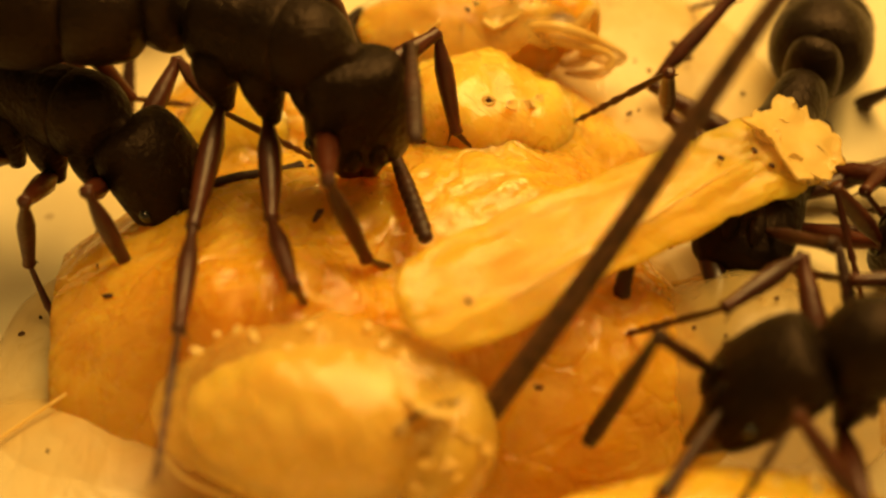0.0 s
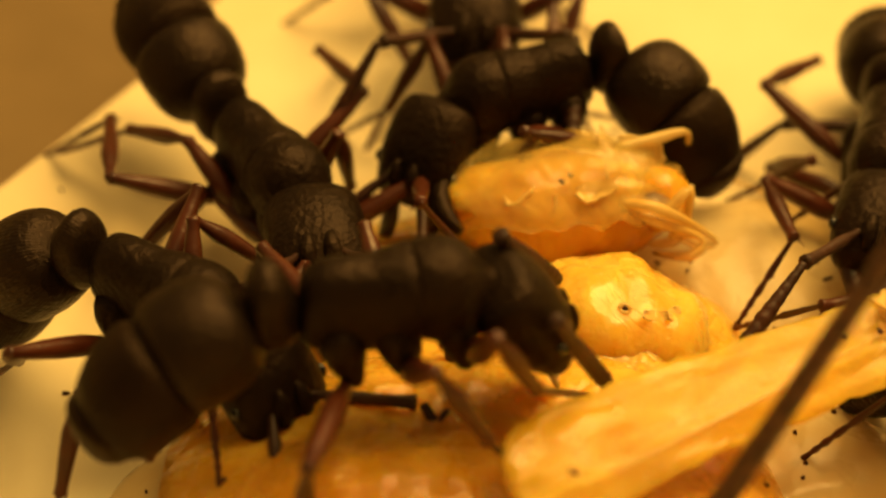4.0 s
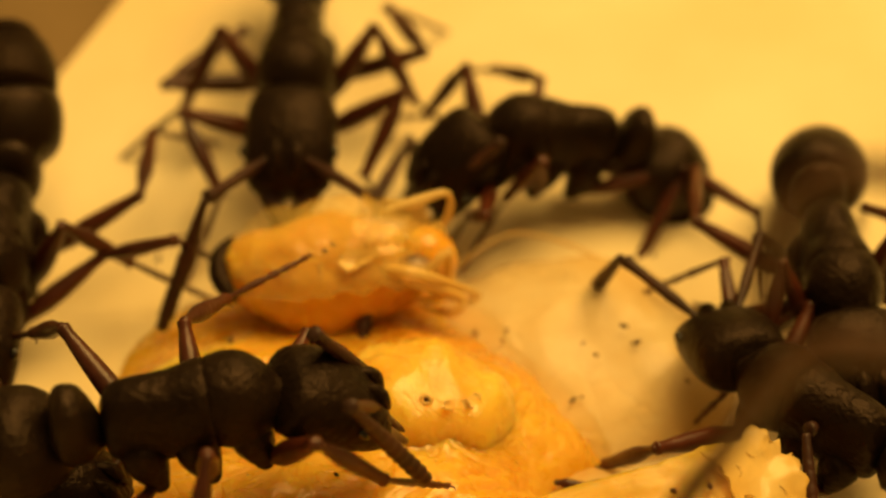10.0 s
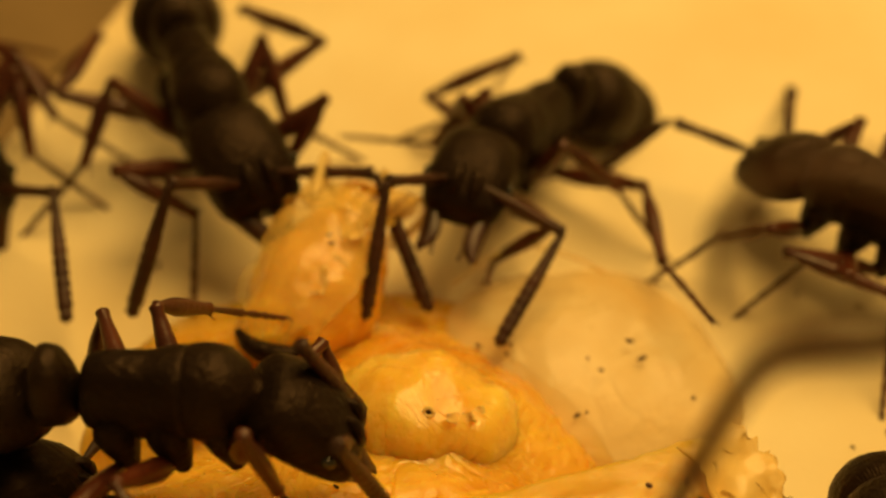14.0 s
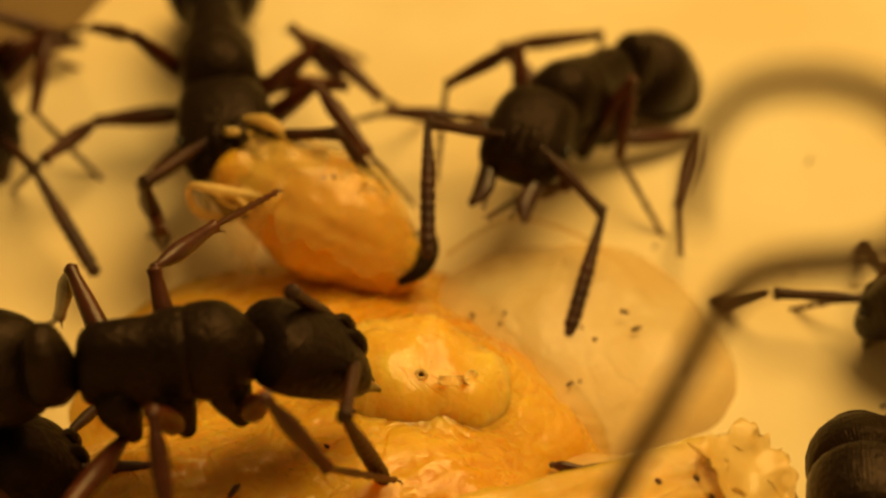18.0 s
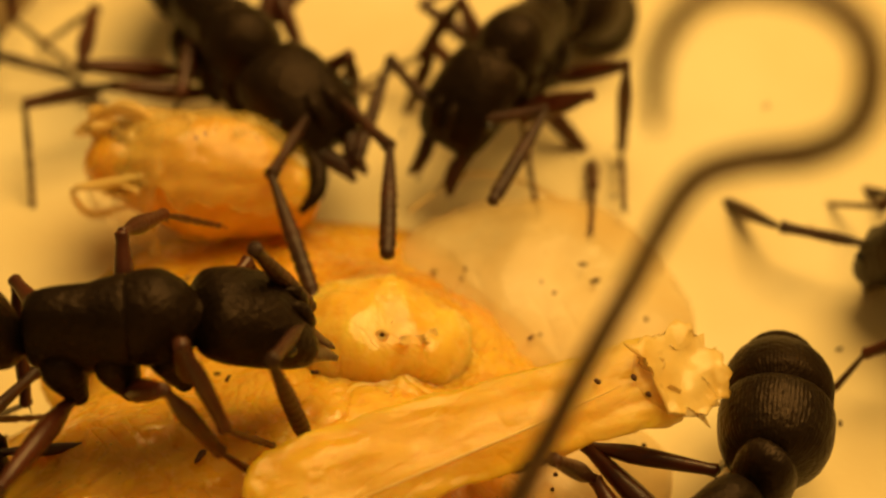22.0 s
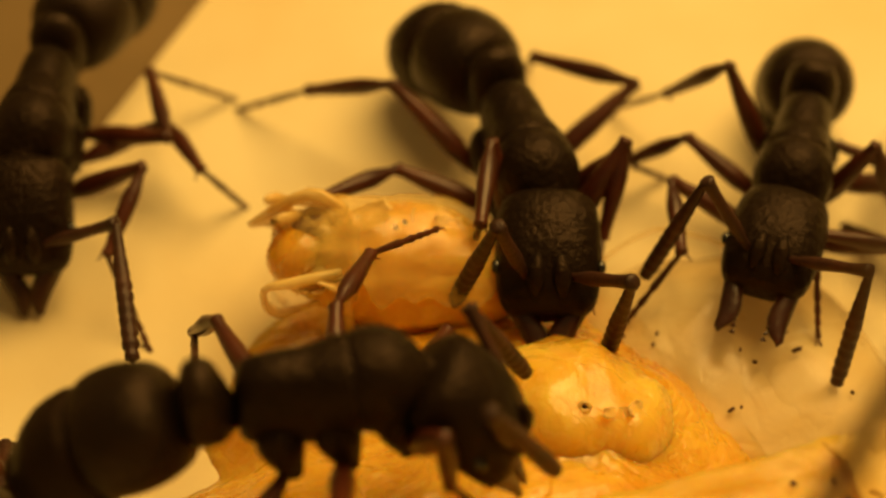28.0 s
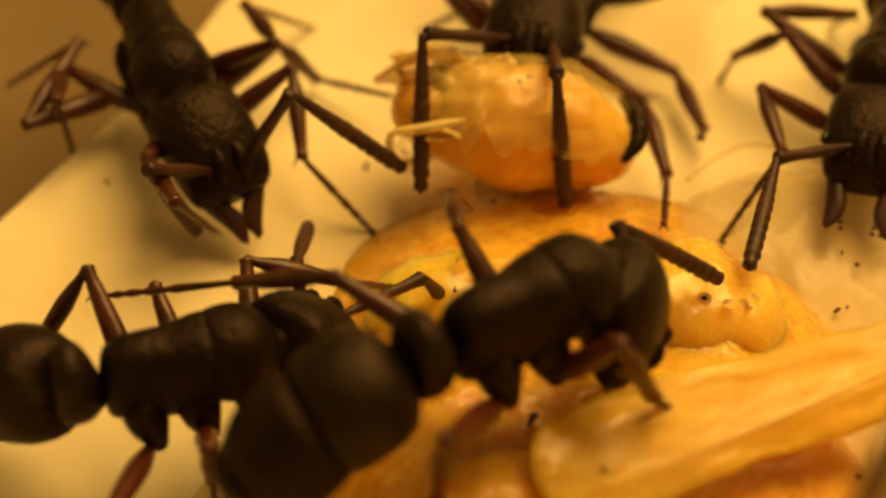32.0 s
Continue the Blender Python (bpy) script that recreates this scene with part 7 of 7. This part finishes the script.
    move_ant(ant_j, [
        (0, 0.59, 20.18, 3.60, -93.62, 4.00, -0.19, 61.90, -0.25, -45.00),
        (3, -2.94, 13.41, 3.60, -89.16, 4.00, 0.14, 32.16, 2.91, -45.00),
        (4, -4.04, 16.76, 3.60, -88.78, 4.00, -0.23, 16.95, 3.08, -45.00),
        (6.5, -5.05, 14.65, 3.60, -91.17, 4.00, -1.39, 12.40, 8.08, -45.00),
        (7, -5.63, 13.75, 3.60, -90.79, 4.00, -1.58, 12.78, 6.91, -40.78),
        (8, -5.58, 14.20, 3.60, -87.86, 4.00, 2.01, 14.19, -4.95, -32.96),
        (8.5, -5.52, 16.10, 3.60, -84.55, 4.00, 1.54, 16.90, -3.82, -32.57),
        (9, -5.36, 16.80, 3.60, -85.47, 4.00, -0.75, 18.14, 0.51, -37.17),
        (9.5, -4.89, 16.08, 3.60, -86.86, 4.00, 0.81, 17.41, -0.83, -33.36),
        (10, -4.26, 14.48, 3.60, -88.54, 4.00, -2.70, 19.17, 4.40, -25.13),
        (10.5, -3.77, 15.40, 3.60, -85.95, 4.00, 1.21, 15.69, -2.13, -23.00),
        (11, -4.64, 15.27, 3.60, -81.55, 4.00, 2.40, 7.91, -6.52, -11.82),
        (11.5, -6.70, 13.12, 3.60, -77.27, 4.00, 12.42, 5.00, -24.56, 14.48),
        (12, -7.69, 13.07, 3.60, -78.81, 4.00, 25.45, 5.00, -53.42, 30.30),
        (12.5, -7.65, 11.08, 3.66, -75.39, 7.01, 13.67, 21.25, -17.12, 22.42),
        (13, -7.72, 12.61, 3.75, -67.60, 11.52, 18.61, 45.63, -12.30, 5.88),
        (13.5, -7.21, 13.77, 3.69, -60.03, 8.51, 2.73, 29.38, -14.03, 13.38),
        (15.5, -7.36, 11.89, 3.60, -96.82, 4.00, 27.44, 5.00, 0.08, 31.58),
        (16, -7.69, 10.56, 3.60, -90.17, 4.00, 23.83, 5.00, -23.08, 31.70),
        (16.5, -7.35, 12.29, 3.60, -78.34, 4.00, -2.82, 5.00, -4.55, 28.36),
        (17, -6.91, 12.84, 3.60, -84.47, 4.00, 3.88, 5.00, 3.47, 27.78),
        (17.5, -7.13, 11.86, 3.60, -79.54, 4.00, 3.29, 5.00, -6.91, 24.03),
        (18, -6.67, 13.32, 3.60, -80.44, 4.00, 1.56, 5.00, -4.16, 22.55),
        (18.5, -6.52, 13.66, 3.60, -76.88, 4.00, 3.49, 5.00, -20.04, 20.83),
        (19, -6.35, 14.73, 3.60, -86.40, 4.00, 4.11, 5.00, 0.31, 11.82),
        (19.5, -5.74, 15.22, 3.60, -89.58, 4.00, 5.64, 6.59, 3.31, 1.23),
        (20, -6.06, 17.92, 3.60, -89.45, 4.00, 3.01, 9.06, -0.11, -4.23),
        (20.5, -5.96, 17.22, 3.60, -93.98, 4.00, 6.37, 8.36, 1.04, -0.72),
        (21, -5.68, 16.01, 3.60, -106.68, 4.00, 15.76, 5.88, 15.41, 2.19),
        (21.5, -5.16, 14.72, 3.60, -82.57, 4.00, 3.87, 5.00, -7.56, -1.03),
        (22, -5.08, 12.65, 3.60, -53.79, 4.00, 7.12, 14.73, -46.33, -4.18),
        (22.5, -3.90, 11.44, 3.60, -66.71, 4.00, 22.31, 35.91, -17.69, -4.37),
        (23, -2.83, 11.23, 3.60, -72.30, 4.00, -3.18, 49.22, 11.39, -3.26),
        (24, -2.43, 11.20, 3.60, -75.45, 4.00, -9.23, 51.07, 18.96, -0.79),
        (24.5, -2.71, 11.00, 3.60, -70.28, 4.00, -7.17, 50.11, 12.28, 8.18),
        (26.5, -2.37, 9.99, 3.60, -74.77, 4.00, -25.60, 40.97, 24.32, 17.11),
        (27, -2.30, 10.15, 3.60, -74.91, 4.00, -18.14, 27.28, 16.00, 17.55),
        (27.5, -1.84, 9.78, 3.60, -75.50, 4.00, -13.60, 23.02, 12.79, 10.91),
        (28, -1.33, 9.38, 3.60, -75.27, 4.00, -15.42, 19.08, 19.18, 6.26),
        (28.5, -1.15, 8.26, 3.60, -74.74, 4.00, -13.05, 9.45, 2.27, 14.94),
        (29, -1.23, 8.89, 3.60, -112.57, 4.00, 4.24, 5.00, 60.00, 31.06),
        (29.5, -3.04, 11.23, 3.60, -121.24, 4.00, 20.49, 5.00, 44.70, 37.61),
        (30, -3.92, 11.78, 3.60, -121.13, 4.00, 16.46, 5.00, 22.23, 32.75),
        (30.5, -3.79, 11.41, 3.60, -122.60, 4.00, 20.04, 5.00, 21.75, 28.72),
        (31, -4.17, 11.52, 3.60, -112.85, 4.00, 20.33, 5.00, 1.91, 30.25),
        (31.5, -3.39, 11.49, 3.60, -125.96, 4.00, 35.02, 5.00, 39.32, 26.00),
        (32, -2.62, 14.15, 3.60, -112.69, 4.00, 13.85, 5.00, 10.53, 6.02)],
        feet={(0, 1): [(16, -4.99, 11.12, 2.89, -2.92, 9.17, 3.22, -1.77, 9.65, 0.28), (17, -3.00, 12.01, 2.69, -0.86, 11.98, 0.80, 0.10, 9.02, 1.51), (18, -3.44, 11.23, 4.23, -1.83, 8.97, 3.56, -0.52, 9.85, 0.78), (19, -2.25, 12.88, 1.80, -0.51, 13.40, -0.41, -0.11, 10.26, -0.01), (20, -2.47, 15.21, 0.54, -0.73, 13.76, -1.21, 0.60, 11.75, -3.31), (21, -2.68, 12.84, 2.91, -1.37, 12.76, 0.37, -1.30, 9.58, 0.16), (23, -0.25, 9.18, 4.81, -0.96, 10.34, 2.30, -1.29, 12.56, 0.03), (24, 0.14, 7.79, 4.20, 0.04, 5.03, 4.93, -0.15, 6.61, 2.17), (26.5, 0.48, 7.92, 4.63, 1.68, 8.54, 2.12, 3.32, 8.92, -0.59), (27, 0.59, 11.23, 1.03, 1.81, 8.66, 1.25, 2.70, 5.82, 2.39), (29, 0.02, 5.13, 4.28, -0.39, 5.80, 1.53, -1.92, 3.24, 2.65), (30, -2.38, 7.86, 3.67, -2.15, 7.93, 0.82, -2.90, 4.97, 1.74), (31, -1.03, 8.90, 1.67, -0.63, 6.25, 2.68, -1.25, 3.13, 2.93), (32, -0.45, 9.78, 1.96, -0.03, 6.97, 1.63, -0.50, 3.95, 2.54)],
              (0, -1): [(16, -9.49, 6.18, 3.64, -7.97, 3.76, 3.79, -7.72, 5.70, 1.26), (17, -8.35, 8.07, 3.15, -7.64, 5.30, 3.12, -7.47, 7.21, 0.58), (18, -8.48, 8.50, 2.46, -7.50, 5.89, 3.11, -7.91, 7.81, 0.59), (19, -9.36, 13.04, -0.35, -9.55, 10.19, -0.44, -9.13, 7.13, 0.36), (20, -8.53, 14.07, -0.03, -9.08, 11.26, 0.05, -8.94, 8.08, 0.18), (21, -8.90, 12.21, 3.16, -9.07, 9.36, 3.05, -8.65, 8.63, -0.03), (22, -6.12, 13.26, 3.34, -6.33, 10.43, 3.01, -7.29, 11.50, 0.17), (23, -4.32, 12.06, 2.95, -4.93, 9.29, 2.58, -5.97, 8.84, -0.40), (24, -4.04, 8.31, 4.69, -4.93, 9.25, 2.14, -5.28, 6.09, 1.96), (26.5, -3.87, 8.32, 4.87, -4.46, 8.30, 2.07, -5.14, 8.98, -0.97), (27, -3.51, 8.17, 4.99, -4.36, 8.27, 2.26, -5.00, 5.16, 2.55), (28, -2.31, 8.37, 4.92, -2.59, 5.55, 4.47, -2.94, 6.81, 1.56), (31, -6.45, 12.84, 0.28, -7.14, 10.15, 0.96, -7.46, 7.05, 1.64)],
              (1, -1): [(16, -9.50, 8.95, 4.27, -11.11, 9.91, 2.26, -13.12, 10.73, -0.08), (17, -10.46, 11.42, 2.50, -11.31, 8.85, 2.99, -12.48, 10.67, 0.65), (18, -10.46, 12.30, 1.75, -11.58, 9.85, 2.30, -13.21, 11.02, -0.18), (19, -10.05, 13.43, 1.32, -12.54, 12.67, 0.44, -12.39, 9.65, 1.46), (22, -8.66, 11.78, 2.27, -11.28, 10.94, 2.28, -11.07, 8.72, 0.00), (23, -6.60, 10.38, 2.03, -9.14, 9.37, 1.73, -11.51, 7.53, 0.66), (24, -6.22, 10.40, 2.00, -8.66, 9.23, 1.51, -11.19, 7.51, 0.60), (27, -5.96, 10.24, 2.59, -8.40, 9.00, 2.84, -10.07, 10.10, 0.35), (28, -4.94, 9.66, 2.64, -6.94, 7.86, 3.19, -8.28, 8.87, 0.47), (29, -5.05, 9.39, 2.35, -5.86, 7.02, 3.49, -6.34, 8.27, 0.59), (30, -7.29, 10.83, 2.97, -8.37, 8.42, 3.73, -9.88, 9.71, 1.23), (31, -6.30, 10.10, 4.06, -7.78, 11.20, 2.03, -10.23, 12.26, 0.28)],
              (2, -1): [(17, -8.97, 12.42, 5.03, -11.40, 14.57, 3.42, -13.29, 17.17, 0.91), (18, -8.98, 12.60, 4.84, -10.79, 15.24, 3.14, -12.66, 18.05, 0.87), (27, -6.04, 12.73, 3.94, -8.48, 14.52, 1.92, -10.89, 16.36, -0.79), (28, -5.16, 11.97, 3.83, -7.81, 13.71, 2.05, -10.67, 15.34, -0.34), (29, -4.59, 12.29, 2.88, -6.72, 13.81, 0.36, -8.72, 10.74, 2.15), (30, -5.55, 16.78, 1.56, -6.80, 13.56, 2.69, -9.39, 14.79, -0.20)],
              (1, 1): [(17, -3.65, 14.04, 3.06, -1.66, 12.15, 3.25, -1.02, 14.07, 0.78), (18, -3.55, 14.66, 3.22, -1.67, 12.74, 2.63, -0.38, 14.42, 0.24), (19, -3.10, 15.86, 3.13, -1.54, 13.61, 2.91, -0.90, 15.04, 0.14), (29, 1.45, 6.88, 3.48, 2.18, 8.36, 1.28, 2.20, 5.46, 2.61), (30, -0.41, 10.32, 0.99, 0.23, 7.82, 1.93, 0.44, 10.02, -0.37), (31, -0.47, 10.34, 1.50, 0.59, 8.01, 2.51, 0.88, 10.01, 0.03), (32, 0.84, 12.49, 0.92, 1.41, 9.80, 0.90, 0.82, 7.27, 2.75)],
              (2, 1): [(30, -0.07, 15.38, 1.76, -0.28, 12.03, 3.13, 0.06, 14.40, -0.15)]},
        feelers={-1: [(11, -5.72, 7.92, 4.94, -4.18, 4.04, 3.97), (13, -7.64, 6.66, 6.52, -8.59, 5.79, 2.43), (15.5, -8.87, 5.11, 5.72, -8.39, 5.20, 1.46), (16, -8.85, 3.90, 5.83, -7.56, 4.04, 1.73), (17, -7.68, 5.46, 5.51, -7.66, 6.63, 1.38), (18, -7.82, 6.00, 4.82, -7.87, 7.74, 0.90), (19, -8.57, 7.89, 4.34, -10.98, 7.62, 0.81), (20, -8.85, 11.68, 3.22, -10.24, 7.69, 3.92), (21, -8.84, 9.09, 4.39, -7.66, 5.06, 3.53), (22, -3.23, 5.77, 4.13, -1.86, 1.87, 2.99), (23, -3.62, 4.60, 3.53, -3.37, 6.57, -0.27), (26.5, -3.23, 4.28, 5.18, -6.66, 4.47, 2.60), (27, -4.26, 3.49, 4.37, -4.61, 5.17, 0.44), (28, -2.20, 3.75, 6.27, -3.30, 4.77, 2.25), (29, -4.32, 4.60, 7.05, -6.05, 5.20, 3.17), (30, -7.09, 4.91, 5.31, -7.50, 6.30, 1.27), (31, -6.52, 4.57, 5.84, -9.26, 2.08, 3.68)],
                 1: [(11, -0.66, 9.58, 3.40, 0.28, 5.40, 3.67), (12, -2.39, 8.80, 4.66, -0.63, 8.86, 0.75), (15.5, -3.68, 6.28, 5.21, -0.40, 6.62, 2.46), (16, -3.81, 6.22, 6.02, -3.53, 6.30, 1.74), (17, -3.36, 6.99, 5.57, -0.76, 6.83, 2.16), (18, -2.55, 7.96, 5.14, -0.37, 7.49, 1.48), (19, -3.27, 9.73, 6.36, 0.24, 11.98, 5.37), (20, -2.89, 11.68, 3.39, -0.20, 8.54, 2.25), (21, -3.33, 9.96, 5.10, -2.65, 6.39, 2.81), (22, 0.09, 6.94, 4.09, 0.07, 2.65, 4.04), (23, 0.74, 5.57, 4.08, 0.61, 1.30, 4.39), (24, 0.65, 5.81, 4.32, 0.32, 1.61, 5.11), (26.5, 0.12, 4.96, 4.94, 0.06, 5.26, 0.66), (27, 0.43, 3.98, 5.18, 0.48, 4.32, 0.91), (28, 1.16, 2.71, 5.42, 0.71, 3.55, 1.24), (29, -0.46, 2.31, 5.46, -1.90, 4.03, 1.80), (30, -4.97, 4.33, 4.57, -5.79, 5.04, 0.42), (31, -1.74, 6.26, 4.53, 0.71, 8.40, 1.73), (32, -3.38, 6.76, 5.39, -2.90, 6.15, 1.17)]}, seed=7)
    move_ant(ant_m, [
        (0, 8.27, -9.92, 5.17, 181.84, -0.08, -1.00, 39.28, 0.00, 0.00),
        (1, 8.92, -12.57, 5.42, 185.09, 0.18, 12.21, 25.23, 0.00, 0.00),
        (2, 11.42, -18.07, 5.42, 185.09, 0.18, 12.21, 25.23, 0.00, 0.00),
        (4, 19.42, -22.07, 5.42, 185.09, 0.18, 12.21, 25.23, 0.00, 0.00),
        (32, 19.42, -22.07, 5.42, 185.09, 0.18, 12.21, 25.23, 0.00, 0.00)],
        feelers={-1: [(0, 2.73, -10.09, 6.11, 1.44, -10.06, 2.55), (1, 3.02, -13.96, 6.61, 1.62, -13.30, 3.16)]}, seed=8)
    move_ant(ant_p, [
        (0, 7.63, -0.39, 2.40, -116.58, 2.00, 4.05, -5.00, 6.89, 7.92),
        (1, 9.19, 4.24, 3.40, -101.70, 2.00, -3.23, 5.00, -2.48, 12.75),
        (2, 8.83, 6.36, 3.40, -100.02, 2.00, -4.25, 5.00, 1.99, 2.09),
        (2.5, 8.42, 6.56, 3.40, -102.00, 2.00, -2.59, 6.29, 3.20, 0.70),
        (3, 9.08, 7.85, 3.40, -102.37, 2.00, -2.48, 9.86, 1.71, 2.43),
        (3.5, 8.96, 8.91, 3.40, -102.44, 2.00, -2.02, 10.85, 0.59, 2.01),
        (4, 7.73, 7.60, 3.40, -99.40, 2.00, -5.06, 7.28, 0.70, 4.15),
        (6.5, 8.37, 5.92, 3.40, -100.58, 2.00, -4.32, 5.00, -2.89, 13.75),
        (7, 8.23, 5.40, 3.40, -100.60, 2.00, -4.59, 5.00, -3.14, 20.71),
        (8, 8.86, 3.77, 3.40, -99.34, 2.00, -3.16, 6.80, -7.54, 20.82),
        (8.5, 9.82, 5.18, 3.40, -96.63, 2.00, 1.51, 9.86, -9.46, 19.43),
        (9, 10.83, 6.06, 3.40, -92.28, 2.00, 2.71, 12.24, -15.29, 19.58),
        (10, 11.54, 5.22, 3.40, -88.09, 2.00, 4.17, 21.05, -17.73, 20.32),
        (11, 13.77, 6.15, 3.40, -115.82, 2.00, -21.61, 25.82, 24.11, 25.70),
        (11.5, 12.99, 6.14, 3.40, -142.01, 2.00, 27.08, 22.58, 53.46, 34.28),
        (12, 13.26, 6.80, 3.40, -205.52, 2.00, -50.81, 24.38, 60.00, 15.30),
        (13, 13.40, 9.37, 3.40, -239.58, 2.00, -21.08, 32.76, -28.61, -2.16),
        (15.5, 11.80, 7.55, 3.40, -180.37, 2.00, -55.00, 50.23, 60.00, 22.57),
        (16, 12.29, 4.70, 3.40, -172.32, 2.00, -55.00, 59.56, 58.81, 38.98),
        (17, 15.57, 3.84, 3.40, -176.53, 2.00, -55.00, 56.44, 60.00, 34.93),
        (20, 17.06, 3.99, 3.40, -186.50, 2.00, -55.00, 54.47, 60.00, 34.73),
        (22, 17.17, 3.18, 3.40, -189.94, 2.00, -55.00, 53.73, 60.00, 35.49),
        (23, 15.17, 2.90, 3.40, -200.70, 2.00, -55.00, 50.33, 60.00, 33.23),
        (24, 13.69, 5.49, 3.40, -203.95, 2.00, -55.00, 48.41, 60.00, 31.75),
        (24.5, 12.78, 5.97, 3.40, -177.34, 2.00, -55.00, 53.27, 60.00, 36.48),
        (26.5, 15.91, 6.66, 3.40, -190.46, 2.00, -55.00, 54.82, 60.00, 37.37),
        (32, 13.69, 3.24, 3.40, -191.81, 2.00, -55.00, 51.50, 60.00, 32.31)], seed=9)
    move_ant(ant_q, [
        (0, 13.03, -4.78, 3.14, 172.64, -0.79, -55.00, 52.48, 10.00, 15.00),
        (1, 10.53, -4.78, 3.14, 172.64, -0.79, -55.00, 52.48, 10.00, 15.00),
        (2, 10.84, -6.63, 3.13, 173.77, -0.74, -55.00, 50.55, 10.00, 15.00),
        (3, 8.73, -2.53, 3.15, 177.78, -0.35, -37.61, 38.92, 10.00, 15.00),
        (4, 9.35, -1.31, 3.16, 172.93, -0.63, -55.00, 49.33, 10.00, 15.00),
        (7, 8.52, -3.06, 3.16, 174.90, -0.50, -50.85, 44.64, 10.00, 15.00),
        (8, 22.08, -4.92, 3.00, 173.44, 0.00, -55.00, 49.24, 60.00, 31.30),
        (32, 22.66, -5.51, 3.00, 171.98, 0.00, -55.00, 44.27, 60.00, 28.79)], seed=10)
    move_ant(ant_r, [
        (0, 16.77, -1.73, 3.60, 159.87, 0.00, -55.00, 43.21, 60.00, 21.93),
        (4, 11.27, 7.33, 3.60, 167.33, 0.00, -55.00, 38.66, 60.00, 19.87),
        (6.5, 7.92, 3.55, 3.60, 166.62, 0.00, -55.00, 36.69, 60.00, 23.00),
        (7, 8.02, 2.63, 3.60, 169.02, 0.00, -55.00, 36.55, 60.00, 27.42),
        (8, 8.04, -0.11, 3.60, 153.73, 0.00, -49.16, 33.75, 60.00, 30.23),
        (8.5, 8.79, -0.29, 3.60, 147.30, 0.00, -44.29, 27.74, 60.00, 31.37),
        (9, 9.64, 0.25, 3.60, 146.35, 0.00, -36.00, 22.06, 60.00, 31.79),
        (10, 10.09, -0.09, 3.60, 137.68, 0.00, -35.85, 25.76, 60.00, 33.39),
        (11, 9.64, -0.04, 3.60, 144.77, 0.00, -51.28, 27.34, 60.00, 41.80),
        (11.5, 9.51, -0.15, 3.60, 205.05, 0.00, 55.00, 14.08, 60.00, 41.20),
        (12, 10.73, -6.36, 3.81, 244.00, -0.06, 0.00, 20.00, 29.87, 9.88),
        (13, 10.14, -7.65, 3.80, 244.00, 0.03, 0.00, 20.00, 27.61, 12.82),
        (15.5, 10.14, -7.65, 3.80, 244.00, 0.03, 0.00, 20.00, 27.61, 12.82),
        (16, 8.08, -6.14, 3.81, 244.00, -0.20, 0.00, 20.00, 10.49, 7.93),
        (17, 9.42, -6.87, 3.81, 244.00, -0.27, 0.00, 20.00, 19.95, 3.40),
        (18, 9.20, -7.93, 3.81, 244.00, -0.24, 0.00, 20.00, 18.69, 4.26),
        (19, 8.06, -6.69, 3.68, 236.27, 2.79, 0.00, 20.00, 24.74, 0.70),
        (20, 7.56, -7.41, 3.55, 233.42, 3.22, 0.00, 20.00, 31.44, -9.26),
        (21, 8.09, -7.28, 3.49, 233.25, 2.52, 0.00, 20.00, 31.54, -4.77),
        (22, 7.44, -6.38, 3.39, 227.79, 4.25, 0.00, 20.00, 30.60, -7.59),
        (23, 7.33, -6.15, 3.28, 228.20, 4.42, 0.00, 20.00, 31.60, -10.89),
        (24, 8.16, -5.84, 3.19, 226.27, 4.88, 0.00, 20.00, 26.74, 0.30),
        (24.5, 8.16, -5.84, 3.19, 226.27, 4.88, 0.00, 20.00, 26.74, 0.30),
        (27, 11.16, -7.84, 3.19, 226.27, 4.88, 0.00, 20.00, 26.74, 0.30),
        (32, 11.16, -7.84, 3.19, 226.27, 4.88, 0.00, 20.00, 26.74, 0.30)],
        feet={(0, -1): [(6.5, 4.01, 5.16, 2.20, 2.50, 6.02, 0.55, 1.22, 7.83, -0.93), (7, 5.21, 4.90, 0.24, 2.96, 5.01, 1.05, 0.38, 5.63, 1.35), (8, 4.51, 2.08, 2.52, 2.22, 2.70, 2.77, -0.08, 4.04, 3.01), (8.5, 5.30, 1.81, 2.40, 2.99, 2.37, 2.71, 0.50, 3.10, 3.34)],
              (0, 1): [(8.5, 5.12, -1.15, 3.31, 4.14, -0.02, 1.44, 3.41, 1.18, -0.83), (9, 5.72, -0.47, 2.89, 4.35, 0.19, 1.04, 3.40, 1.43, -1.12), (10, 6.27, -0.72, 2.78, 4.95, 0.13, 0.98, 3.59, 0.98, -1.16)]}, seed=11)


motions()
